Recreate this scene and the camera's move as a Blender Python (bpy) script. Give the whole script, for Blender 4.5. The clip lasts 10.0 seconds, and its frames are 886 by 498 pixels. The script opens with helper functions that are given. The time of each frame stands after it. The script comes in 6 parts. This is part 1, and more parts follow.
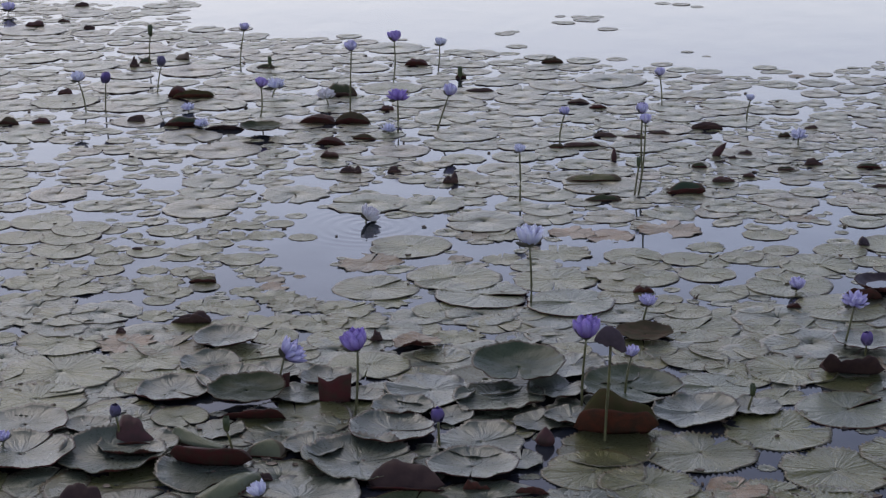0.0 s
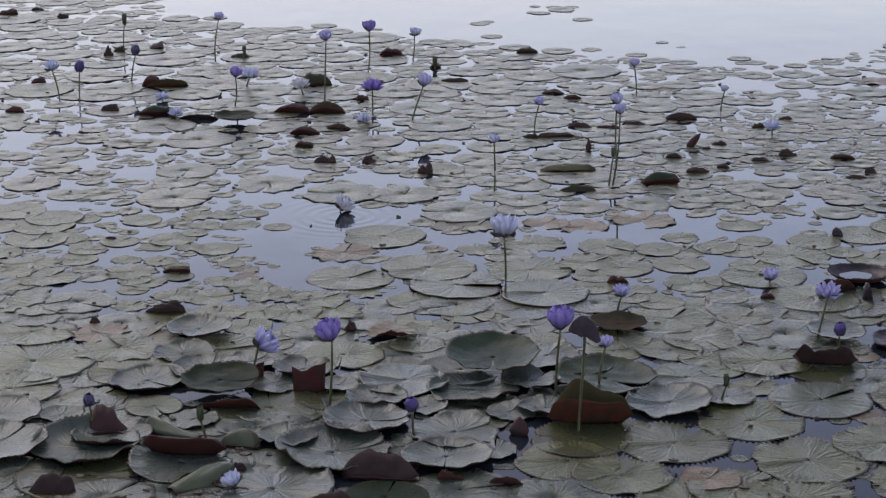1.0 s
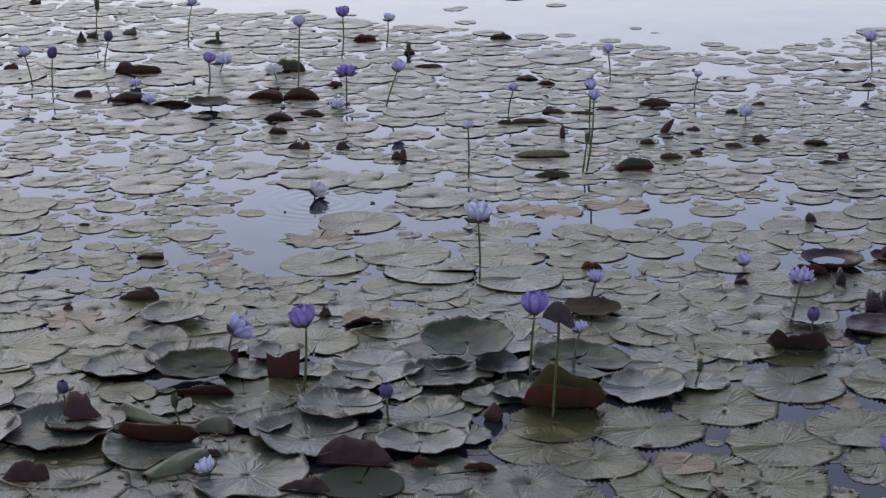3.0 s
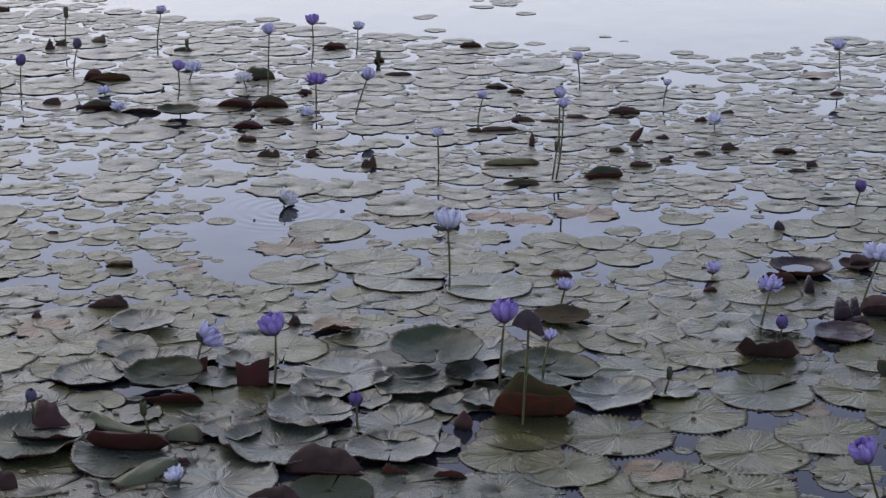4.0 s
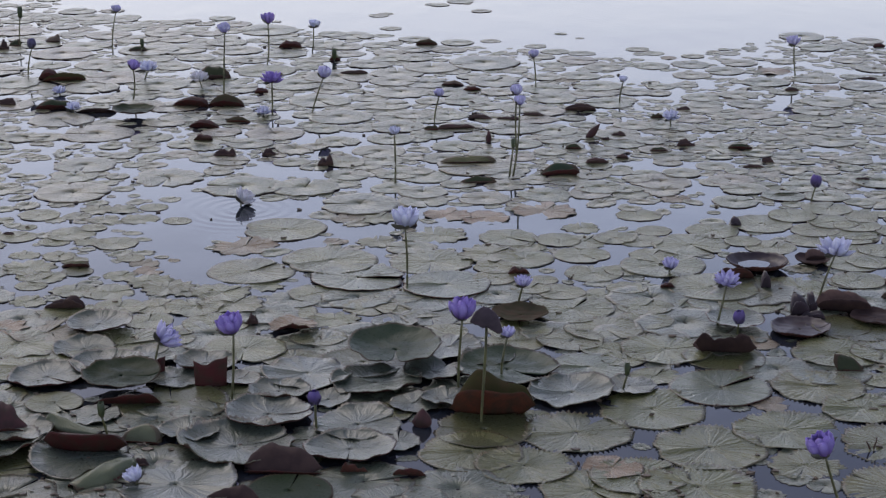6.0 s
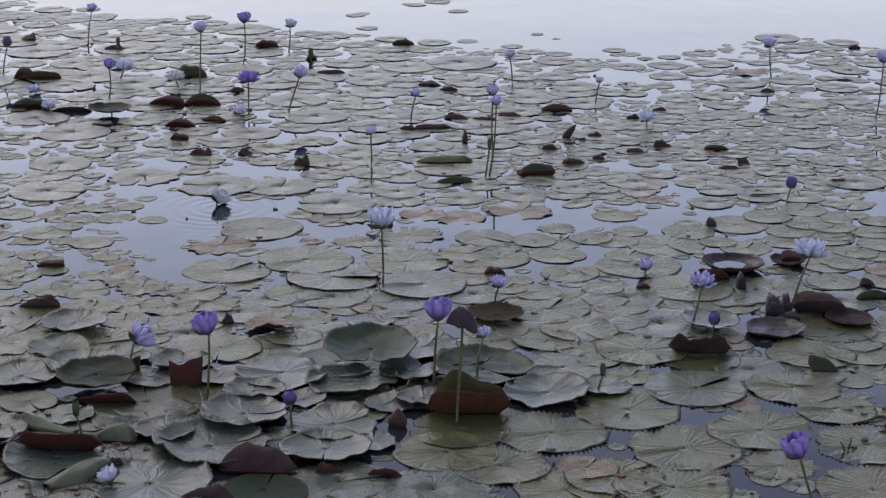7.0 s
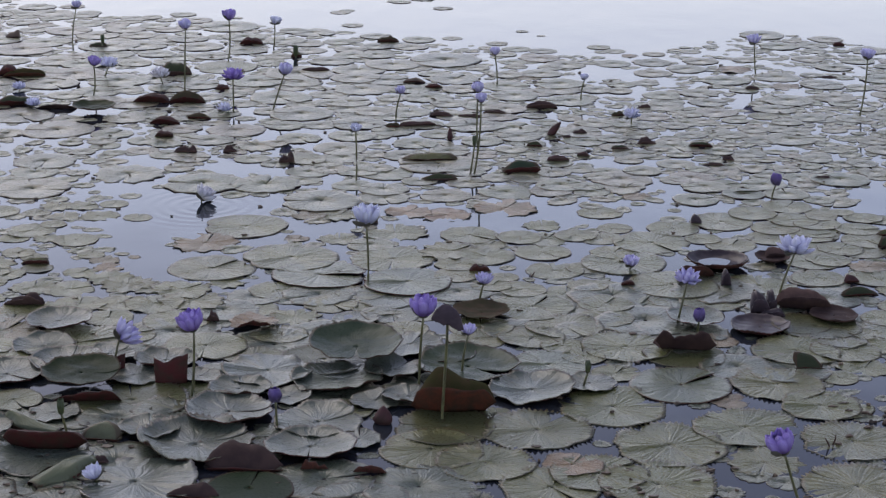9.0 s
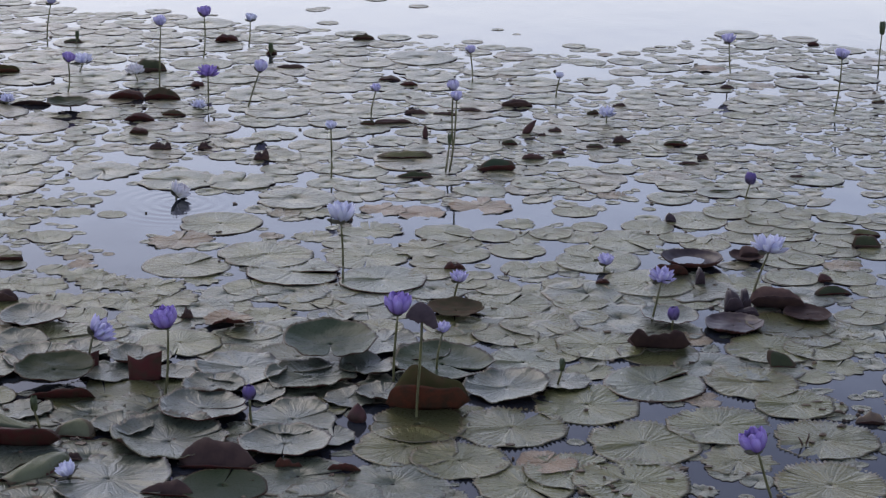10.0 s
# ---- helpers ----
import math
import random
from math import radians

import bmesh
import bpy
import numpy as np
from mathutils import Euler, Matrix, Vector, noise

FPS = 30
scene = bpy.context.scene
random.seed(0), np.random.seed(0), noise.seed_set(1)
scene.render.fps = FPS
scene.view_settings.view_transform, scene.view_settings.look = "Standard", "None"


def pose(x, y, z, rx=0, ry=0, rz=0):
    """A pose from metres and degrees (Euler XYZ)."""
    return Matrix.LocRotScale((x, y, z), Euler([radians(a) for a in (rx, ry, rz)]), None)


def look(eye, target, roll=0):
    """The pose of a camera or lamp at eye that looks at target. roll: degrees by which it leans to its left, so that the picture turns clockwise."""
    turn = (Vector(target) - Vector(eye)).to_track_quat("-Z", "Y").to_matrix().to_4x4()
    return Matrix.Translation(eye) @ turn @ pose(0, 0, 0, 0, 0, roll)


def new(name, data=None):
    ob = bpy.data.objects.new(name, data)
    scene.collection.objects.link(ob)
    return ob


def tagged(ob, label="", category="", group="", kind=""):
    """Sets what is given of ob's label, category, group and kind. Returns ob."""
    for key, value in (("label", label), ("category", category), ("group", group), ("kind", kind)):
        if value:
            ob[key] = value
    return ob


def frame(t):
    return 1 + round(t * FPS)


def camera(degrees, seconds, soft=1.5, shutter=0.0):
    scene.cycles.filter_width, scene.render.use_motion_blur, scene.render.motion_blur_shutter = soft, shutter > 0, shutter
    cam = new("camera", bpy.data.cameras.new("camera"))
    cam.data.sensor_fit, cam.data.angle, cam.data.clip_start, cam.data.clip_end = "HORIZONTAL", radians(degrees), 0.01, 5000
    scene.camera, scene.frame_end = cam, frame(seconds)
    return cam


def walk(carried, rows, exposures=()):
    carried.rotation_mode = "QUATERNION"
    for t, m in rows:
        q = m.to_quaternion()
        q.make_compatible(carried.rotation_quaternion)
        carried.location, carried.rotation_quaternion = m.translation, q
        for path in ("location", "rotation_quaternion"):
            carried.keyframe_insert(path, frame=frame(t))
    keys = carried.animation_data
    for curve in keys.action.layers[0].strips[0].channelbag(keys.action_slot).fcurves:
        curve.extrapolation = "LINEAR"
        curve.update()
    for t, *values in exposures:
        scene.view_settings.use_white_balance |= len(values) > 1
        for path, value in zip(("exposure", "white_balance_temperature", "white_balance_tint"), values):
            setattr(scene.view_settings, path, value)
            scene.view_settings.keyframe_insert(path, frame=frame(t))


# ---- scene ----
cam = camera(24.93, 10.0, soft=1.3)
EYE = (0.0, 0.0, 2.5)
# seconds, then the turn of a camera that pans where it stands
ROWS = [
    (0.0, 74.190, 0.464, 2.951),
    (0.5, 74.003, 0.420, 2.516),
    (1.0, 73.900, 0.156, 2.279),
    (1.5, 73.718, 0.023, 2.288),
    (2.0, 73.542, 0.099, 2.166),
    (2.5, 73.417, 0.139, 1.905),
    (4.0, 73.727, -0.192, 0.709),
    (4.5, 73.719, -0.175, 0.343),
    (5.0, 73.700, -0.000, 0.000),
    (5.5, 73.673, 0.012, -0.280),
    (7.0, 73.674, -0.478, -1.188),
    (7.5, 73.632, -0.546, -1.379),
    (8.0, 73.612, -0.533, -1.405),
    (8.5, 73.608, -0.415, -1.467),
    (9.0, 73.599, -0.538, -1.614),
    (9.5, 73.584, -0.581, -1.872),
    (10.0, 73.548, -0.924, -2.252),
]
walk(cam, [(t, pose(*EYE, rx, ry, rz)) for t, rx, ry, rz in ROWS], exposures=[(0.0, 0.16, 6600, 12), (1.2, 0.16, 6600, 12), (2.5, 0.25, 6600, 12), (5.0, 0.27, 6600, 12), (7.3, 0.25, 6600, 12), (8.6, 0.35, 6600, 12), (10.0, 0.39, 6600, 12)])

# ---- light: hazy overcast sky, brightest ahead over the open water ----
SUN_UP, SUN_SIDE = 46.0, -30.0
world = bpy.data.worlds.new("sky")
scene.world = world
world.use_nodes = True
wn = world.node_tree
sky = wn.nodes.new("ShaderNodeTexSky")
sky.sky_type = "NISHITA"
sky.sun_disc = False
sky.sun_elevation, sky.sun_rotation = radians(SUN_UP), radians(SUN_SIDE)
sky.air_density, sky.dust_density, sky.ozone_density = 1.0, 3.0, 3.0
wn.links.new(sky.outputs[0], wn.nodes["Background"].inputs[0])
wn.nodes["Background"].inputs[1].default_value = 0.08
# thin cloud and haze, whitest towards the horizon all round
aim = wn.nodes.new("ShaderNodeTexCoord")
rise = wn.nodes.new("ShaderNodeSeparateXYZ")
veil = wn.nodes.new("ShaderNodeValToRGB")
haze = wn.nodes.new("ShaderNodeBackground")
both = wn.nodes.new("ShaderNodeAddShader")
while len(veil.color_ramp.elements) < 6:
    veil.color_ramp.elements.new(0.5)
for e, (p, c) in zip(veil.color_ramp.elements, ((0.0, (0.80, 0.79, 0.82)), (0.15, (0.77, 0.79, 0.88)), (0.26, (0.59, 0.67, 0.93)), (0.37, (0.122, 0.132, 0.250)), (0.6, (0.10, 0.11, 0.165)), (1.0, (0.095, 0.105, 0.14)))):
    e.position, e.color = p, (*c, 1.0)
haze.inputs[1].default_value = 1.25
wn.links.new(aim.outputs["Generated"], rise.inputs[0])
wn.links.new(rise.outputs[2], veil.inputs[0])
wn.links.new(veil.outputs[0], haze.inputs[0])
wn.links.new(wn.nodes["Background"].outputs[0], both.inputs[0])
wn.links.new(haze.outputs[0], both.inputs[1])
wn.links.new(both.outputs[0], wn.nodes["World Output"].inputs[0])
sun = new("sun", bpy.data.lights.new("sun", "SUN"))
sun.data.energy, sun.data.angle, sun.data.color = 0.5, radians(40), (1.0, 0.97, 0.93)
sd = Vector((math.sin(radians(SUN_SIDE)) * math.cos(radians(SUN_UP)), math.cos(radians(SUN_SIDE)) * math.cos(radians(SUN_UP)), math.sin(radians(SUN_UP))))
sun.matrix_world = look(sd * 50, (0, 0, 0))


# ---- materials ----
class Nodes:
    """A small writer of node trees: each call adds a node and returns its first output."""

    def __init__(self, name):
        self.mat = bpy.data.materials.new(name)
        self.mat.use_nodes = True
        self.tree = self.mat.node_tree
        self.bsdf = self.tree.nodes["Principled BSDF"]

    def add(self, kind, *ins, out=0, operation=""):
        n = self.tree.nodes.new(kind)
        if operation:
            n.operation = operation
        for i, v in enumerate(ins):
            self.put(n.inputs[i], v)
        return n.outputs[out]

    def put(self, socket, v):
        if v is None:
            return
        if isinstance(v, bpy.types.NodeSocket):
            self.tree.links.new(v, socket)
        else:
            socket.default_value = v

    def math(self, op, a, b=None, c=None):
        return self.add("ShaderNodeMath", a, b, c, operation=op)

    def noise(self, vec, scale, detail=3.0, rough=0.55):
        n = self.tree.nodes.new("ShaderNodeTexNoise")
        self.put(n.inputs["Vector"], vec)
        n.inputs["Scale"].default_value = scale
        n.inputs["Detail"].default_value = detail
        n.inputs["Roughness"].default_value = rough
        return n.outputs["Fac"]

    def ramp(self, fac, stops):
        n = self.tree.nodes.new("ShaderNodeValToRGB")
        el = n.color_ramp.elements
        while len(el) < len(stops):
            el.new(0.5)
        for e, (p, c) in zip(el, stops):
            e.position, e.color = p, (*c, 1.0)
        self.put(n.inputs[0], fac)
        return n.outputs[0]

    def span(self, v, a, b, c=0.0, d=1.0):
        n = self.tree.nodes.new("ShaderNodeMapRange")
        n.interpolation_type = "SMOOTHSTEP"
        for i, x in enumerate((v, a, b, c, d)):
            self.put(n.inputs[i], x)
        return n.outputs[0]

    def mix(self, fac, a, b, blend="MIX"):
        n = self.tree.nodes.new("ShaderNodeMix")
        n.data_type, n.blend_type = "RGBA", blend
        self.put(n.inputs[0], fac)
        self.put(n.inputs[6], a if isinstance(a, bpy.types.NodeSocket) else (*a, 1.0))
        self.put(n.inputs[7], b if isinstance(b, bpy.types.NodeSocket) else (*b, 1.0))
        return n.outputs[2]

    def bump(self, height, strength, distance):
        n = self.tree.nodes.new("ShaderNodeBump")
        n.inputs["Strength"].default_value = strength
        n.inputs["Distance"].default_value = distance
        self.put(n.inputs["Height"], height)
        self.put(self.bsdf.inputs["Normal"], n.outputs[0])

    def set(self, **kw):
        for k, v in kw.items():
            self.put(self.bsdf.inputs[k.replace("_", " ")], (*v, 1.0) if isinstance(v, tuple) and len(v) == 3 else v)
        return self.mat


def pad_top_material(name, greens, islands, spots, relief=1.0, gloss=0.17):
    n = Nodes(name)
    uv = n.add("ShaderNodeUVMap")
    xyz = n.tree.nodes.new("ShaderNodeSeparateXYZ")
    n.put(xyz.inputs[0], uv)
    if islands:
        rnd = n.tree.nodes.new("ShaderNodeNewGeometry").outputs["Random Per Island"]
    else:
        rnd = n.tree.nodes.new("ShaderNodeObjectInfo").outputs["Random"]
    shift = n.add("ShaderNodeCombineXYZ", n.math("MULTIPLY", rnd, 37.0), n.math("MULTIPLY", rnd, 91.0), 0.0)
    at = n.add("ShaderNodeVectorMath", uv, shift, operation="ADD")
    r = n.math("SQRT", n.math("ADD", n.math("POWER", xyz.outputs[0], 2.0), n.math("POWER", xyz.outputs[1], 2.0)))
    broad = n.noise(at, 1.3, 3.0)
    fine = n.noise(at, 16.0, 4.0, 0.65)
    # wrinkles that radiate from the stalk, none quite straight
    bent = n.math("MULTIPLY", n.math("SUBTRACT", n.noise(at, 2.6, 2.0), 0.5), 0.42)
    px, py = n.math("ADD", xyz.outputs[0], n.math("MULTIPLY", bent, xyz.outputs[1])), n.math("SUBTRACT", xyz.outputs[1], n.math("MULTIPLY", bent, xyz.outputs[0]))
    inv = n.math("DIVIDE", 10.0, n.math("MAXIMUM", r, 0.04))
    spoke = n.add("ShaderNodeCombineXYZ", n.math("MULTIPLY", px, inv), n.math("MULTIPLY", py, inv), n.math("ADD", n.math("MULTIPLY", r, 0.9), n.math("MULTIPLY", rnd, 53.0)))
    streak = n.noise(spoke, 1.0, 1.5, 0.45)
    ridge = n.noise(n.add("ShaderNodeCombineXYZ", n.math("MULTIPLY", n.math("MULTIPLY", px, inv), 2.4), n.math("MULTIPLY", n.math("MULTIPLY", py, inv), 2.4), n.math("ADD", n.math("MULTIPLY", r, 1.6), n.math("MULTIPLY", rnd, 29.0))), 1.0, 2.0, 0.5)
    ridge = n.math("MULTIPLY", ridge, n.span(r, 0.2, 0.8, 0.1, 1.0))
    blister = n.noise(n.add("ShaderNodeCombineXYZ", n.math("MULTIPLY", xyz.outputs[0], inv), n.math("MULTIPLY", xyz.outputs[1], inv), n.math("ADD", n.math("MULTIPLY", r, 7.0), n.math("MULTIPLY", rnd, 17.0))), 0.8, 3.0, 0.5)
    vein = n.math("MULTIPLY", n.span(n.math("ABSOLUTE", n.math("SUBTRACT", streak, 0.5)), 0.035, 0.0), n.span(r, 1.0, 0.3))
    base = n.ramp(rnd, [(i / (len(greens) - 1), g) for i, g in enumerate(greens)])
    col = n.mix(n.span(broad, 0.35, 0.7), base, n.mix(0.35, base, (0.030, 0.036, 0.018)))
    col = n.mix(n.math("MULTIPLY", vein, 0.06), col, n.mix(0.35, base, (0.22, 0.23, 0.12)))
    col = n.mix(n.span(fine, 0.3, 0.75, 0.0, 0.16), col, (0.05, 0.06, 0.03))
    blot = n.noise(at, 4.5, 4.0, 0.7)
    col = n.mix(n.math("MULTIPLY", n.span(blot, 0.62, 0.72), spots), col, (0.10, 0.055, 0.03))
    # the margin browns and dries in stretches
    scorch = n.math("MULTIPLY", n.span(r, 0.72, 0.98), n.span(n.noise(at, 2.2, 3.0, 0.6), 0.52, 0.64))
    col = n.mix(n.math("MULTIPLY", scorch, 0.75 * spots), col, (0.115, 0.075, 0.042))
    col = n.mix(n.math("MULTIPLY", n.span(r, 0.93, 1.0), 0.65), col, (0.07, 0.04, 0.03))
    dust = n.noise(at, 42.0, 2.0, 0.7)
    col = n.mix(n.span(dust, 0.68, 0.78, 0.0, 0.5 * spots), col, (0.22, 0.21, 0.15))
    n.bump(n.math("ADD", n.math("ADD", n.math("ADD", n.math("MULTIPLY", streak, 0.66), n.math("MULTIPLY", ridge, 0.34)), n.math("MULTIPLY", blister, 0.12)), n.math("ADD", n.math("MULTIPLY", fine, 0.06), n.math("MULTIPLY", broad, 0.3))), 0.55 * relief, 0.016)
    return n.set(Base_Color=col, Roughness=n.span(fine, 0.2, 0.8, 0.22, 0.40), Specular_IOR_Level=gloss)


GREENS = [(0.077, 0.081, 0.028), (0.098, 0.098, 0.033), (0.085, 0.087, 0.029), (0.107, 0.100, 0.036), (0.075, 0.075, 0.028)]
TANS = [(0.14, 0.11, 0.058), (0.21, 0.135, 0.080), (0.13, 0.105, 0.055), (0.17, 0.125, 0.085)]
PAD_TOP = pad_top_material("pad_top", GREENS, False, 0.55, 1.0, 0.29)
# bluer and slightly darker green, for the wavy and saucer pads
PAD_TOP_BLUISH = pad_top_material("pad_top_bluish", [(0.060, 0.073, 0.057), (0.074, 0.085, 0.064), (0.065, 0.077, 0.061), (0.083, 0.088, 0.066)], False, 0.3, 0.62, 0.40)
PAD_TOP_AGED = pad_top_material("pad_top_aged", TANS, False, 1.0)
PAD_TOP_MANY = pad_top_material("pad_top_many", [(0.070, 0.079, 0.035), (0.095, 0.098, 0.044), (0.078, 0.087, 0.040), (0.126, 0.110, 0.060), (0.095, 0.095, 0.050), (0.064, 0.069, 0.037), (0.120, 0.117, 0.062), (0.108, 0.084, 0.050)], True, 0.45, 0.8, 0.40)
PAD_TOP_SLEEK = pad_top_material("pad_top_sleek", [(0.062, 0.075, 0.036), (0.072, 0.080, 0.038)], False, 0.15, 0.6, 0.36)
PAD_TOP_DEEP = pad_top_material("pad_top_deep", [(0.016, 0.027, 0.014), (0.023, 0.030, 0.012), (0.016, 0.025, 0.015)], False, 0.1, 0.2, 0.025)
# olive leaf colour, dulled to carry the shade on these pads
PAD_TOP_OLIVE = pad_top_material("pad_top_olive", [(0.060, 0.062, 0.026), (0.072, 0.068, 0.030)], False, 0.25, 0.35, 0.16)
PAD_TOP_GAPS = pad_top_material("pad_top_gaps", [(0.060, 0.071, 0.050), (0.078, 0.087, 0.058), (0.069, 0.079, 0.055), (0.085, 0.085, 0.056)], True, 0.5, 0.8, 0.32)
PAD_TOP_RAISED = pad_top_material("pad_top_raised", [(0.030, 0.046, 0.029), (0.038, 0.051, 0.031)], False, 0.15, 0.3, 0.09)
PALE_BACK = pad_top_material("pad_top_pale", [(0.115, 0.125, 0.075), (0.130, 0.135, 0.080)], False, 0.45, 0.4, 0.14)
PAD_TOP_CURLED = pad_top_material("pad_top_curled", [(0.029, 0.041, 0.024), (0.041, 0.046, 0.024), (0.031, 0.040, 0.025)], False, 0.1, 0.5, 0.06)


def underside_material(name, reds):
    n = Nodes(name)
    uv = n.add("ShaderNodeUVMap")
    rnd = n.tree.nodes.new("ShaderNodeObjectInfo").outputs["Random"]
    big = n.noise(uv, 2.5, 4.0)
    fine = n.noise(uv, 24.0, 3.0)
    base = n.ramp(rnd, [(i / (len(reds) - 1), c) for i, c in enumerate(reds)])
    col = n.mix(n.span(big, 0.35, 0.7), base, (0.045, 0.030, 0.020))
    col = n.mix(n.span(fine, 0.4, 0.8, 0.0, 0.3), col, (0.02, 0.01, 0.008))
    n.bump(n.math("ADD", big, n.math("MULTIPLY", fine, 0.4)), 0.4, 0.004)
    return n.set(Base_Color=col, Roughness=0.62, Specular_IOR_Level=0.09)


PAD_UNDER = underside_material("pad_underside", [(0.077, 0.031, 0.026), (0.116, 0.034, 0.030), (0.068, 0.035, 0.028), (0.127, 0.043, 0.033)])
BROWN_UNDER = underside_material("pad_underside_brown", [(0.105, 0.036, 0.021), (0.090, 0.032, 0.020), (0.110, 0.042, 0.022)])
RED_UNDER = underside_material("pad_underside_red", [(0.074, 0.018, 0.018), (0.062, 0.017, 0.016), (0.086, 0.023, 0.020)])


def petal_material(name, tip, foot):
    n = Nodes(name)
    uv = n.add("ShaderNodeUVMap")
    xyz = n.tree.nodes.new("ShaderNodeSeparateXYZ")
    n.put(xyz.inputs[0], uv)
    rnd = n.tree.nodes.new("ShaderNodeObjectInfo").outputs["Random"]
    streak = n.noise(n.add("ShaderNodeVectorMath", uv, (26.0, 1.5, 1.0), operation="MULTIPLY"), 1.0, 3.0)
    col = n.mix(n.span(xyz.outputs[1], 0.08, 0.9), foot, tip)
    col = n.mix(n.span(n.math("ABSOLUTE", n.math("SUBTRACT", xyz.outputs[0], 0.5)), 0.22, 0.5, 0.0, 0.32), col, foot)
    col = n.mix(n.span(streak, 0.4, 0.75, 0.0, 0.35), col, foot)
    col = n.mix(n.math("MULTIPLY", rnd, 0.25), col, foot)
    n.bump(streak, 0.3, 0.002)
    mat = n.set(Base_Color=col, Roughness=0.5)
    glow = n.tree.nodes.new("ShaderNodeBsdfTranslucent")
    n.put(glow.inputs[0], col)
    mixed = n.tree.nodes.new("ShaderNodeMixShader")
    mixed.inputs[0].default_value = 0.45
    n.put(mixed.inputs[1], n.bsdf.outputs[0])
    n.put(mixed.inputs[2], glow.outputs[0])
    n.put(n.tree.nodes["Material Output"].inputs[0], mixed.outputs[0])
    return mat


PETALS = {
    "deep": petal_material("petal_violet", (0.53, 0.43, 0.78), (0.21, 0.10, 0.48)),
    "mid": petal_material("petal_lavender", (0.82, 0.81, 0.92), (0.34, 0.28, 0.64)),
    "pale": petal_material("petal_pale_blue", (0.86, 0.87, 0.93), (0.54, 0.54, 0.76)),
    "dusk": petal_material("petal_dusky_blue", (0.13, 0.11, 0.24), (0.16, 0.15, 0.22)),
    "white": petal_material("petal_white", (0.74, 0.73, 0.82), (0.80, 0.78, 0.72)),
    "green": petal_material("petal_bud_green", (0.10, 0.13, 0.08), (0.12, 0.15, 0.06)),
}


BUD_VIOLET = petal_material("petal_bud_violet", (0.17, 0.10, 0.40), (0.17, 0.14, 0.26))


def plain_noise_material(name, a, b, scale, rough, depth=0.003, gloss=0.5):
    n = Nodes(name)
    co = n.tree.nodes.new("ShaderNodeTexCoord").outputs["Object"]
    f = n.noise(co, scale, 4.0)
    n.bump(f, 0.4, depth)
    return n.set(Base_Color=n.mix(n.span(f, 0.3, 0.7), a, b), Roughness=rough, Specular_IOR_Level=gloss)


STEM = plain_noise_material("stem_green", (0.105, 0.105, 0.038), (0.062, 0.060, 0.028), 30.0, 0.45)
SEPAL = plain_noise_material("sepal_green", (0.07, 0.072, 0.045), (0.085, 0.070, 0.060), 40.0, 0.5)
STAMEN = plain_noise_material("stamen_yellow", (0.65, 0.42, 0.06), (0.45, 0.25, 0.05), 60.0, 0.6)
SODDEN = plain_noise_material("sodden_brown", (0.069, 0.044, 0.038), (0.101, 0.062, 0.053), 25.0, 0.75, gloss=0.06)
VEIN = plain_noise_material("vein_green", (0.078, 0.083, 0.040), (0.064, 0.069, 0.034), 40.0, 0.40, gloss=0.25)
WITHERED = plain_noise_material("withered_purple", (0.031, 0.022, 0.024), (0.054, 0.038, 0.041), 30.0, 0.38, gloss=0.24)
# maroon leaf, blackened with the shade inside cupped and folded leaves
TRAY = plain_noise_material("tray_black_maroon", (0.036, 0.022, 0.021), (0.056, 0.034, 0.029), 25.0, 0.7, gloss=0.12)
# paler than the blade: the light caught on the rim is in this colour
LEAF_EDGE = plain_noise_material("leaf_edge", (0.13, 0.135, 0.085), (0.09, 0.075, 0.05), 25.0, 0.4, gloss=0.3)
RIM = plain_noise_material("pad_rim", (0.080, 0.064, 0.042), (0.055, 0.038, 0.030), 25.0, 0.5, gloss=0.2)
MATTE_GREEN = plain_noise_material("old_leaf_green", (0.042, 0.040, 0.023), (0.066, 0.045, 0.030), 22.0, 0.75, gloss=0.03)
OLD_OLIVE = plain_noise_material("old_leaf_olive", (0.034, 0.033, 0.012), (0.048, 0.034, 0.016), 20.0, 0.75, gloss=0.03)
ROLLED = plain_noise_material("rolled_leaf_maroon", (0.065, 0.026, 0.026), (0.039, 0.023, 0.018), 30.0, 0.6, gloss=0.2)
DROOPED = plain_noise_material("drooped_purple", (0.046, 0.034, 0.040), (0.066, 0.048, 0.056), 30.0, 0.7, gloss=0.15)
FLAKES = plain_noise_material("brown_flakes", (0.10, 0.065, 0.04), (0.05, 0.035, 0.025), 15.0, 0.6)

RIPPLE = (-0.84, 9.21, 0.0)


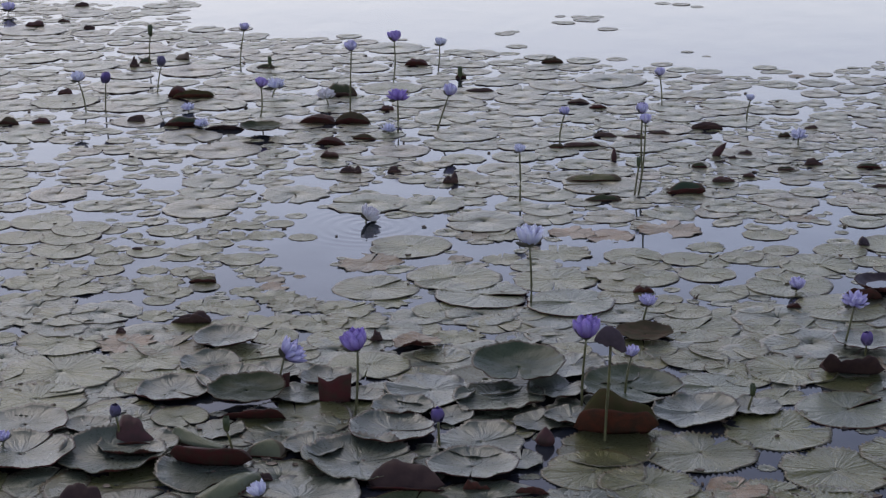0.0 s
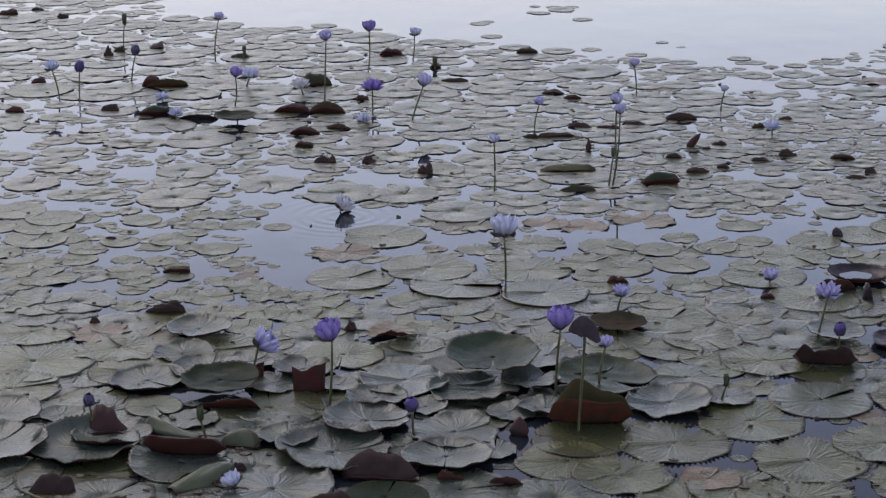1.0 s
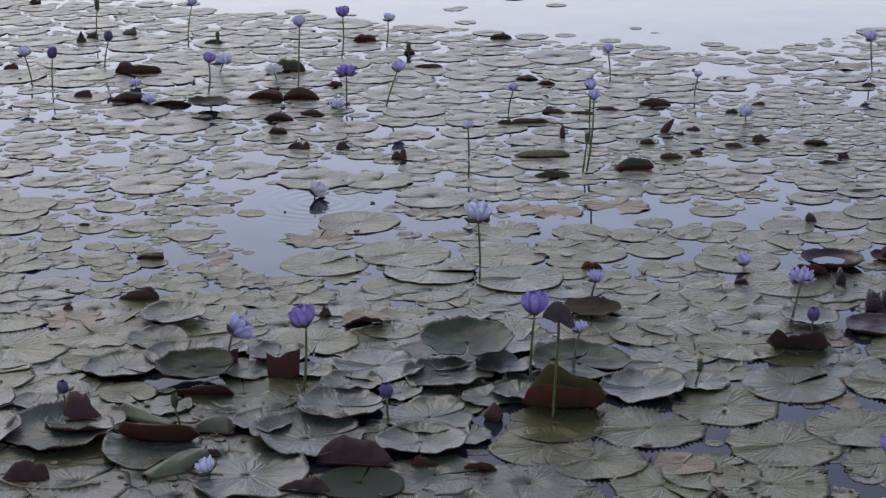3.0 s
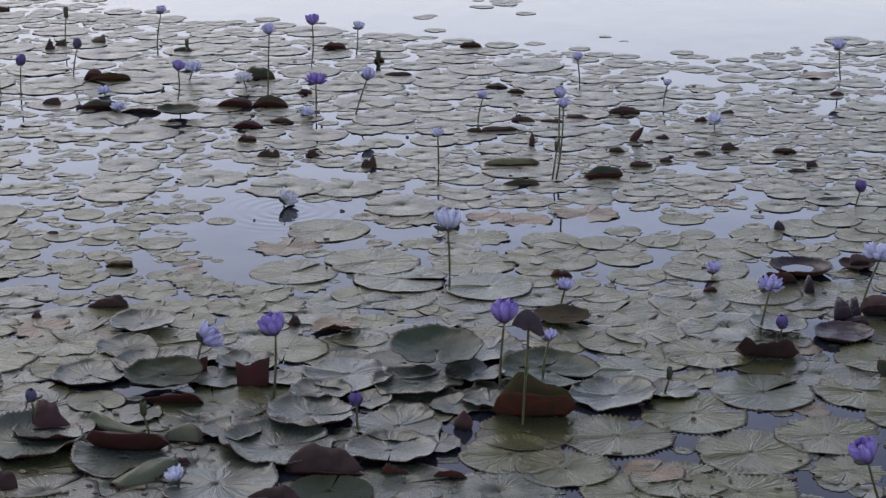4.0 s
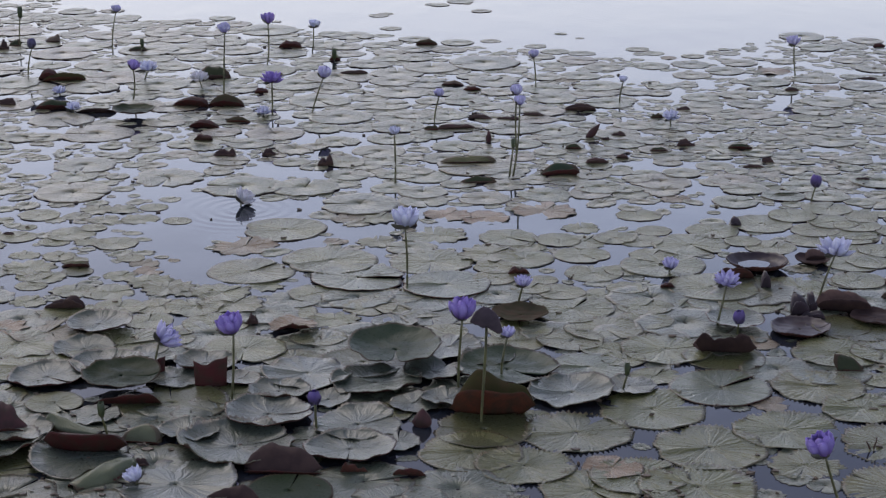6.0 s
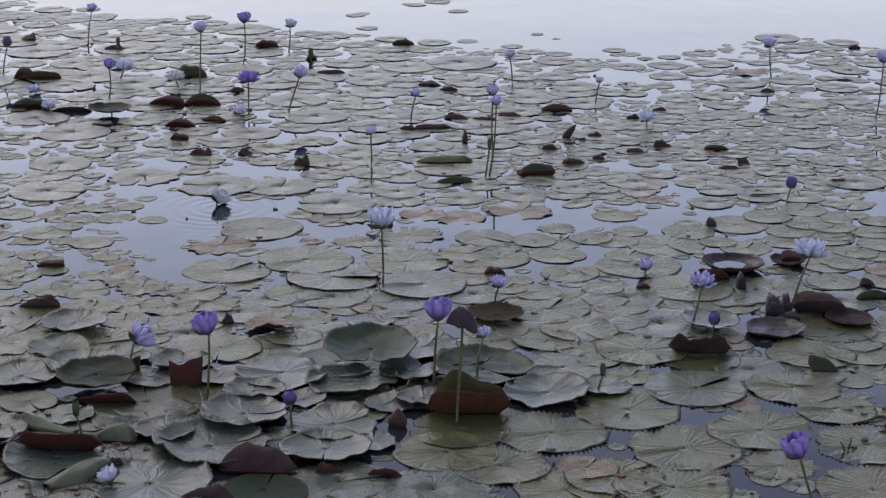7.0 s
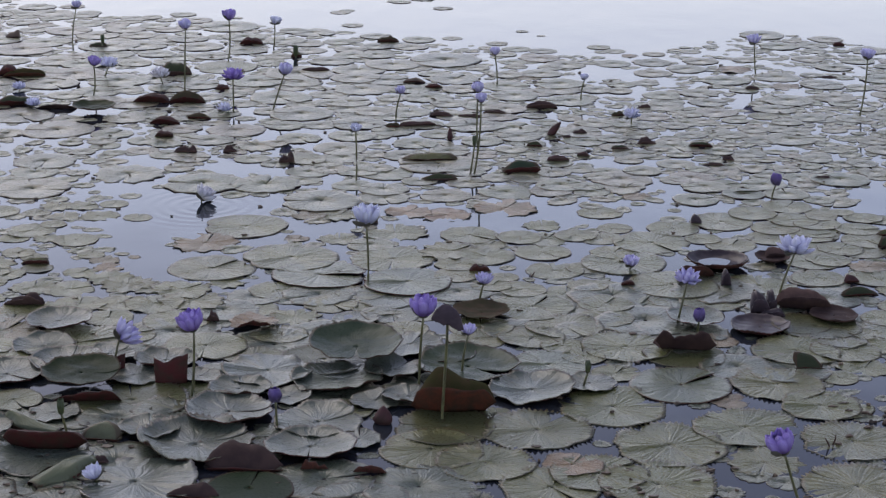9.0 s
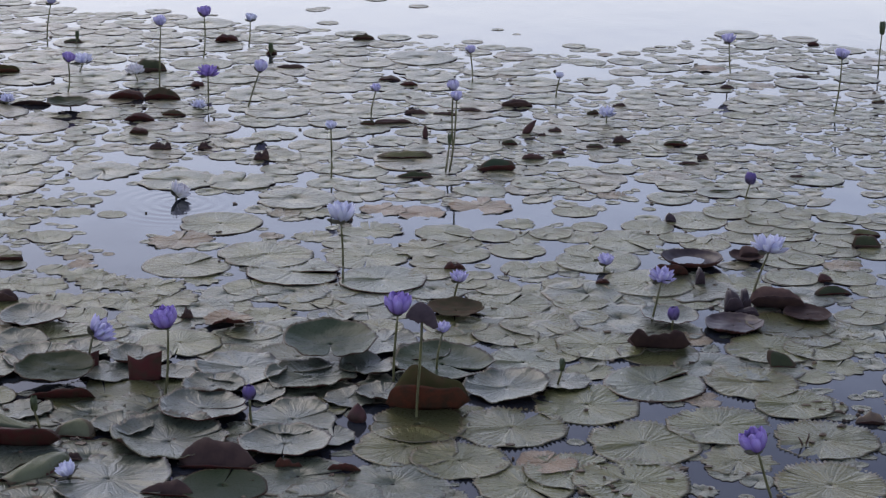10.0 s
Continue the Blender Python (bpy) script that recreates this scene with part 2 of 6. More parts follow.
def water_material():
    n = Nodes("pond_water")
    geo = n.tree.nodes.new("ShaderNodeNewGeometry").outputs["Position"]
    swell = n.noise(n.add("ShaderNodeVectorMath", geo, (1.0, 0.45, 1.0), operation="MULTIPLY"), 1.6, 2.0)
    fret = n.noise(n.add("ShaderNodeVectorMath", geo, (1.0, 0.5, 1.0), operation="MULTIPLY"), 9.0, 2.0)
    away = n.add("ShaderNodeVectorMath", geo, RIPPLE, operation="DISTANCE", out=1)
    ring = n.math("MULTIPLY", n.math("SINE", n.math("MULTIPLY", away, 95.0)), n.math("MULTIPLY", n.span(away, 0.55, 0.08), n.span(away, 0.02, 0.08)))
    h = n.math("ADD", n.math("ADD", n.math("MULTIPLY", swell, 1.0), n.math("MULTIPLY", fret, 0.10)), n.math("MULTIPLY", ring, 0.035))
    n.bump(h, 0.25, 0.02)
    film = n.noise(geo, 3.0, 5.0, 0.7)
    col = n.mix(n.span(film, 0.4, 0.75), (0.017, 0.020, 0.027), (0.026, 0.029, 0.030))
    return n.set(Base_Color=col, Roughness=n.span(film, 0.45, 0.8, 0.03, 0.09), IOR=1.333)


WATER = water_material()


# ---- building blocks ----
def mesh_from(name, verts, faces, uvs, slots, mats, smooth=True):
    me = bpy.data.meshes.new(name)
    me.from_pydata(verts.tolist() if hasattr(verts, "tolist") else verts, [], faces)
    for m in mats:
        me.materials.append(m)
    if slots is not None:
        me.polygons.foreach_set("material_index", np.asarray(slots, dtype=np.int32))
    me.polygons.foreach_set("use_smooth", np.full(len(me.polygons), smooth))
    if uvs is not None:
        idx = np.empty(len(me.loops), dtype=np.int32)
        me.loops.foreach_get("vertex_index", idx)
        me.uv_layers.new(name="UVMap").data.foreach_set("uv", np.asarray(uvs, dtype=np.float32)[idx].ravel())
    me.update()
    return me


def sheet_faces(rows, cols, edge=0):
    """Quads of a closed thin sheet: an upper and a lower grid of rows x cols points, joined round the rim."""
    i, j = np.meshgrid(np.arange(rows - 1), np.arange(cols - 1), indexing="ij")
    a = (i * cols + j).ravel()
    top = np.stack([a, a + cols, a + cols + 1, a + 1], 1)
    n = rows * cols
    low = top[:, ::-1] + n
    ring = [*range(cols), *(k * cols + cols - 1 for k in range(1, rows)), *range(rows * cols - 2, (rows - 1) * cols - 1, -1), *(k * cols for k in range(rows - 2, 0, -1))]
    side = np.array([(p, q, q + n, p + n) for p, q in zip(ring, ring[1:] + ring[:1])])
    faces = np.concatenate([top, low, side])
    slots = np.concatenate([np.zeros(len(top)), np.ones(len(low)), np.full(len(side), edge)]).astype(int)
    return faces, slots


VEINS = 16


def warp(th, ph):
    """Uneven spacing of the veins round the leaf."""
    return th + 0.12 * np.sin(2 * th + ph[0]) + 0.09 * np.sin(3 * th + ph[3]) + 0.05 * np.sin(5 * th + ph[1])


def pad_points(rng, segs, radii, teeth=0.03, wave=0.03, slit=0.06, rim=0.02, thick=0.009, puff=0.024, ragged=0.0, lip=0.0, dip=0.10, pleat=0.0, frill=0.0, ribs=1.0):
    """A water-lily leaf of radius 1: notched disc with a toothed, wavy edge. Gives upper points, lower points, flat places and its veins."""
    k = np.arange(segs + 1)
    ph = rng.uniform(0, 6.28, 6)
    th0 = k / segs * (2 * math.pi)
    d = np.minimum(th0, 2 * math.pi - th0)
    outline = 1 + 0.025 * np.sin(2 * th0 + ph[0]) + 0.018 * np.sin(3 * th0 + ph[1]) + 0.012 * np.sin(7 * th0 + ph[2]) - dip * np.exp(-((d / 0.16) ** 2))
    outline = outline + ragged * (np.sin(4 * th0 + ph[4]) * np.sin(7 * th0 + ph[5]) + 0.6 * np.sin(11 * th0 + ph[3]))
    tooth = np.where(k % 2 == 0, 1.0, -1.0) * teeth * rng.uniform(0.45, 1.15, segs + 1)

    def height(r, th):
        z = wave * r * r * (np.sin(2 * th + ph[3]) + 0.7 * np.sin(3 * th + ph[4]) + 0.45 * np.sin(5 * th + ph[5]))
        z = z + frill * r ** 7 * (np.sin(6 * th + ph[1]) + 0.8 * np.sin(9 * th + ph[2]) + 0.5 * np.sin(14 * th + ph[0]))
        return z + puff * r * (1.15 - r ** 3) * np.abs(np.sin(VEINS / 2 * warp(th, ph))) ** 0.7 + rim * r ** 6 + lip * r * (1.3 - r) * np.exp(-((th / 0.22) ** 2))

    top, flat = [], []
    for r in radii:
        gap = slit * (0.25 + 0.75 * r)
        th = gap + th0 / (2 * math.pi) * (2 * math.pi - 2 * gap)
        rr = r * outline * (1 + (tooth if r > 0.99 else 0.0))
        z = height(r, th) + 0.02 * (0.3 - r) * (r < 0.3) + pleat * max(r - 0.35, 0) ** 2 * np.where(k % 2 == 0, 1.0, -1.0)
        if r > 0.99:
            z = z + np.where(k % 2 == 0, 0.62, 0.05) * teeth
        top.append(np.stack([rr * np.cos(th), rr * np.sin(th), z], 1))
        flat.append(np.stack([r * np.cos(th), r * np.sin(th)], 1))
    top = np.concatenate(top)
    veins = []
    fine = np.linspace(0.2, 6.08, 1200)
    turns = warp(fine, ph) * VEINS / (2 * math.pi)
    for at in np.flatnonzero(np.floor(turns[1:]) != np.floor(turns[:-1])):
        a = fine[at]
        rows = []
        for r in np.linspace(0.07, rng.uniform(0.78, 0.9), 9):
            w = 0.016 * (1.05 - r)
            edge = np.interp(a, th0, outline)
            for side, up in ((-1, 0.0005), (0, (0.004 * (1.1 - r) + 0.001) * ribs), (1, 0.0005)):
                t = a + side * w / r
                rows.append((r * edge * math.cos(t), r * edge * math.sin(t), float(height(r, a)) + up))
        veins.append(np.array(rows))
    return top, top - (0, 0, thick), np.concatenate(flat), veins


def bend(pts, axis, side, start, angle):
    """Rolls the part of a leaf that lies past start, out from the line along axis, upward through angle at its edge."""
    c, s = math.cos(radians(axis)), math.sin(radians(axis))
    p = pts[:, 0] * c + pts[:, 1] * s
    u = -pts[:, 0] * s + pts[:, 1] * c
    curve = radians(angle) / (1.0 - start)
    if side == "cup":
        reach = np.hypot(pts[:, 0], pts[:, 1])
        sign = np.ones_like(reach)
    else:
        sign = np.sign(u) if side == "both" else np.full_like(u, 1.0 if side == "far" else -1.0)
        reach = u * sign
    past = np.maximum(reach - start, 0)
    turn = np.where(reach > start, past * curve, 0.0)
    flat = np.where(reach > start, start + np.sin(turn) / curve - np.sin(turn) * pts[:, 2], reach)
    z = np.where(reach > start, (1 - np.cos(turn)) / curve + np.cos(turn) * pts[:, 2], pts[:, 2])
    if side == "cup":
        k = flat / np.maximum(reach, 1e-6)
        return np.stack([pts[:, 0] * k, pts[:, 1] * k, z], 1)
    u = flat * sign
    return np.stack([p * c - u * s, p * s + u * c, z], 1)


def part(name, me, parent, m=None, label=""):
    ob = new(name, me)
    ob.parent = parent
    if m is not None:
        ob.matrix_basis = m
    return tagged(ob, label)


def tube_mesh(name, pts, radii, mat, sides=8):
    verts, faces = [], []
    for k, p in enumerate(pts):
        d = (pts[min(k + 1, len(pts) - 1)] - pts[max(k - 1, 0)]).normalized()
        q = d.to_track_quat("Z", "Y")
        for j in range(sides):
            a = 2 * math.pi * j / sides
            verts.append(p + q @ Vector((radii[k] * math.cos(a), radii[k] * math.sin(a), 0)))
    for k in range(len(pts) - 1):
        for j in range(sides):
            n = (j + 1) % sides
            faces.append((k * sides + j, k * sides + n, (k + 1) * sides + n, (k + 1) * sides + j))
    faces.append(tuple(range(sides))[::-1])
    faces.append(tuple((len(pts) - 1) * sides + j for j in range(sides)))
    return mesh_from(name, [tuple(v) for v in verts], faces, None, None, (mat,))


# ---- the pond ----
bm = bmesh.new()
bmesh.ops.create_grid(bm, x_segments=40, y_segments=40, size=2400.0)
me = bpy.data.meshes.new("water")
bm.to_mesh(me)
bm.free()
me.materials.append(WATER)
tagged(new("water", me), "calm dark pond water that mirrors an overcast sky", "water", kind="structure")

# ---- floating pads ----
NEAR_RADII = (0.03, 0.16, 0.30, 0.44, 0.58, 0.72, 0.84, 0.93, 1.0)
RING = 116
# teeth, wave, slit, rim, thickness, puff, raggedness, lip of the slit
FORMS = {
    "flat": (6, (0.008, 0.016), (0.002, 0.006), (0.012, 0.035), 0.016, 0.022, 0.008, (0.0, 0.02), (0.0, 0.05), PAD_TOP, RIM),
    "toothed": (9, (0.030, 0.044), (0.006, 0.014), (0.012, 0.05), 0.010, 0.020, 0.017, (0.0, 0.02), (0.02, 0.12), PAD_TOP, LEAF_EDGE),
    "scalloped": (8, (0.012, 0.020), (0.004, 0.010), (0.012, 0.05), 0.004, 0.020, 0.010, (0.0, 0.03), (0.02, 0.10), PAD_TOP, LEAF_EDGE),
    "wavy": (9, (0.018, 0.030), (0.028, 0.055), (0.012, 0.06), 0.030, 0.018, 0.017, (0.0, 0.02), (0.0, 0.12), PAD_TOP_BLUISH, LEAF_EDGE),
    "saucer": (5, (0.012, 0.022), (0.012, 0.024), (0.010, 0.05), 0.030, 0.018, 0.015, (0.0, 0.01), (0.0, 0.08), PAD_TOP_BLUISH, PAD_UNDER),
    "ragged": (8, (0.020, 0.036), (0.008, 0.020), (0.02, 0.08), 0.000, 0.018, 0.018, (0.06, 0.14), (0.0, 0.06), PAD_TOP, LEAF_EDGE),
    "olive": (3, (0.020, 0.034), (0.010, 0.022), (0.012, 0.03), 0.010, 0.018, 0.006, (0.0, 0.01), (0.0, 0.04), PAD_TOP_OLIVE, LEAF_EDGE),
    # the dark green top holds the shade a standing leaf throws on this pad
    "deep": (2, (0.014, 0.022), (0.008, 0.014), (0.012, 0.03), 0.010, 0.018, 0.003, (0.0, 0.01), (0.0, 0.04), PAD_TOP_DEEP, PAD_UNDER),
    "fresh": (4, (0.018, 0.028), (0.006, 0.012), (0.012, 0.03), 0.010, 0.018, 0.016, (0.0, 0.01), (0.08, 0.16), PAD_TOP_SLEEK, PAD_UNDER),
    "aged": (6, (0.015, 0.040), (0.015, 0.030), (0.02, 0.09), 0.006, 0.018, 0.020, (0.05, 0.12), (0.0, 0.08), PAD_TOP_AGED, LEAF_EDGE),
}
FORM_LABELS = {
    "flat": "flat grey-green lily pad with a thin dark rim on still water",
    "toothed": "grey-green lily pad with a sharply toothed edge lying flat",
    "scalloped": "flat grey-green lily pad with a finely scalloped edge",
    "wavy": "leathery wavy lily pad with raised veins among crowded pads",
    "saucer": "grey-green lily pad with its rim turned up like a saucer",
    "ragged": "ragged broken-edged lily pad floating flat on the water",
    "olive": "smooth olive lily pad with shade dulled into its colour",
    "deep": "lily pad painted dark green as if shaded by a standing leaf",
    "fresh": "smooth fresh green lily pad with a lifted slit",
    "aged": "yellowing tan-blotched old lily pad on the water",
}
BLADES, VEIN_SETS = {}, {}
seed = 100
for form, (count, teeth, wave, slit, rim, thick, puff, ragged, lip, top_mat, edge_mat) in FORMS.items():
    BLADES[form], VEIN_SETS[form] = [], []
    for v in range(count):
        seed += 1
        rng = np.random.default_rng(seed)
        top, low, flat, veins = pad_points(rng, RING, NEAR_RADII, rng.uniform(*teeth), rng.uniform(*wave), rng.uniform(*slit), rim, thick, puff * rng.uniform(0.8, 1.2), lip=rng.uniform(*lip), ragged=rng.uniform(*ragged), pleat=0.004 if form in ("toothed", "ragged") else 0.0, frill={"toothed": 0.011, "scalloped": 0.007, "wavy": 0.026, "saucer": 0.016, "ragged": 0.012, "aged": 0.012}.get(form, 0.004), ribs=0.35 if form in ("wavy", "saucer", "deep", "fresh") else 1.0)
        pts = np.concatenate([top, low])
        folds = []
        if form == "saucer":
            folds.append((0, "cup", rng.uniform(0.35, 0.55), rng.uniform(14, 24)))
        if form == "wavy":
            if v % 2:
                folds.append((0, "cup", rng.uniform(0.3, 0.5), rng.uniform(8, 20)))
            for _ in range(rng.integers(1, 3)):
                folds.append((rng.uniform(0, 180), rng.choice(["near", "far"]), rng.uniform(0.1, 0.55), rng.uniform(5, 13)))
        for fold in folds:
            pts = bend(pts, *fold)
            veins = [bend(x, *fold) for x in veins]
        faces, slots = sheet_faces(len(NEAR_RADII), RING + 1, 2)
        BLADES[form].append(mesh_from("lily_pad", pts, faces.tolist(), np.concatenate([flat, flat]), slots, (top_mat, PAD_UNDER, edge_mat)))
        i, j = np.meshgrid(np.arange(8), np.arange(2), indexing="ij")
        q = (i * 3 + j).ravel()
        VEIN_SETS[form].append([mesh_from("vein", x, np.stack([q, q + 3, q + 4, q + 1], 1).tolist(), None, None, (VEIN,)) for x in veins])
placed = []
heights = []
far_placed = []
place_rng = random.Random(11)


def leaf(x, y, r, notch, form, lift=0.0):
    """A floating lily pad; each lies on top of those laid before it that it overlaps."""
    if (form == "toothed" and y > 7.5) or (form == "wavy" and y > 7.2):
        form = "scalloped"
    z = place_rng.uniform(0.0004, 0.0016)
    for (px, py, pr), pz in zip(placed, heights):
        if math.hypot(px - x, py - y) < 0.86 * (pr + r):
            z = max(z, pz + (0.003 if form in ("wavy", "saucer") else 0.0007))
    if form in ("wavy", "saucer") and y < 7.3:
        # crowded leaves ride up on one another
        z += place_rng.uniform(0.001, 0.006)
    z = min(z, 0.013 if form in ("wavy", "saucer") else 0.003) + (0.002 if form == "fresh" else 0.0) + lift
    v = place_rng.randrange(len(BLADES[form]))
    lean = {"wavy": 1.9, "saucer": 1.5}.get(form, 0.35)
    where = pose(x, y, z, place_rng.uniform(-lean, lean), place_rng.uniform(-lean, lean), notch) @ Matrix.Diagonal((r, r, r * (0.45 if form == "saucer" and y > 7.5 else 1.0), 1))
    if y < 7.3 and form not in ("aged", "ragged", "olive", "deep"):
        # the nearest show their raised veins
        root = new("lily_pad")
        blade = part("blade", BLADES[form][v], root)
        for m in VEIN_SETS[form][v]:
            part("vein", m, blade)
    else:
        root = new("lily_pad", BLADES[form][v])
    root.matrix_basis = where
    tagged(root, FORM_LABELS[form], "lily pad", "lily pads on the pond")
    placed.append((x, y, r))
    heights.append(z - lift)


def far_pad(x, y, r, notch, broken=0):
    far_placed.append((x, y, r, notch, broken))


leaf(-0.42, 5.82, 0.138, 80, 'deep', 0.006)
leaf(1.50, 5.83, 0.183, 140, 'toothed')
leaf(0.53, 5.83, 0.163, 300, 'toothed')
leaf(0.87, 5.85, 0.189, 125, 'toothed')
leaf(-0.78, 5.87, 0.200, 200, 'wavy')
leaf(-1.76, 5.93, 0.146, 90, 'olive')
leaf(0.69, 5.94, 0.155, 30, 'toothed')
leaf(-1.39, 5.98, 0.231, 20, 'olive')
leaf(0.61, 6.01, 0.100, 60, 'aged')
leaf(0.33, 6.03, 0.161, 200, 'toothed')
leaf(1.24, 6.03, 0.121, 250, 'ragged')
leaf(-1.11, 6.09, 0.175, 20, 'wavy')
leaf(-0.24, 6.15, 0.153, 268, 'saucer', 0.008)
leaf(0.16, 6.15, 0.177, 170, 'scalloped')
leaf(0.95, 6.18, 0.193, 188, 'toothed')
leaf(-0.62, 6.19, 0.210, 25, 'wavy')
leaf(-1.45, 6.20, 0.189, 60, 'wavy')
leaf(-1.76, 6.20, 0.182, 60, 'saucer', 0.004)
leaf(1.57, 6.21, 0.176, 178, 'toothed')
leaf(-0.08, 6.22, 0.075, 90, 'wavy')
leaf(-1.38, 6.30, 0.137, 90, 'wavy')
leaf(-0.79, 6.32, 0.105, 90, 'wavy')
leaf(0.52, 6.32, 0.187, 176, 'toothed')
leaf(1.23, 6.34, 0.178, 140, 'toothed')
leaf(0.21, 6.35, 0.172, 170, 'olive')
leaf(-0.22, 6.38, 0.154, 25, 'wavy')
leaf(-0.53, 6.46, 0.158, 5, 'saucer', 0.004)
leaf(-1.13, 6.48, 0.090, 60, 'wavy')
leaf(0.39, 6.48, 0.053, 90, 'toothed')
leaf(-0.13, 6.50, 0.098, 300, 'toothed')
leaf(-1.82, 6.50, 0.154, 240, 'saucer', 0.004)
leaf(-1.60, 6.50, 0.079, 80, 'saucer', 0.004)
leaf(1.59, 6.53, 0.121, 90, 'toothed')
leaf(1.53, 6.54, 0.145, 172, 'toothed', 0.003)
leaf(0.80, 6.54, 0.193, 178, 'toothed')
leaf(-0.03, 6.58, 0.089, 60, 'wavy')
leaf(1.22, 6.59, 0.071, 90, 'aged')
leaf(-1.29, 6.60, 0.103, 300, 'toothed', 0.006)
leaf(-0.88, 6.61, 0.199, 100, 'olive')
leaf(0.09, 6.61, 0.099, 90, 'wavy')
leaf(-0.33, 6.63, 0.084, 200, 'wavy')
leaf(-1.52, 6.68, 0.117, 60, 'toothed')
leaf(-0.67, 6.69, 0.100, 200, 'toothed')
leaf(-0.51, 6.69, 0.111, 90, 'wavy')
leaf(0.53, 6.70, 0.165, 175, 'wavy')
leaf(0.74, 6.75, 0.097, 90, 'wavy')
leaf(1.07, 6.75, 0.186, 35, 'fresh')
leaf(1.42, 6.76, 0.170, 150, 'toothed')
leaf(-1.85, 6.77, 0.189, 20, 'toothed')
leaf(-0.17, 6.80, 0.167, 150, 'wavy')
leaf(1.66, 6.83, 0.074, 90, 'flat')
leaf(-0.66, 6.83, 0.074, 60, 'saucer')
leaf(-0.90, 6.85, 0.103, 40, 'wavy')
leaf(-1.36, 6.86, 0.144, 325, 'saucer', 0.004)
leaf(0.85, 6.88, 0.091, 60, 'toothed')
leaf(-0.42, 6.88, 0.169, 165, 'wavy')
leaf(0.04, 6.89, 0.113, 60, 'wavy')
leaf(1.78, 6.94, 0.096, 60, 'ragged')
leaf(0.61, 6.97, 0.154, 170, 'fresh')
leaf(-1.44, 6.98, 0.163, 170, 'toothed')
leaf(-1.16, 6.98, 0.142, 80, 'saucer', 0.002)
leaf(-0.80, 6.99, 0.115, 90, 'wavy')
leaf(-0.22, 7.02, 0.164, 100, 'olive', 0.002)
leaf(-1.02, 7.06, 0.105, 40, 'wavy')
leaf(-0.48, 7.06, 0.110, 90, 'toothed')
leaf(0.24, 7.06, 0.105, 100, 'wavy')
leaf(0.75, 7.06, 0.084, 90, 'toothed')
leaf(-2.10, 7.06, 0.128, 90, 'toothed')
leaf(-1.83, 7.07, 0.232, 120, 'scalloped')
leaf(1.13, 7.08, 0.152, 80, 'olive')
leaf(1.56, 7.13, 0.169, 150, 'toothed')
leaf(1.75, 7.13, 0.133, 30, 'toothed')
leaf(0.10, 7.17, 0.128, 60, 'wavy')
leaf(0.92, 7.17, 0.171, 10, 'toothed')
leaf(1.94, 7.18, 0.097, 60, 'ragged')
leaf(-1.28, 7.18, 0.116, 300, 'wavy')
leaf(-0.67, 7.18, 0.158, 268, 'scalloped', 0.002)
leaf(0.68, 7.18, 0.086, 80, 'toothed')
leaf(-1.16, 7.22, 0.204, 20, 'wavy')
leaf(-1.54, 7.24, 0.168, 120, 'ragged')
leaf(1.28, 7.24, 0.078, 90, 'aged')
leaf(-0.31, 7.25, 0.104, 60, 'wavy')
leaf(0.36, 7.27, 0.119, 90, 'wavy')
leaf(0.57, 7.28, 0.126, 70, 'toothed')
leaf(-0.99, 7.32, 0.120, 20, 'wavy')
leaf(-0.40, 7.32, 0.109, 90, 'toothed')
leaf(-0.05, 7.32, 0.131, 90, 'wavy')
leaf(1.91, 7.35, 0.110, 60, 'ragged')
leaf(-1.46, 7.37, 0.136, 60, 'aged')
leaf(0.08, 7.38, 0.099, 100, 'wavy')
leaf(0.38, 7.41, 0.128, 90, 'wavy')
leaf(0.71, 7.41, 0.150, 295, 'toothed')
leaf(-1.92, 7.42, 0.174, 190, 'toothed')
leaf(1.70, 7.42, 0.169, 90, 'olive')
leaf(-1.26, 7.43, 0.135, 240, 'saucer', 0.012)
leaf(1.63, 7.44, 0.124, 90, 'olive')
leaf(-2.18, 7.47, 0.083, 20, 'toothed')
leaf(1.23, 7.47, 0.115, 80, 'saucer', 0.020)
leaf(-1.66, 7.42, 0.115, 200, 'aged')
leaf(-0.81, 7.49, 0.133, 80, 'wavy')
leaf(-0.11, 7.51, 0.094, 90, 'saucer')
leaf(2.00, 7.51, 0.104, 60, 'flat')
leaf(-1.08, 7.52, 0.101, 90, 'wavy')
leaf(0.88, 7.52, 0.116, 120, 'wavy')
leaf(-0.35, 7.54, 0.098, 90, 'ragged')
leaf(-1.27, 7.59, 0.113, 90, 'wavy')
leaf(0.15, 7.59, 0.113, 70, 'wavy')
leaf(-1.41, 7.63, 0.118, 60, 'ragged')
leaf(-0.53, 7.64, 0.109, 90, 'wavy')
leaf(2.12, 7.65, 0.115, 90, 'flat')
leaf(0.60, 7.66, 0.173, 60, 'wavy')
leaf(0.00, 7.68, 0.132, 230, 'wavy')
leaf(1.03, 7.68, 0.137, 60, 'wavy')
leaf(-1.22, 7.70, 0.105, 90, 'wavy')
leaf(-1.06, 7.70, 0.103, 60, 'wavy')
leaf(-0.92, 7.70, 0.119, 120, 'ragged')
leaf(-0.21, 7.70, 0.114, 300, 'wavy')
leaf(0.90, 7.70, 0.114, 60, 'toothed')
leaf(-0.77, 7.74, 0.126, 60, 'ragged')
leaf(1.34, 7.74, 0.138, 40, 'wavy')
leaf(-2.15, 7.76, 0.128, 80, 'ragged')
leaf(-1.97, 7.77, 0.139, 30, 'ragged')
leaf(-1.60, 7.78, 0.078, 60, 'ragged')
leaf(0.18, 7.82, 0.116, 90, 'wavy')
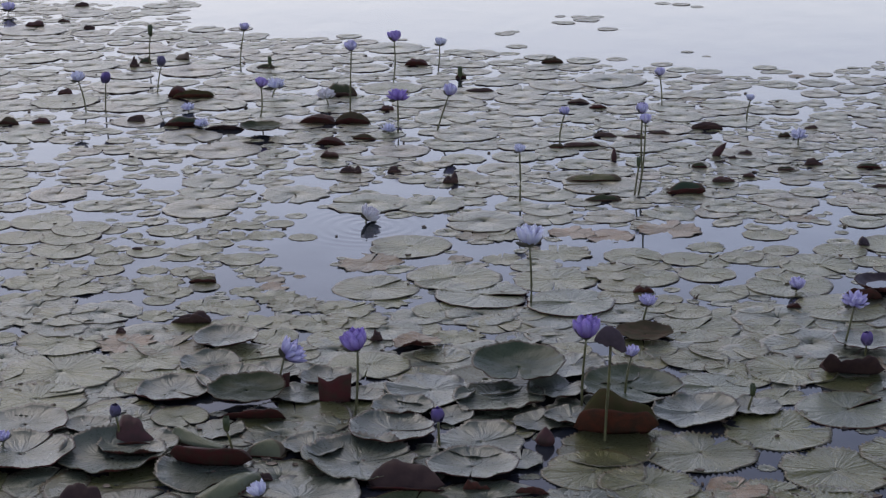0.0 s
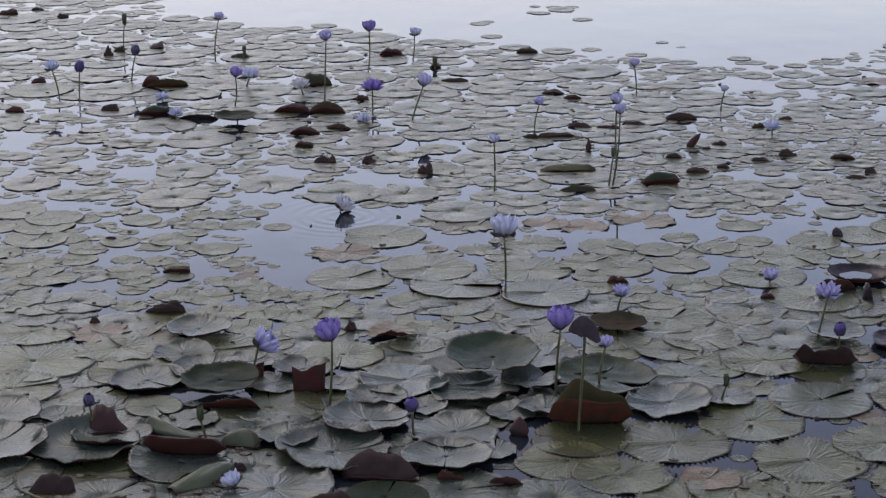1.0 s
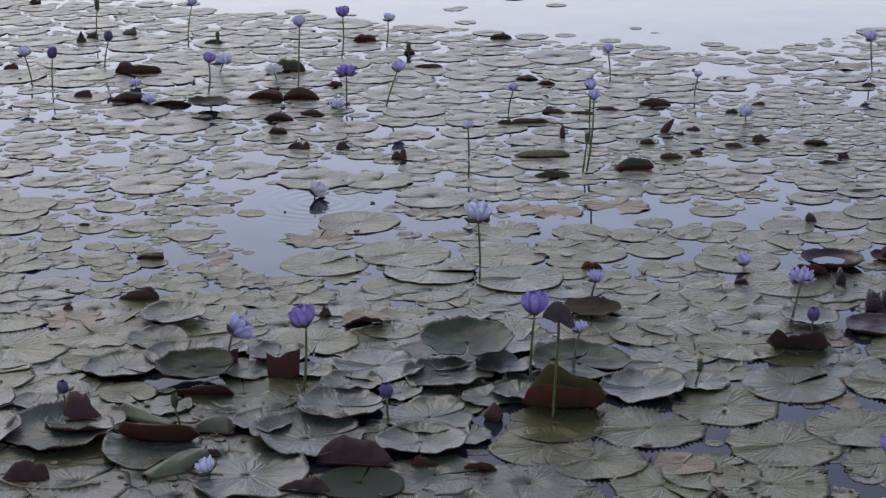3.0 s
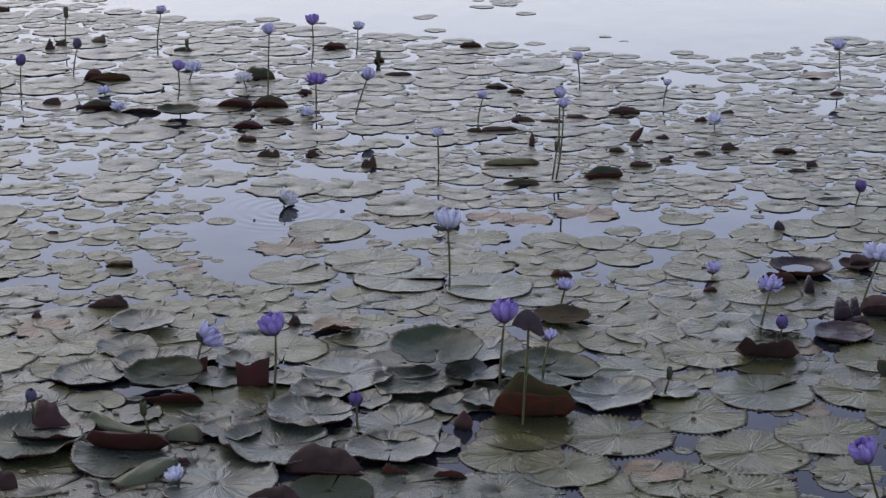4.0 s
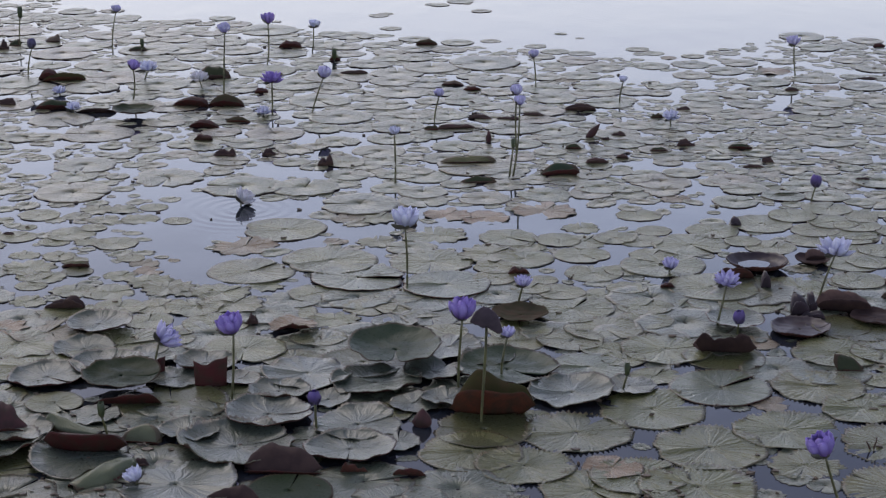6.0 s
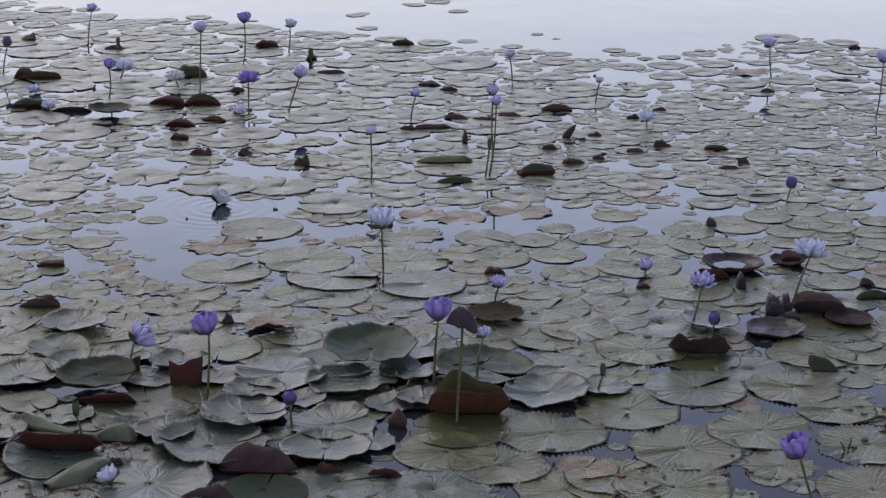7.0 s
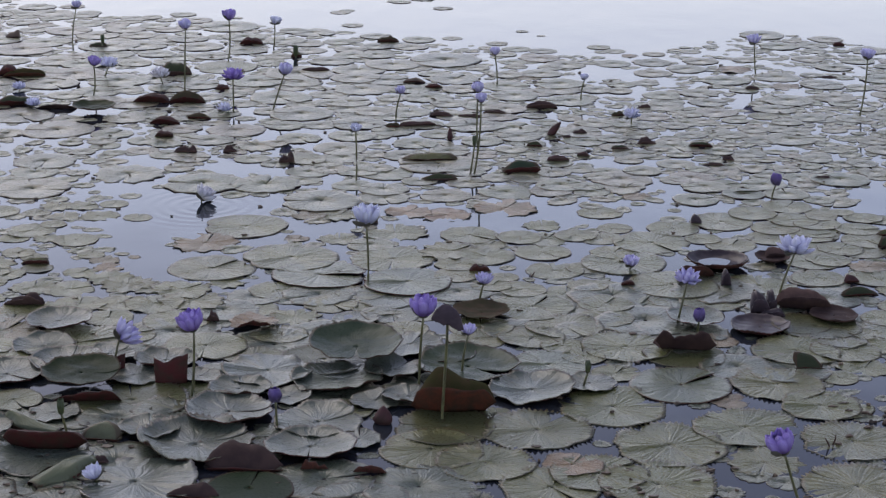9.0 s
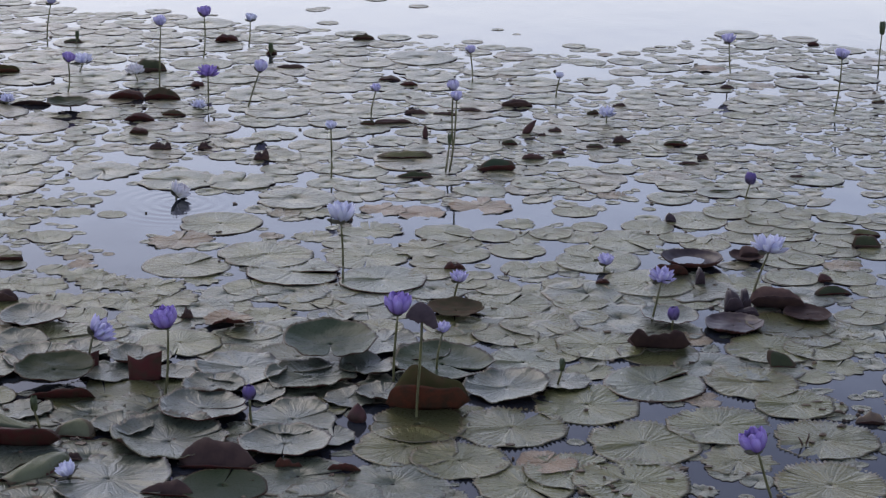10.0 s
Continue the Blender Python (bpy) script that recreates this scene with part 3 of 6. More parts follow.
leaf(0.75, 7.85, 0.102, 80, 'toothed')
leaf(-0.09, 7.85, 0.105, 70, 'wavy')
leaf(2.14, 7.87, 0.094, 60, 'ragged')
leaf(-0.43, 7.88, 0.121, 100, 'toothed')
leaf(-0.83, 7.89, 0.121, 40, 'ragged')
leaf(0.57, 7.89, 0.105, 200, 'wavy')
leaf(-1.29, 7.90, 0.105, 20, 'ragged')
leaf(0.91, 7.92, 0.098, 80, 'wavy')
leaf(-1.44, 7.92, 0.094, 90, 'ragged')
leaf(-0.96, 7.92, 0.084, 60, 'ragged')
leaf(0.45, 7.95, 0.085, 60, 'wavy')
leaf(0.85, 7.95, 0.085, 120, 'flat')
leaf(1.57, 7.95, 0.155, 90, 'wavy')
leaf(-1.06, 7.96, 0.106, 90, 'ragged')
leaf(1.21, 7.96, 0.193, 60, 'toothed')
leaf(-1.63, 7.99, 0.068, 350, 'flat')
leaf(0.10, 7.99, 0.189, 180, 'fresh')
leaf(-0.65, 8.00, 0.085, 90, 'ragged')
leaf(-2.24, 8.01, 0.077, 60, 'toothed')
leaf(1.81, 8.03, 0.105, 60, 'flat')
leaf(-2.13, 8.04, 0.077, 60, 'toothed')
leaf(-1.15, 8.05, 0.095, 200, 'ragged')
leaf(1.84, 8.05, 0.119, 90, 'flat')
leaf(2.08, 8.05, 0.120, 90, 'flat')
leaf(0.51, 8.06, 0.062, 90, 'flat')
leaf(-0.27, 8.09, 0.196, 352, 'fresh')
leaf(0.31, 8.09, 0.100, 170, 'flat')
leaf(-1.59, 8.11, 0.086, 120, 'ragged')
leaf(-1.28, 8.13, 0.072, 60, 'ragged')
leaf(-1.65, 8.13, 0.073, 90, 'ragged')
leaf(0.73, 8.16, 0.125, 100, 'toothed')
leaf(-2.03, 8.16, 0.134, 60, 'ragged')
leaf(-1.47, 8.19, 0.068, 90, 'olive')
leaf(-0.73, 8.19, 0.183, 50, 'toothed')
leaf(-1.17, 8.20, 0.065, 200, 'aged')
leaf(0.86, 8.20, 0.082, 150, 'flat')
leaf(2.09, 8.22, 0.088, 60, 'aged')
leaf(-2.23, 8.24, 0.123, 90, 'ragged')
leaf(0.32, 8.25, 0.102, 160, 'flat')
leaf(-1.69, 8.25, 0.109, 190, 'ragged')
leaf(1.04, 8.28, 0.185, 100, 'toothed')
leaf(-1.89, 8.29, 0.063, 60, 'ragged')
leaf(1.86, 8.30, 0.127, 60, 'flat')
leaf(-1.20, 8.31, 0.066, 60, 'aged')
leaf(0.04, 8.33, 0.186, 265, 'toothed')
leaf(-1.51, 8.35, 0.061, 60, 'flat')
leaf(-0.40, 8.35, 0.206, 200, 'toothed')
leaf(-1.08, 8.36, 0.027, 90, 'aged')
leaf(0.44, 8.37, 0.133, 120, 'wavy')
leaf(-1.27, 8.39, 0.059, 90, 'flat')
leaf(-1.92, 8.42, 0.045, 90, 'flat')
leaf(-1.59, 8.42, 0.074, 70, 'ragged')
leaf(0.70, 8.43, 0.124, 310, 'flat')
leaf(1.01, 8.43, 0.099, 60, 'toothed')
leaf(-1.74, 8.44, 0.067, 90, 'ragged')
leaf(0.30, 8.45, 0.134, 40, 'ragged')
leaf(1.89, 8.51, 0.100, 90, 'flat')
leaf(1.55, 8.55, 0.116, 60, 'toothed')
leaf(0.47, 8.56, 0.080, 60, 'wavy')
leaf(-0.79, 8.58, 0.141, 80, 'aged')
leaf(1.20, 8.59, 0.176, 300, 'toothed')
leaf(-1.93, 8.59, 0.071, 90, 'ragged')
leaf(-1.37, 8.62, 0.101, 170, 'flat')
leaf(-1.65, 8.65, 0.071, 80, 'flat')
leaf(-1.50, 8.65, 0.063, 90, 'ragged')
leaf(-0.39, 8.65, 0.056, 60, 'aged')
leaf(-0.20, 8.65, 0.091, 90, 'ragged')
leaf(0.73, 8.65, 0.117, 60, 'ragged')
leaf(1.44, 8.65, 0.086, 90, 'flat')
leaf(0.98, 8.66, 0.102, 90, 'toothed')
leaf(1.74, 8.66, 0.107, 200, 'flat')
leaf(0.61, 8.67, 0.107, 200, 'flat')
leaf(0.87, 8.70, 0.097, 300, 'flat')
leaf(-2.02, 8.71, 0.066, 90, 'ragged')
leaf(0.39, 8.71, 0.135, 320, 'toothed')
leaf(-1.83, 8.73, 0.092, 60, 'flat')
leaf(0.05, 8.75, 0.141, 90, 'ragged')
leaf(-1.60, 8.77, 0.111, 200, 'ragged')
leaf(1.98, 8.78, 0.116, 60, 'flat')
leaf(1.06, 8.82, 0.083, 340, 'flat')
leaf(1.33, 8.82, 0.124, 90, 'flat')
leaf(1.80, 8.83, 0.114, 90, 'flat')
leaf(-0.63, 8.85, 0.192, 178, 'flat')
leaf(0.73, 8.87, 0.086, 90, 'ragged')
leaf(-1.51, 8.88, 0.062, 20, 'flat')
leaf(-1.82, 8.89, 0.049, 90, 'flat')
leaf(1.57, 8.94, 0.152, 170, 'flat')
leaf(1.91, 8.97, 0.121, 200, 'flat')
leaf(-1.14, 9.00, 0.066, 90, 'flat')
leaf(-1.95, 9.01, 0.053, 20, 'ragged')
leaf(-1.48, 9.02, 0.074, 100, 'ragged')
leaf(-1.32, 9.03, 0.087, 120, 'ragged')
leaf(-0.35, 9.04, 0.079, 90, 'aged')
leaf(-0.21, 9.05, 0.101, 60, 'ragged')
leaf(0.29, 9.05, 0.119, 200, 'aged')
leaf(-1.62, 9.08, 0.066, 60, 'ragged')
leaf(1.74, 9.08, 0.117, 100, 'flat')
leaf(1.02, 9.09, 0.106, 100, 'flat')
leaf(-1.80, 9.10, 0.101, 200, 'flat')
leaf(2.07, 9.10, 0.080, 90, 'flat')
leaf(-2.07, 9.11, 0.075, 90, 'flat')
leaf(0.12, 9.11, 0.112, 60, 'aged')
leaf(1.38, 9.14, 0.032, 90, 'flat')
leaf(0.58, 9.18, 0.150, 60, 'aged')
leaf(-1.54, 9.20, 0.081, 90, 'ragged')
leaf(-1.42, 9.20, 0.075, 30, 'ragged')
leaf(1.93, 9.21, 0.121, 60, 'flat')
leaf(-1.28, 9.24, 0.070, 90, 'flat')
far_pad(-1.89, 9.27, 0.077, 90, 1)
far_pad(-0.30, 9.29, 0.193, 180)
far_pad(0.86, 9.31, 0.095, 60, 1)
far_pad(1.51, 9.33, 0.114, 20)
far_pad(2.11, 9.33, 0.076, 60)
far_pad(-1.22, 9.39, 0.054, 60)
leaf(1.23, 9.39, 0.072, 60, 'aged')
far_pad(0.30, 9.40, 0.126, 172)
far_pad(-1.95, 9.42, 0.067, 60, 1)
leaf(1.76, 9.44, 0.104, 90, 'fresh')
far_pad(1.97, 9.44, 0.114, 90)
far_pad(0.60, 9.47, 0.135, 140)
far_pad(0.82, 9.49, 0.108, 90)
far_pad(-1.71, 9.51, 0.188, 350)
far_pad(0.00, 9.52, 0.125, 85)
far_pad(1.19, 9.55, 0.119, 60, 1)
far_pad(-2.07, 9.57, 0.124, 60, 1)
far_pad(1.59, 9.58, 0.120, 190)
far_pad(-0.58, 9.61, 0.169, 80)
far_pad(-0.89, 9.63, 0.198, 175)
leaf(1.94, 8.32, 0.099, 200, 'flat')
leaf(-2.16, 8.37, 0.125, 200, 'ragged')
leaf(2.29, 8.41, 0.100, 90, 'flat')
leaf(-1.96, 8.43, 0.090, 170, 'flat')
leaf(2.12, 8.44, 0.100, 200, 'flat')
leaf(2.03, 8.49, 0.101, 60, 'flat')
leaf(-2.48, 8.50, 0.089, 190, 'flat')
leaf(-2.33, 8.54, 0.102, 170, 'ragged')
leaf(-1.95, 8.59, 0.087, 0, 'flat')
leaf(2.18, 8.62, 0.118, 300, 'flat')
leaf(1.95, 8.71, 0.118, 20, 'flat')
leaf(-2.22, 8.75, 0.145, 80, 'flat')
leaf(-2.08, 8.77, 0.091, 180, 'ragged')
leaf(-2.45, 8.77, 0.060, 60, 'flat')
leaf(2.18, 8.81, 0.104, 0, 'flat')
leaf(2.41, 8.87, 0.079, 20, 'flat')
leaf(2.01, 8.90, 0.110, 120, 'flat')
leaf(-2.47, 8.96, 0.119, 90, 'flat')
leaf(2.33, 8.97, 0.077, 120, 'flat')
leaf(-2.24, 8.98, 0.146, 180, 'flat')
leaf(2.25, 9.00, 0.090, 300, 'flat')
leaf(2.06, 9.03, 0.077, 340, 'flat')
leaf(2.17, 9.10, 0.059, 190, 'flat')
leaf(-2.22, 9.12, 0.137, 300, 'flat')
leaf(-2.68, 9.17, 0.109, 120, 'flat')
leaf(-2.44, 9.25, 0.156, 120, 'flat')
far_pad(2.18, 9.30, 0.105, 250)
far_pad(2.53, 9.43, 0.063, 20)
far_pad(-2.65, 9.50, 0.073, 200)
far_pad(-1.96, 9.54, 0.056, 20, 1)
far_pad(-2.25, 9.56, 0.107, 20)
far_pad(1.01, 9.58, 0.083, 300)
far_pad(-1.48, 9.59, 0.063, 190, 1)
far_pad(0.88, 9.61, 0.127, 20)
leaf(1.68, 9.62, 0.104, 20, 'flat')
far_pad(1.89, 9.62, 0.117, 170)
far_pad(-2.13, 9.65, 0.065, 340)
far_pad(2.10, 9.65, 0.079, 120)
far_pad(-2.04, 9.66, 0.050, 20, 1)
far_pad(0.42, 9.66, 0.110, 0)
far_pad(0.18, 9.68, 0.089, 90)
far_pad(-1.58, 9.70, 0.061, 300)
far_pad(1.47, 9.71, 0.083, 0)
far_pad(2.19, 9.71, 0.067, 90)
far_pad(2.61, 9.71, 0.076, 200)
far_pad(-2.73, 9.72, 0.094, 90)
far_pad(2.30, 9.73, 0.150, 120)
far_pad(0.57, 9.75, 0.081, 340)
far_pad(0.73, 9.76, 0.111, 190)
far_pad(1.55, 9.76, 0.118, 180)
far_pad(1.08, 9.78, 0.077, 200)
far_pad(-2.49, 9.78, 0.150, 90)
far_pad(2.20, 9.79, 0.065, 20)
far_pad(-1.28, 9.81, 0.177, 262)
far_pad(-1.96, 9.83, 0.062, 170, 1)
far_pad(-2.20, 9.83, 0.067, 180)
far_pad(1.96, 9.83, 0.082, 170)
far_pad(-2.86, 9.84, 0.086, 20)
far_pad(-1.54, 9.84, 0.061, 90)
far_pad(0.01, 9.84, 0.143, 60)
far_pad(-2.05, 9.86, 0.050, 340, 1)
far_pad(-0.38, 9.87, 0.116, 60)
far_pad(0.86, 9.87, 0.095, 90)
far_pad(-0.13, 9.88, 0.107, 180)
far_pad(2.51, 9.88, 0.090, 90)
far_pad(0.42, 9.89, 0.113, 60)
far_pad(1.14, 9.89, 0.079, 200)
far_pad(1.32, 9.90, 0.101, 200)
far_pad(1.74, 9.90, 0.090, 60)
far_pad(-0.27, 9.93, 0.103, 300)
far_pad(-1.04, 9.94, 0.081, 20)
far_pad(1.00, 9.94, 0.083, 170)
far_pad(1.61, 9.94, 0.067, 200)
far_pad(1.85, 9.94, 0.056, 120)
far_pad(2.07, 9.94, 0.074, 0)
far_pad(-0.03, 9.95, 0.085, 120)
far_pad(1.90, 9.95, 0.086, 60, 1)
far_pad(2.20, 10.01, 0.072, 190)
far_pad(-2.76, 10.02, 0.124, 0)
far_pad(-2.20, 10.03, 0.064, 340)
far_pad(0.28, 10.05, 0.215, 190)
far_pad(1.51, 10.05, 0.098, 300)
far_pad(0.89, 10.06, 0.093, 200)
far_pad(2.49, 10.06, 0.085, 200)
far_pad(2.67, 10.06, 0.080, 20)
far_pad(-1.74, 10.07, 0.163, 268)
far_pad(-1.39, 10.08, 0.071, 190, 1)
far_pad(-1.49, 10.09, 0.066, 90)
far_pad(-2.42, 10.10, 0.120, 190, 1)
far_pad(1.28, 10.13, 0.080, 20)
far_pad(1.99, 10.13, 0.067, 0, 1)
leaf(-0.41, 10.14, 0.118, 200, 'flat')
far_pad(-0.68, 10.14, 0.097, 110)
far_pad(-1.00, 10.16, 0.103, 0)
far_pad(-2.13, 10.16, 0.042, 90)
far_pad(2.27, 10.17, 0.096, 0)
far_pad(1.88, 10.18, 0.077, 190)
far_pad(0.82, 10.19, 0.077, 90)
far_pad(2.21, 10.19, 0.064, 180)
far_pad(-2.85, 10.20, 0.101, 180)
far_pad(-1.98, 10.22, 0.040, 60)
far_pad(0.11, 10.22, 0.116, 20)
far_pad(2.15, 10.24, 0.061, 170)
far_pad(0.52, 10.24, 0.085, 0)
far_pad(-0.04, 10.25, 0.082, 180)
far_pad(1.56, 10.25, 0.072, 170, 1)
far_pad(2.31, 10.25, 0.056, 120)
far_pad(-1.41, 10.27, 0.065, 340)
far_pad(-2.51, 10.27, 0.093, 180)
far_pad(-1.58, 10.28, 0.070, 170)
far_pad(-1.27, 10.32, 0.087, 340)
far_pad(-1.69, 10.32, 0.067, 300, 1)
far_pad(-1.90, 10.32, 0.074, 90, 1)
far_pad(-2.09, 10.32, 0.039, 170)
far_pad(0.35, 10.32, 0.117, 0)
far_pad(1.68, 10.32, 0.079, 190, 1)
far_pad(1.78, 10.32, 0.088, 0, 1)
far_pad(2.08, 10.32, 0.057, 20, 1)
far_pad(0.68, 10.36, 0.087, 90)
far_pad(2.68, 10.36, 0.105, 300)
far_pad(-0.23, 10.37, 0.147, 225)
far_pad(0.98, 10.37, 0.102, 200)
far_pad(2.41, 10.37, 0.080, 200)
far_pad(-2.72, 10.37, 0.100, 170)
far_pad(1.46, 10.38, 0.072, 0, 1)
far_pad(1.24, 10.41, 0.089, 300)
far_pad(-0.68, 10.43, 0.128, 120, 1)
far_pad(-1.48, 10.43, 0.085, 170, 1)
far_pad(2.81, 10.45, 0.102, 60)
far_pad(-2.91, 10.46, 0.076, 190)
far_pad(-0.57, 10.49, 0.085, 60, 1)
far_pad(-1.17, 10.49, 0.113, 120, 1)
far_pad(-1.67, 10.49, 0.070, 20, 1)
far_pad(-1.86, 10.49, 0.066, 60, 1)
far_pad(0.17, 10.49, 0.125, 300)
far_pad(0.29, 10.49, 0.087, 300)
far_pad(1.87, 10.49, 0.070, 0, 1)
far_pad(1.96, 10.49, 0.078, 60, 1)
far_pad(0.78, 10.50, 0.096, 120)
far_pad(-2.26, 10.51, 0.091, 300, 1)
far_pad(-1.29, 10.54, 0.090, 90)
far_pad(0.53, 10.55, 0.121, 180)
far_pad(-0.93, 10.56, 0.126, 170)
far_pad(1.09, 10.56, 0.123, 0)
far_pad(1.55, 10.56, 0.076, 0)
far_pad(2.67, 10.57, 0.089, 340)
far_pad(-0.46, 10.60, 0.121, 300)
far_pad(1.25, 10.62, 0.095, 340)
far_pad(2.36, 10.64, 0.083, 20)
far_pad(-0.17, 10.66, 0.131, 90)
far_pad(0.74, 10.66, 0.123, 200)
far_pad(-2.63, 10.67, 0.068, 0, 1)
far_pad(-0.03, 10.68, 0.090, 340)
far_pad(-1.48, 10.70, 0.118, 60)
far_pad(-2.18, 10.70, 0.133, 0, 1)
far_pad(1.41, 10.70, 0.098, 190)
far_pad(-2.06, 10.71, 0.110, 120, 1)
far_pad(0.30, 10.71, 0.101, 0)
far_pad(1.69, 10.71, 0.089, 300)
far_pad(1.91, 10.71, 0.088, 200)
far_pad(-2.57, 10.74, 0.096, 170)
far_pad(2.63, 10.76, 0.044, 0)
far_pad(-2.38, 10.77, 0.091, 340, 1)
far_pad(1.08, 10.77, 0.137, 0)
far_pad(0.05, 10.78, 0.123, 190)
far_pad(2.29, 10.78, 0.087, 0)
far_pad(2.85, 10.78, 0.101, 20)
far_pad(-0.81, 10.79, 0.159, 110)
far_pad(-1.79, 10.79, 0.203, 180)
far_pad(-1.11, 10.82, 0.112, 340)
far_pad(2.51, 10.84, 0.075, 170)
far_pad(1.85, 10.85, 0.074, 90)
far_pad(2.06, 10.85, 0.092, 200)
far_pad(2.21, 10.85, 0.088, 180)
far_pad(-2.46, 10.85, 0.090, 340, 1)
far_pad(-0.55, 10.91, 0.111, 170)
far_pad(-2.31, 10.92, 0.076, 120)
far_pad(-0.36, 10.93, 0.103, 170)
far_pad(0.51, 10.93, 0.169, 200)
far_pad(1.63, 10.93, 0.083, 120)
far_pad(0.21, 10.95, 0.128, 180)
far_pad(1.44, 10.95, 0.094, 190)
far_pad(-0.14, 10.96, 0.154, 190)
far_pad(1.19, 10.99, 0.114, 120)
far_pad(1.35, 10.99, 0.103, 0)
far_pad(0.91, 11.02, 0.078, 20)
far_pad(-2.43, 11.03, 0.078, 120)
far_pad(2.28, 11.03, 0.091, 170)
far_pad(2.62, 11.04, 0.076, 340)
far_pad(2.75, 11.05, 0.056, 180)
far_pad(2.86, 11.05, 0.057, 60)
far_pad(-1.77, 11.06, 0.096, 20)
far_pad(1.81, 11.06, 0.075, 60)
far_pad(-1.46, 11.08, 0.125, 120)
far_pad(2.00, 11.08, 0.082, 20)
far_pad(-0.78, 11.09, 0.060, 300)
far_pad(2.68, 11.12, 0.102, 300)
far_pad(-3.00, 11.12, 0.174, 300)
far_pad(1.06, 11.12, 0.072, 90)
far_pad(-1.10, 11.14, 0.123, 180)
far_pad(-2.05, 11.14, 0.187, 300)
far_pad(0.05, 11.14, 0.103, 340)
far_pad(2.48, 11.14, 0.119, 20)
far_pad(0.65, 11.15, 0.112, 200)
far_pad(2.43, 11.15, 0.104, 60)
far_pad(1.54, 11.16, 0.104, 0)
far_pad(-0.14, 11.18, 0.140, 120)
far_pad(0.41, 11.18, 0.120, 0)
far_pad(0.86, 11.18, 0.075, 120)
far_pad(-1.32, 11.19, 0.095, 120)
far_pad(1.70, 11.19, 0.054, 170)
leaf(2.18, 11.19, 0.090, 200, 'flat')
far_pad(-0.47, 11.21, 0.185, 170)
far_pad(-0.92, 11.22, 0.112, 20)
far_pad(1.77, 11.24, 0.080, 200)
far_pad(-2.51, 11.25, 0.051, 170)
far_pad(0.15, 11.27, 0.126, 90)
far_pad(2.93, 11.27, 0.077, 20)
far_pad(-2.57, 11.28, 0.079, 200)
far_pad(-0.05, 11.28, 0.118, 180)
far_pad(-0.66, 11.28, 0.094, 180)
far_pad(1.92, 11.28, 0.125, 90)
far_pad(-2.28, 11.30, 0.059, 170)
far_pad(-2.70, 11.35, 0.112, 340)
far_pad(-0.21, 11.36, 0.126, 200)
far_pad(-1.08, 11.36, 0.114, 0)
far_pad(0.71, 11.36, 0.128, 200)
far_pad(2.28, 11.37, 0.126, 20)
far_pad(2.82, 11.38, 0.058, 200)
far_pad(0.58, 11.44, 0.124, 340)
far_pad(1.63, 11.44, 0.132, 90)
far_pad(3.08, 11.45, 0.058, 0)
far_pad(-0.31, 11.51, 0.107, 300)
far_pad(0.38, 11.51, 0.113, 200)
far_pad(2.72, 11.53, 0.092, 0)
far_pad(-0.21, 11.54, 0.147, 20)
far_pad(-1.65, 11.54, 0.144, 200)
far_pad(-2.43, 11.54, 0.156, 60)
far_pad(1.67, 11.56, 0.113, 340)
far_pad(1.92, 11.56, 0.119, 0)
far_pad(1.10, 11.59, 0.151, 180)
far_pad(2.40, 11.62, 0.158, 120)
far_pad(-3.31, 11.62, 0.117, 180)
far_pad(-0.61, 11.65, 0.186, 300)
far_pad(0.05, 11.65, 0.095, 190)
far_pad(-1.05, 11.67, 0.106, 190)
far_pad(0.26, 11.67, 0.147, 180)
far_pad(-2.78, 11.70, 0.092, 190)
far_pad(2.70, 11.70, 0.131, 180)
far_pad(-1.88, 11.70, 0.111, 0)
far_pad(0.78, 11.73, 0.152, 170)
far_pad(2.62, 11.73, 0.055, 340)
far_pad(-0.32, 11.75, 0.122, 120)
far_pad(-0.89, 11.75, 0.091, 340)
far_pad(1.67, 11.75, 0.119, 0)
far_pad(3.05, 11.78, 0.107, 90)
far_pad(-1.71, 11.80, 0.147, 20)
far_pad(1.90, 11.82, 0.123, 300)
far_pad(0.92, 11.83, 0.120, 60)
far_pad(1.42, 11.88, 0.091, 170)
far_pad(0.16, 11.90, 0.125, 180)
far_pad(1.05, 11.90, 0.141, 170)
far_pad(-0.13, 11.91, 0.182, 120)
far_pad(0.47, 11.91, 0.119, 300)
far_pad(1.29, 11.91, 0.106, 340)
far_pad(2.19, 11.91, 0.089, 170)
far_pad(-0.55, 11.95, 0.106, 340)
far_pad(-2.59, 11.95, 0.148, 60)
far_pad(-2.70, 11.96, 0.136, 180)
far_pad(3.07, 11.98, 0.090, 60)
far_pad(-3.27, 11.99, 0.163, 0)
far_pad(-1.12, 12.00, 0.133, 20)
far_pad(0.75, 12.00, 0.148, 0)
far_pad(2.92, 12.00, 0.094, 190)
far_pad(2.04, 12.02, 0.056, 340)
leaf(2.46, 12.02, 0.098, 190, 'aged')
far_pad(-2.02, 12.03, 0.172, 300)
far_pad(-2.37, 12.07, 0.128, 170)
far_pad(1.46, 12.07, 0.097, 190)
far_pad(2.71, 12.08, 0.144, 0)
far_pad(1.08, 12.08, 0.155, 170)
leaf(-3.00, 12.12, 0.214, 170, 'flat')
far_pad(1.62, 12.12, 0.085, 0)
far_pad(-0.78, 12.13, 0.182, 20)
far_pad(-1.62, 12.13, 0.190, 180)
far_pad(2.67, 12.13, 0.091, 120)
far_pad(-1.41, 12.17, 0.135, 340)
far_pad(-2.53, 12.17, 0.181, 190)
far_pad(0.02, 12.17, 0.154, 20)
far_pad(2.13, 12.20, 0.148, 170)
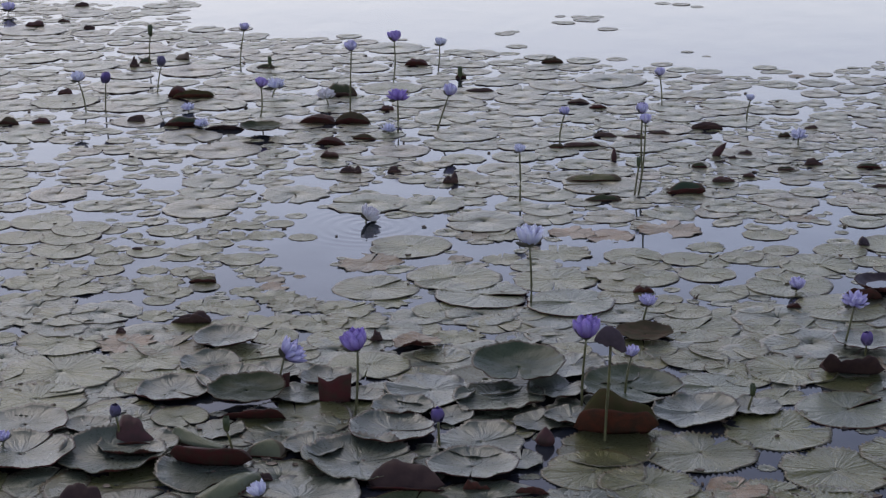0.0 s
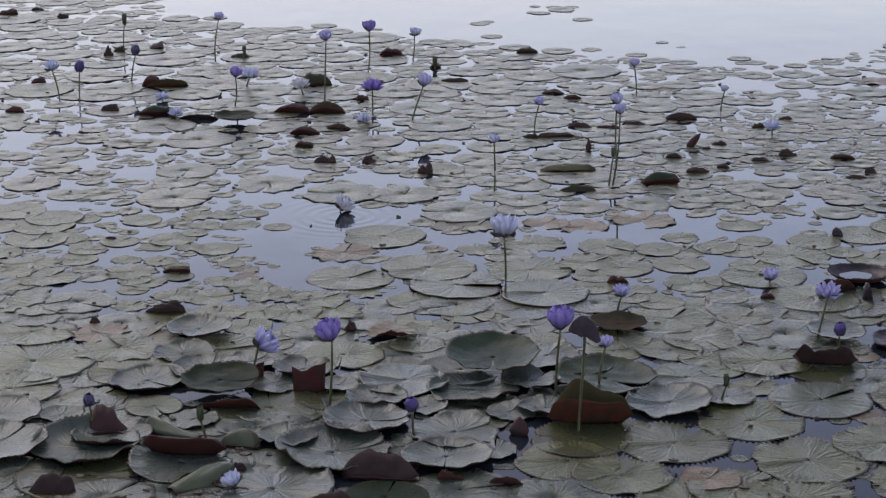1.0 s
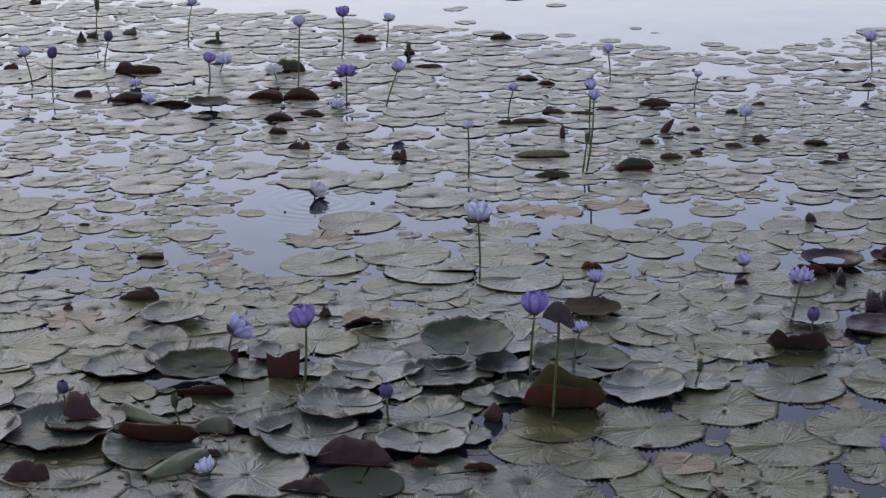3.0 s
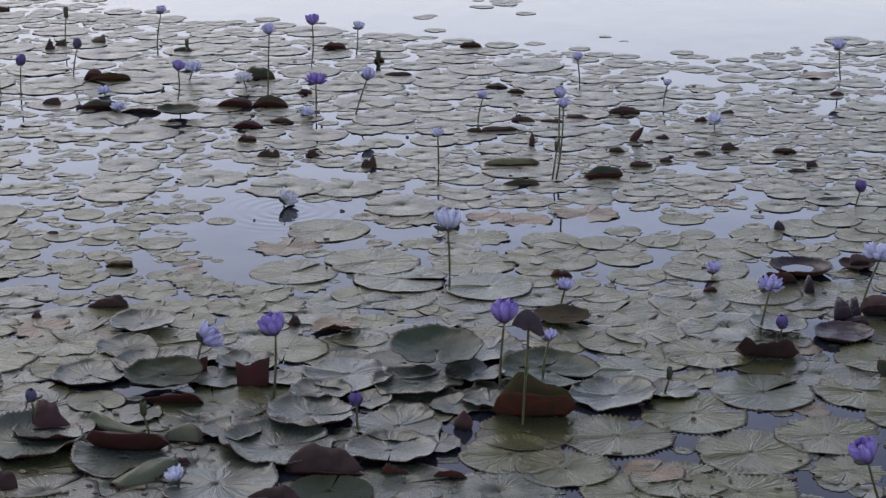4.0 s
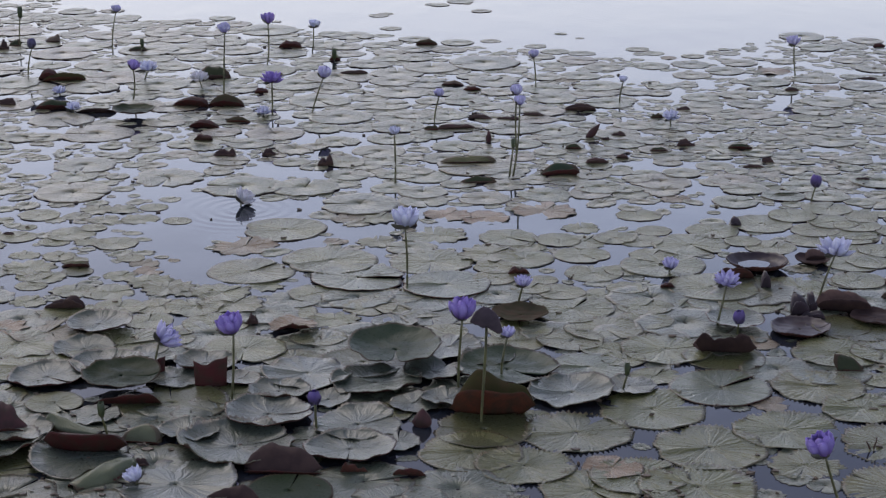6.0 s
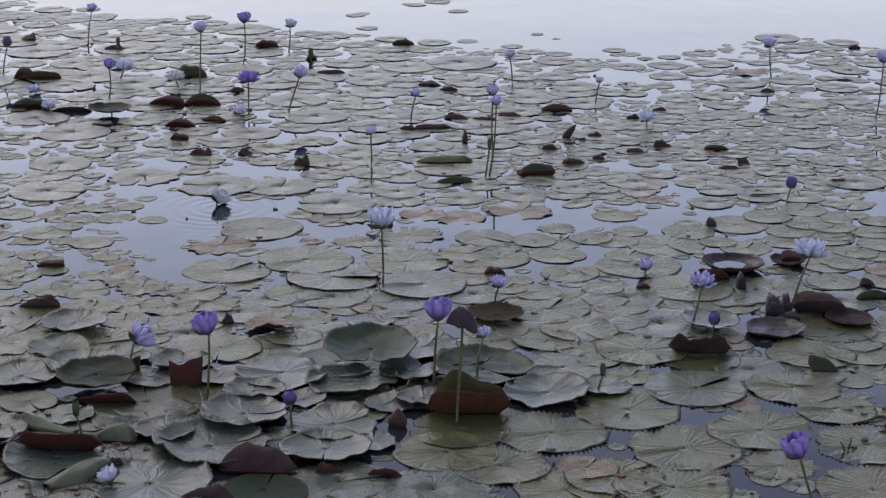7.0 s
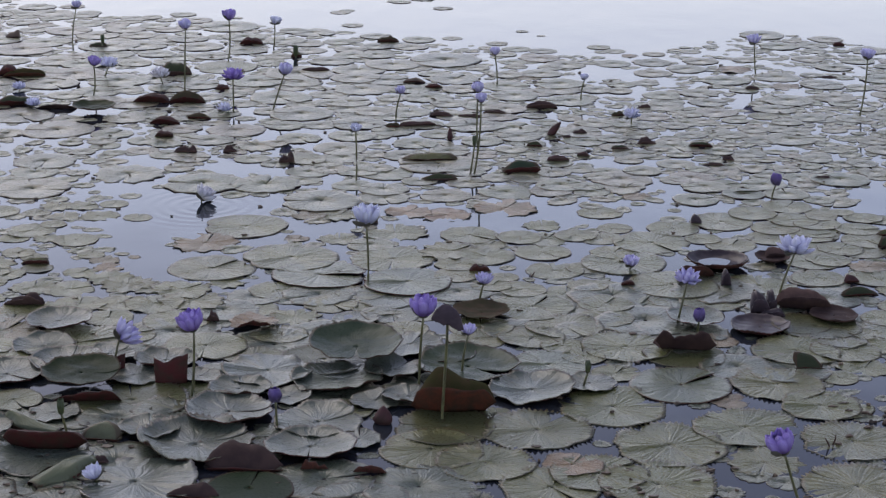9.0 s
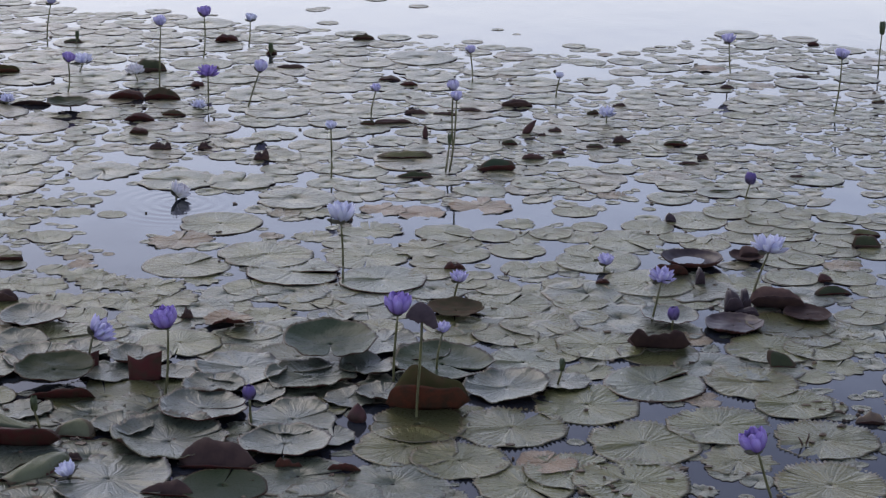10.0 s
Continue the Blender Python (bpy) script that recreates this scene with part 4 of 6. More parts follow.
far_pad(0.44, 12.22, 0.165, 60)
far_pad(-0.17, 12.24, 0.159, 340)
far_pad(3.12, 12.25, 0.140, 300)
leaf(0.90, 12.26, 0.077, 300, 'aged')
far_pad(-3.42, 12.27, 0.091, 60)
far_pad(2.89, 12.30, 0.063, 200)
far_pad(2.46, 12.31, 0.152, 170)
far_pad(-1.92, 12.33, 0.193, 180)
far_pad(2.67, 12.34, 0.049, 300)
far_pad(-2.14, 12.34, 0.193, 180)
far_pad(0.77, 12.36, 0.110, 120)
far_pad(-0.53, 12.38, 0.224, 300)
far_pad(0.31, 12.38, 0.095, 120)
far_pad(2.70, 12.38, 0.074, 300)
far_pad(0.99, 12.40, 0.131, 180)
far_pad(1.70, 12.42, 0.122, 120)
far_pad(3.14, 12.43, 0.070, 20)
far_pad(-0.16, 12.49, 0.166, 90)
far_pad(-3.28, 12.53, 0.129, 300)
leaf(2.23, 12.54, 0.112, 170, 'aged')
leaf(-1.00, 12.56, 0.193, 200, 'flat')
far_pad(-2.73, 12.56, 0.194, 0)
far_pad(0.20, 12.56, 0.111, 300)
far_pad(0.45, 12.56, 0.067, 300)
far_pad(1.93, 12.56, 0.132, 200)
far_pad(1.07, 12.60, 0.088, 20)
far_pad(0.85, 12.62, 0.075, 0)
far_pad(2.90, 12.62, 0.121, 340)
far_pad(-1.92, 12.65, 0.149, 120)
far_pad(-0.74, 12.67, 0.081, 300)
far_pad(0.06, 12.67, 0.181, 90)
far_pad(2.81, 12.67, 0.054, 340)
far_pad(3.24, 12.67, 0.079, 170)
far_pad(-2.82, 12.68, 0.157, 340)
far_pad(-1.59, 12.69, 0.116, 190)
far_pad(1.17, 12.69, 0.134, 20)
far_pad(2.62, 12.69, 0.048, 300)
far_pad(1.48, 12.73, 0.120, 180)
far_pad(-3.54, 12.73, 0.091, 20)
far_pad(-2.09, 12.75, 0.154, 0)
far_pad(-2.39, 12.75, 0.127, 90)
far_pad(0.84, 12.77, 0.090, 120)
far_pad(1.74, 12.77, 0.127, 120)
far_pad(-3.21, 12.77, 0.122, 180)
far_pad(-0.34, 12.78, 0.144, 170)
far_pad(1.41, 12.78, 0.058, 200)
far_pad(0.40, 12.82, 0.236, 200)
far_pad(2.06, 12.82, 0.118, 200)
far_pad(3.37, 12.83, 0.125, 20)
far_pad(3.10, 12.86, 0.120, 180)
far_pad(2.36, 12.88, 0.088, 0)
far_pad(-1.31, 12.90, 0.134, 190)
far_pad(1.02, 12.90, 0.132, 0)
far_pad(2.57, 12.90, 0.052, 180)
far_pad(2.79, 12.92, 0.112, 340)
far_pad(-0.68, 12.94, 0.097, 170)
far_pad(-1.12, 12.94, 0.132, 20)
far_pad(2.21, 12.96, 0.047, 120)
far_pad(-0.20, 12.98, 0.127, 300)
far_pad(-1.80, 12.98, 0.168, 300)
far_pad(-2.76, 12.98, 0.143, 120)
far_pad(-0.05, 13.00, 0.128, 200)
far_pad(-1.48, 13.00, 0.123, 180)
far_pad(-2.26, 13.00, 0.103, 300)
leaf(1.62, 13.00, 0.055, 190, 'aged')
far_pad(0.79, 13.04, 0.090, 200)
far_pad(1.79, 13.06, 0.075, 120)
far_pad(-3.74, 13.06, 0.138, 300)
far_pad(-3.40, 13.06, 0.133, 0)
far_pad(-2.98, 13.07, 0.137, 0)
far_pad(-0.50, 13.14, 0.121, 120)
far_pad(-0.92, 13.14, 0.149, 200)
far_pad(-2.38, 13.14, 0.214, 20)
far_pad(1.45, 13.14, 0.051, 90)
far_pad(0.51, 13.16, 0.051, 120)
far_pad(1.06, 13.16, 0.092, 170)
far_pad(1.54, 13.16, 0.074, 200)
far_pad(2.05, 13.16, 0.073, 340)
far_pad(2.47, 13.16, 0.072, 60)
far_pad(-0.22, 13.18, 0.109, 340)
far_pad(3.07, 13.19, 0.056, 340)
far_pad(2.89, 13.20, 0.086, 0)
far_pad(0.89, 13.22, 0.096, 300)
far_pad(3.26, 13.22, 0.142, 200)
far_pad(-2.74, 13.24, 0.102, 60)
far_pad(-1.23, 13.26, 0.161, 170)
far_pad(-1.83, 13.26, 0.200, 340)
far_pad(0.69, 13.26, 0.063, 180)
far_pad(0.18, 13.28, 0.116, 300)
far_pad(-0.05, 13.30, 0.111, 60)
far_pad(-1.61, 13.30, 0.175, 0)
far_pad(1.45, 13.30, 0.080, 0)
far_pad(2.03, 13.30, 0.043, 180)
far_pad(-3.11, 13.31, 0.198, 200)
far_pad(0.08, 13.34, 0.106, 0)
far_pad(2.21, 13.34, 0.058, 90)
far_pad(2.68, 13.36, 0.140, 180)
far_pad(-3.67, 13.37, 0.105, 20)
far_pad(-0.53, 13.40, 0.129, 170)
far_pad(-2.27, 13.40, 0.169, 340)
far_pad(-2.96, 13.40, 0.103, 60)
far_pad(2.91, 13.40, 0.112, 300)
far_pad(0.77, 13.42, 0.075, 0)
far_pad(-1.78, 13.44, 0.104, 180)
far_pad(-0.30, 13.46, 0.110, 340)
far_pad(-2.59, 13.46, 0.140, 190)
far_pad(-0.67, 13.50, 0.144, 90)
far_pad(-0.82, 13.50, 0.139, 300)
far_pad(-1.33, 13.55, 0.138, 300)
far_pad(-1.48, 13.55, 0.119, 20)
far_pad(0.24, 13.55, 0.117, 20)
far_pad(2.81, 13.57, 0.077, 300)
far_pad(-3.57, 13.58, 0.180, 180)
far_pad(0.47, 13.61, 0.071, 300)
far_pad(3.06, 13.62, 0.118, 20)
far_pad(3.00, 13.65, 0.068, 340)
far_pad(-0.05, 13.67, 0.111, 0)
far_pad(-1.69, 13.67, 0.131, 200)
far_pad(-1.96, 13.67, 0.154, 60)
far_pad(-2.71, 13.67, 0.134, 120)
far_pad(-3.27, 13.70, 0.164, 60)
far_pad(1.09, 13.72, 0.031, 180)
far_pad(2.85, 13.76, 0.044, 0)
far_pad(2.64, 13.78, 0.164, 170)
far_pad(-0.49, 13.81, 0.155, 300)
far_pad(-2.18, 13.83, 0.158, 340)
far_pad(-0.63, 13.87, 0.106, 180)
far_pad(-2.43, 13.87, 0.112, 60)
far_pad(-1.50, 13.89, 0.104, 180)
far_pad(-1.80, 13.89, 0.139, 90)
far_pad(0.97, 13.89, 0.043, 180)
far_pad(-3.81, 13.91, 0.141, 340)
far_pad(-2.86, 13.98, 0.198, 190)
far_pad(-1.09, 14.03, 0.216, 200)
far_pad(-3.31, 14.03, 0.146, 300)
far_pad(-1.62, 14.05, 0.108, 340)
far_pad(-0.22, 14.10, 0.077, 300)
far_pad(-2.10, 14.10, 0.112, 180)
far_pad(-3.53, 14.10, 0.196, 180)
far_pad(-2.56, 14.17, 0.119, 90)
far_pad(-3.09, 14.21, 0.096, 90)
far_pad(-1.82, 14.23, 0.097, 200)
far_pad(-2.00, 14.23, 0.092, 200)
far_pad(-1.34, 14.28, 0.118, 60)
far_pad(-1.56, 14.28, 0.073, 170)
far_pad(-2.38, 14.33, 0.090, 200)
far_pad(-1.06, 14.38, 0.044, 180)
far_pad(-3.64, 14.38, 0.174, 20)
far_pad(-1.67, 14.40, 0.079, 190)
far_pad(-2.31, 14.40, 0.111, 0)
far_pad(-2.60, 14.40, 0.094, 300)
far_pad(-2.92, 14.40, 0.119, 20)
far_pad(-2.77, 14.45, 0.082, 300)
far_pad(-2.18, 14.47, 0.117, 120)
far_pad(-3.92, 14.50, 0.139, 170)
far_pad(-1.46, 14.52, 0.095, 120)
far_pad(-2.15, 14.57, 0.094, 190)
far_pad(-3.40, 14.63, 0.142, 180)
far_pad(-0.32, 14.64, 0.073, 120)
far_pad(-3.14, 14.64, 0.105, 190)
far_pad(-2.88, 14.69, 0.081, 340)
far_pad(-0.27, 14.72, 0.057, 300)
far_pad(-3.86, 14.75, 0.253, 90)
far_pad(-3.12, 14.77, 0.123, 300)
far_pad(-2.56, 14.82, 0.138, 60)
far_pad(-2.31, 14.84, 0.090, 170)
far_pad(0.44, 14.84, 0.074, 120)
far_pad(-2.96, 14.94, 0.061, 300)
far_pad(-2.88, 15.07, 0.083, 90)
far_pad(-3.14, 15.10, 0.079, 200)
far_pad(0.13, 15.12, 0.073, 180)
far_pad(-3.47, 15.14, 0.151, 170)
far_pad(0.07, 15.15, 0.050, 170)
far_pad(0.34, 15.17, 0.034, 0)
far_pad(0.29, 15.28, 0.103, 60)
far_pad(-3.65, 15.55, 0.179, 120)
far_pad(-3.91, 15.69, 0.172, 120)
far_pad(-4.22, 15.83, 0.174, 170)
far_pad(-2.87, 15.35, 0.093, 90)
far_pad(-3.33, 15.40, 0.079, 135)
far_pad(0.24, 15.41, 0.064, 230)
far_pad(0.37, 15.41, 0.062, 155)
far_pad(0.09, 15.43, 0.043, 220)
far_pad(-4.05, 15.82, 0.123, 190)
far_pad(-3.78, 15.82, 0.144, 245)
far_pad(-3.37, 15.82, 0.098, 255)
far_pad(1.18, 15.91, 0.054, 20)
far_pad(-3.12, 15.97, 0.144, 110)
far_pad(1.06, 16.02, 0.070, 260)
far_pad(0.92, 16.08, 0.064, 315)
far_pad(-2.96, 16.11, 0.094, 40)

# ---- pads that have curled, folded or lifted out of the water ----
CURL_RADII = tuple(np.linspace(0.03, 1.0, 15))
curl_count = [0]
raised_spots = []


CURL_LABELS = {
    "near": "lily pad with its edge curled up, dark maroon underneath",
    "cup": "shallow cupped lily pad with an upturned dark rim",
}
TOP_LOOKS = {"green": PAD_TOP_DEEP, "aged": PAD_TOP_AGED, "dark": TRAY, "purple": WITHERED, "fresh": PAD_TOP_RAISED, "olive": MATTE_GREEN}


def curled_pad(x, y, r, axis, side, start, angle, tilt, lift, top_look="green"):
    curl_count[0] += 1
    rng = np.random.default_rng(700 + curl_count[0])
    smooth = side == "cup"
    top, low, flat, _ = pad_points(rng, 72, CURL_RADII, 0.015 if smooth else 0.02, 0.014 if smooth else rng.uniform(0.02, 0.05), 0.13 if axis < -90 else 0.16 if axis < -45 else 0.004 if side == "cup" else 0.05, 0.0, 0.018, puff=0.005 if side == "cup" else 0.024, frill=0.014 if side == "cup" else 0.0, dip=0.0 if side == "cup" and axis > -45 else 0.42 if axis < -90 else 0.10, ragged=0.015 if smooth else rng.uniform(0.02, 0.06))
    turn = radians(axis) + (0.0 if axis < -90 else rng.uniform(-0.4, 0.4))
    c, s = math.cos(turn), math.sin(turn)
    pts = np.concatenate([top, low]) @ np.array([[c, s, 0], [-s, c, 0], [0, 0, 1.0]])
    pts = bend(pts, axis, side, start, angle)
    # crumpled a little, both faces alike
    amount = 0.03 if smooth else 0.075
    for q in range(len(top)):
        push = noise.noise_vector(Vector(pts[q]) * 1.4 + Vector((7.0 * curl_count[0], 0, 0))) * amount + noise.noise_vector(Vector(pts[q]) * 4.0) * 0.02
        pts[q] += push
        pts[q + len(top)] += push
    faces, slots = sheet_faces(len(CURL_RADII), 73)
    me = mesh_from("curled_pad", pts * r, faces.tolist(), np.concatenate([flat, flat]), slots, (TOP_LOOKS[top_look], {"dark": SODDEN, "olive": RED_UNDER}.get(top_look, PAD_UNDER)))
    ob = new("curled_lily_pad", me)
    ob.matrix_basis = pose(x, y, lift, tilt, 0, 0)
    tagged(ob, CURL_LABELS[side], "lily pad", "curled lily pads")
    if r > 0.11:
        raised_spots.append((x, y, r))


curled_pad(-1.08, 6.77, 0.145, 8, 'cup', 0.45, 24, 3, 0.045)
curled_pad(-0.10, 6.99, 0.181, -91, 'cup', 0.3, 27, 4, 0.068, 'fresh')
curled_pad(0.39, 7.56, 0.116, 0, 'cup', 0.3, 25, 1, 0.012, 'olive')
curled_pad(1.44, 8.23, 0.139, 0, 'cup', 0.55, 60, 0, 0.012, 'purple')
curled_pad(1.69, 8.31, 0.081, 0, 'cup', 0.6, 50, 0, 0.012, 'dark')
curled_pad(1.47, 7.39, 0.124, 0, 'cup', 0.62, 45, 0, 0.008, 'purple')
curled_pad(1.79, 7.52, 0.101, 0, 'cup', 0.7, 45, 0, 0.012, 'dark')
curled_pad(-1.65, 11.24, 0.127, 0, 'cup', 0.4, 30, 0, 0.03)
curled_pad(-0.50, 7.42, 0.099, 0, 'near', 0.35, 55, 0, 0.02, 'aged')
curled_pad(0.31, 6.93, 0.190, -60, 'cup', 0.55, 24, 2, 0.014, 'fresh')


def rolled_leaf(x, y, width, height, lean, away):
    """A young leaf still rolled into a pointed spindle. lean: degrees to the side; away: degrees back."""
    curl_count[0] += 1
    rng = random.Random(curl_count[0])
    sides, rings = 14, 10
    verts, uvs = [], []
    for i in range(rings):
        t = i / (rings - 1)
        w = 0.5 * width * (math.sin(math.pi * (0.12 + 0.86 * t)) ** 0.8 * (1.15 - 0.5 * t))
        for j in range(sides):
            a = 2 * math.pi * j / sides
            # the free edge laps over as a ridge up the spindle
            k = 1.0 + 0.16 * (1 - j / sides) + 0.05 * math.sin(3 * a + 5 * t)
            verts.append((w * k * math.cos(a + 1.2 * t), 0.75 * w * k * math.sin(a + 1.2 * t), height * t - 0.01))
            uvs.append((j / sides * 2, t * 2))
    faces = [(i * sides + j, i * sides + (j + 1) % sides, (i + 1) * sides + (j + 1) % sides, (i + 1) * sides + j) for i in range(rings - 1) for j in range(sides)]
    faces += [tuple(range(sides))[::-1], tuple((rings - 1) * sides + j for j in range(sides))]
    me = mesh_from("rolled_leaf", verts, faces, uvs, None, (ROLLED,))
    ob = new("rolled_leaf", me)
    ob.matrix_basis = pose(x, y, 0, -away, lean, rng.uniform(0, 360) if abs(lean) < 1 else 0)
    tagged(ob, "young maroon lily leaf still rolled into a spindle", "leaf", "rolled lily leaves")


rolled_leaf(0.00, 6.39, 0.065, 0.073, 0, 0)
rolled_leaf(0.91, 10.70, 0.043, 0.110, 38, 0)
rolled_leaf(0.36, 10.60, 0.040, 0.077, 0, 0)


FOLD_LOOKS = {
    "boat": (BROWN_UNDER, OLD_OLIVE), "red": (RED_UNDER, ROLLED), "maroon": (PAD_UNDER, ROLLED), "tray": (RED_UNDER, TRAY), "skirt": (TRAY, SODDEN),
    "purple": (DROOPED, WITHERED), "olive": (PAD_UNDER, MATTE_GREEN), "olivered": (RED_UNDER, MATTE_GREEN), "green": (RED_UNDER, PAD_TOP_CURLED), "dark": (SODDEN, TRAY),
    "grey": (PAD_UNDER, PAD_TOP), "greydark": (SODDEN, PAD_TOP_CURLED), "hump": (RED_UNDER, PAD_TOP_RAISED), "brown": (SODDEN, ROLLED), "tan": (ROLLED, FLAKES),
    "palegreen": (PAD_UNDER, PALE_BACK),
}
FOLD_LABELS = {
    "boat": "old lily leaf folded into a boat, maroon outside", "red": "dark red lily leaf rolled up along the water", "maroon": "maroon lily leaf curled up out of the water",
    "tray": "maroon lily leaf, shade-blackened inside, with its back edge standing up", "skirt": "drooping dark leaf edge hanging from a raised pad", "purple": "withered purple lily leaf standing crumpled",
    "olive": "dull olive lily leaf with one side lifted", "olivered": "olive lily leaf with a red curled edge", "green": "dark green lily leaf turned up at its edge",
    "dark": "black rotted lily leaf crumpled on the water", "grey": "grey-green lily leaf with a raised crinkled edge", "greydark": "dark grey-green lily leaf with a lifted side",
    "hump": "smooth grey-green lily leaf humped over a maroon edge", "brown": "brown lily leaf edge curled above the water", "tan": "dry tan lily leaf standing up crisply",
    "palegreen": "pale green lily leaf bent over beside open water",
}


def folded_leaf(x, y, width, near, far, peak, look_of, ragged, near_line=None, far_line=None):
    """A leaf folded along the water: a near wall and a far wall of the given heights that meet in a keel. peak: where along it the walls stand highest, or the lines of their rims from end to end."""
    curl_count[0] += 1
    rng = np.random.default_rng(2000 + curl_count[0])
    cols, half = 25, 6
    ph = rng.uniform(0, 6.28, 6)
    depth = 0.07 * width
    pts, uvs = [], []
    for i in range(-half, half + 1):
        q = i / half
        wall = far if q > 0 else near
        for j in range(cols):
            u = 2 * j / (cols - 1) - 1
            # the crest rises towards peak and falls to a point at both ends
            v = (u - peak) / (1 - peak) if u > peak else (u - peak) / (1 + peak)
            crest = max(1 - abs(v) ** 2.8, 0.0) ** 0.9
            line = far_line if q > 0 else near_line
            if line:
                crest = float(np.mean(np.interp([u + d for d in (-0.2, -0.1, 0, 0.1, 0.2)], np.linspace(-1, 1, 7), line))) * min(1.0, 0.25 + 3.5 * (1 - abs(u))) ** 0.6
            tear = 1 + ragged * (0.9 * math.sin(4 * u + ph[0]) + 0.6 * math.sin(9 * u + ph[1]) + 0.3 * math.sin(19 * u + ph[2])) + 0.2 * ragged * rng.uniform(-1, 1)
            rise = wall * crest * max(tear, 0.15)
            a = abs(q)
            px = 0.5 * width * u * (0.66 + 0.34 * a ** 0.7)
            py = math.copysign(depth * (0.25 + 0.75 * crest) * math.sin(a * 1.7) + (0.35 if q < 0 else 0.75) * rise * a * a, q) + 0.05 * width * math.sin(1.7 * u + ph[3])
            if q < 0:
                py -= 0.22 * rise * math.sin(math.pi * a)
            pz = rise * (math.sin(a * 1.45) + 0.25 * abs(u) ** 4 * a * (1 - 0.6 * abs(u))) + 0.05 * rise * math.sin(4 * u + 3 * q + ph[4]) * a
            push = noise.noise_vector(Vector((px, py, pz)) * (2.2 / width) + Vector((3.1 * curl_count[0], 0, 0))) * 0.05 * width * a
            pts.append((px + push.x, py + push.y, pz + 0.5 * abs(push.z) * (rise > 0.004) - 0.004 * (1 - a)))
            uvs.append((u, q))
    pts = np.array(pts)
    faces, slots = sheet_faces(2 * half + 1, cols)
    outer, inner = FOLD_LOOKS[look_of]
    thick = 0.0022
    back = np.where(np.abs(np.array(uvs)[:, 1:2]) > 0.2, np.stack([np.zeros(len(pts)), -np.sign(np.array(uvs)[:, 1]) * -thick, np.zeros(len(pts))], 1), (0, 0, -thick))
    ob = new("folded_leaf", mesh_from("folded_leaf", np.concatenate([pts, pts + back]), faces[:, ::-1].tolist(), uvs * 2, slots, (inner, outer)))
    ob.matrix_basis = pose(x, y + 0.6 * depth, 0.001, 0, 0, rng.uniform(-6, 6))
    tagged(ob, FOLD_LABELS[look_of], "leaf", "folded lily leaves")
    if width > 0.25:
        raised_spots.append((x, y + 0.45 * depth, 0.4 * width))


folded_leaf(-0.59, 5.75, 0.165, 0.011, 0.034, 0, 'tray', 0.10, (0.5, 1, 1, 1, 1, 1, 0.5), (0.1, 0.5, 0.8, 1, 1, 0.8, 0.3))
# the next dark fold stands in for the shaded hollow under a curled edge
folded_leaf(-1.48, 5.82, 0.147, 0.008, 0.050, 0.2, 'tray', 0.1)
folded_leaf(-0.04, 5.95, 0.112, 0.028, 0.008, -0.3, 'maroon', 0.1)
folded_leaf(-0.45, 5.96, 0.252, 0.014, 0.074, 0, 'tray', 0.07, (0.6, 1, 1, 1, 1, 1, 0.6), (0.3, 0.75, 1, 1, 0.9, 0.65, 0.25))
folded_leaf(-0.22, 5.98, 0.089, 0.030, 0.008, -0.3, 'maroon', 0.3)
folded_leaf(-0.92, 6.03, 0.073, 0.012, 0.019, 0.2, 'dark', 0.15)
folded_leaf(-1.11, 6.16, 0.274, 0.079, 0.040, 0, 'red', 0.02, (0.85, 1, 1, 1, 0.97, 0.92, 0.8), (0.8, 1, 1, 1, 0.95, 0.9, 0.7))
folded_leaf(-0.94, 6.23, 0.139, 0.009, 0.047, 0, 'palegreen', 0.03, (0.5, 1, 1, 1, 1, 1, 0.5), (0.2, 0.7, 0.9, 1, 1, 0.9, 0.6))
folded_leaf(-1.40, 6.32, 0.140, 0.022, 0.094, 0, 'maroon', 0.05, (0.5, 0.8, 1, 1, 1, 0.8, 0.4), (0.9, 1, 0.9, 0.7, 0.5, 0.3, 0.15))
folded_leaf(1.76, 6.36, 0.108, 0.012, 0.026, 0.3, 'tan', 0.16)
folded_leaf(0.24, 6.49, 0.299, 0.109, 0.132, 0, 'boat', 0.02, (0.35, 0.85, 1, 1, 0.97, 0.9, 0.7), (0.15, 0.6, 1, 0.85, 0.72, 0.6, 0.35))
folded_leaf(-1.03, 6.60, 0.238, 0.046, 0.000, 0.4, 'red', 0.1)
folded_leaf(1.57, 6.93, 0.112, 0.004, 0.052, -0.1, 'green', 0.03, (0.5, 1, 1, 1, 1, 1, 0.5), (0.8, 1, 0.95, 0.85, 0.65, 0.45, 0.2))
folded_leaf(1.14, 7.13, 0.238, 0.102, 0.042, 0, 'skirt', 0.13, (0.8, 0.95, 0.75, 0.66, 0.7, 0.72, 0.45), (0.8, 0.95, 0.72, 0.62, 0.66, 0.7, 0.5))
folded_leaf(-0.67, 7.48, 0.051, 0.027, 0.030, 0.3, 'dark', 0.2)
folded_leaf(1.55, 7.53, 0.101, 0.028, 0.028, 0.2, 'purple', 0.06)
folded_leaf(-1.70, 7.54, 0.045, 0.018, 0.019, 0.2, 'dark', 0.2)
folded_leaf(1.51, 7.58, 0.082, 0.069, 0.074, -0.5, 'purple', 0.05)
folded_leaf(1.56, 7.63, 0.048, 0.046, 0.069, 0.5, 'purple', 0.04)
folded_leaf(1.69, 7.63, 0.222, 0.060, 0.066, 0, 'skirt', 0.05, (0.6, 0.95, 1, 1, 1, 0.95, 0.5), (0.5, 1, 1, 0.9, 0.9, 0.8, 0.4))
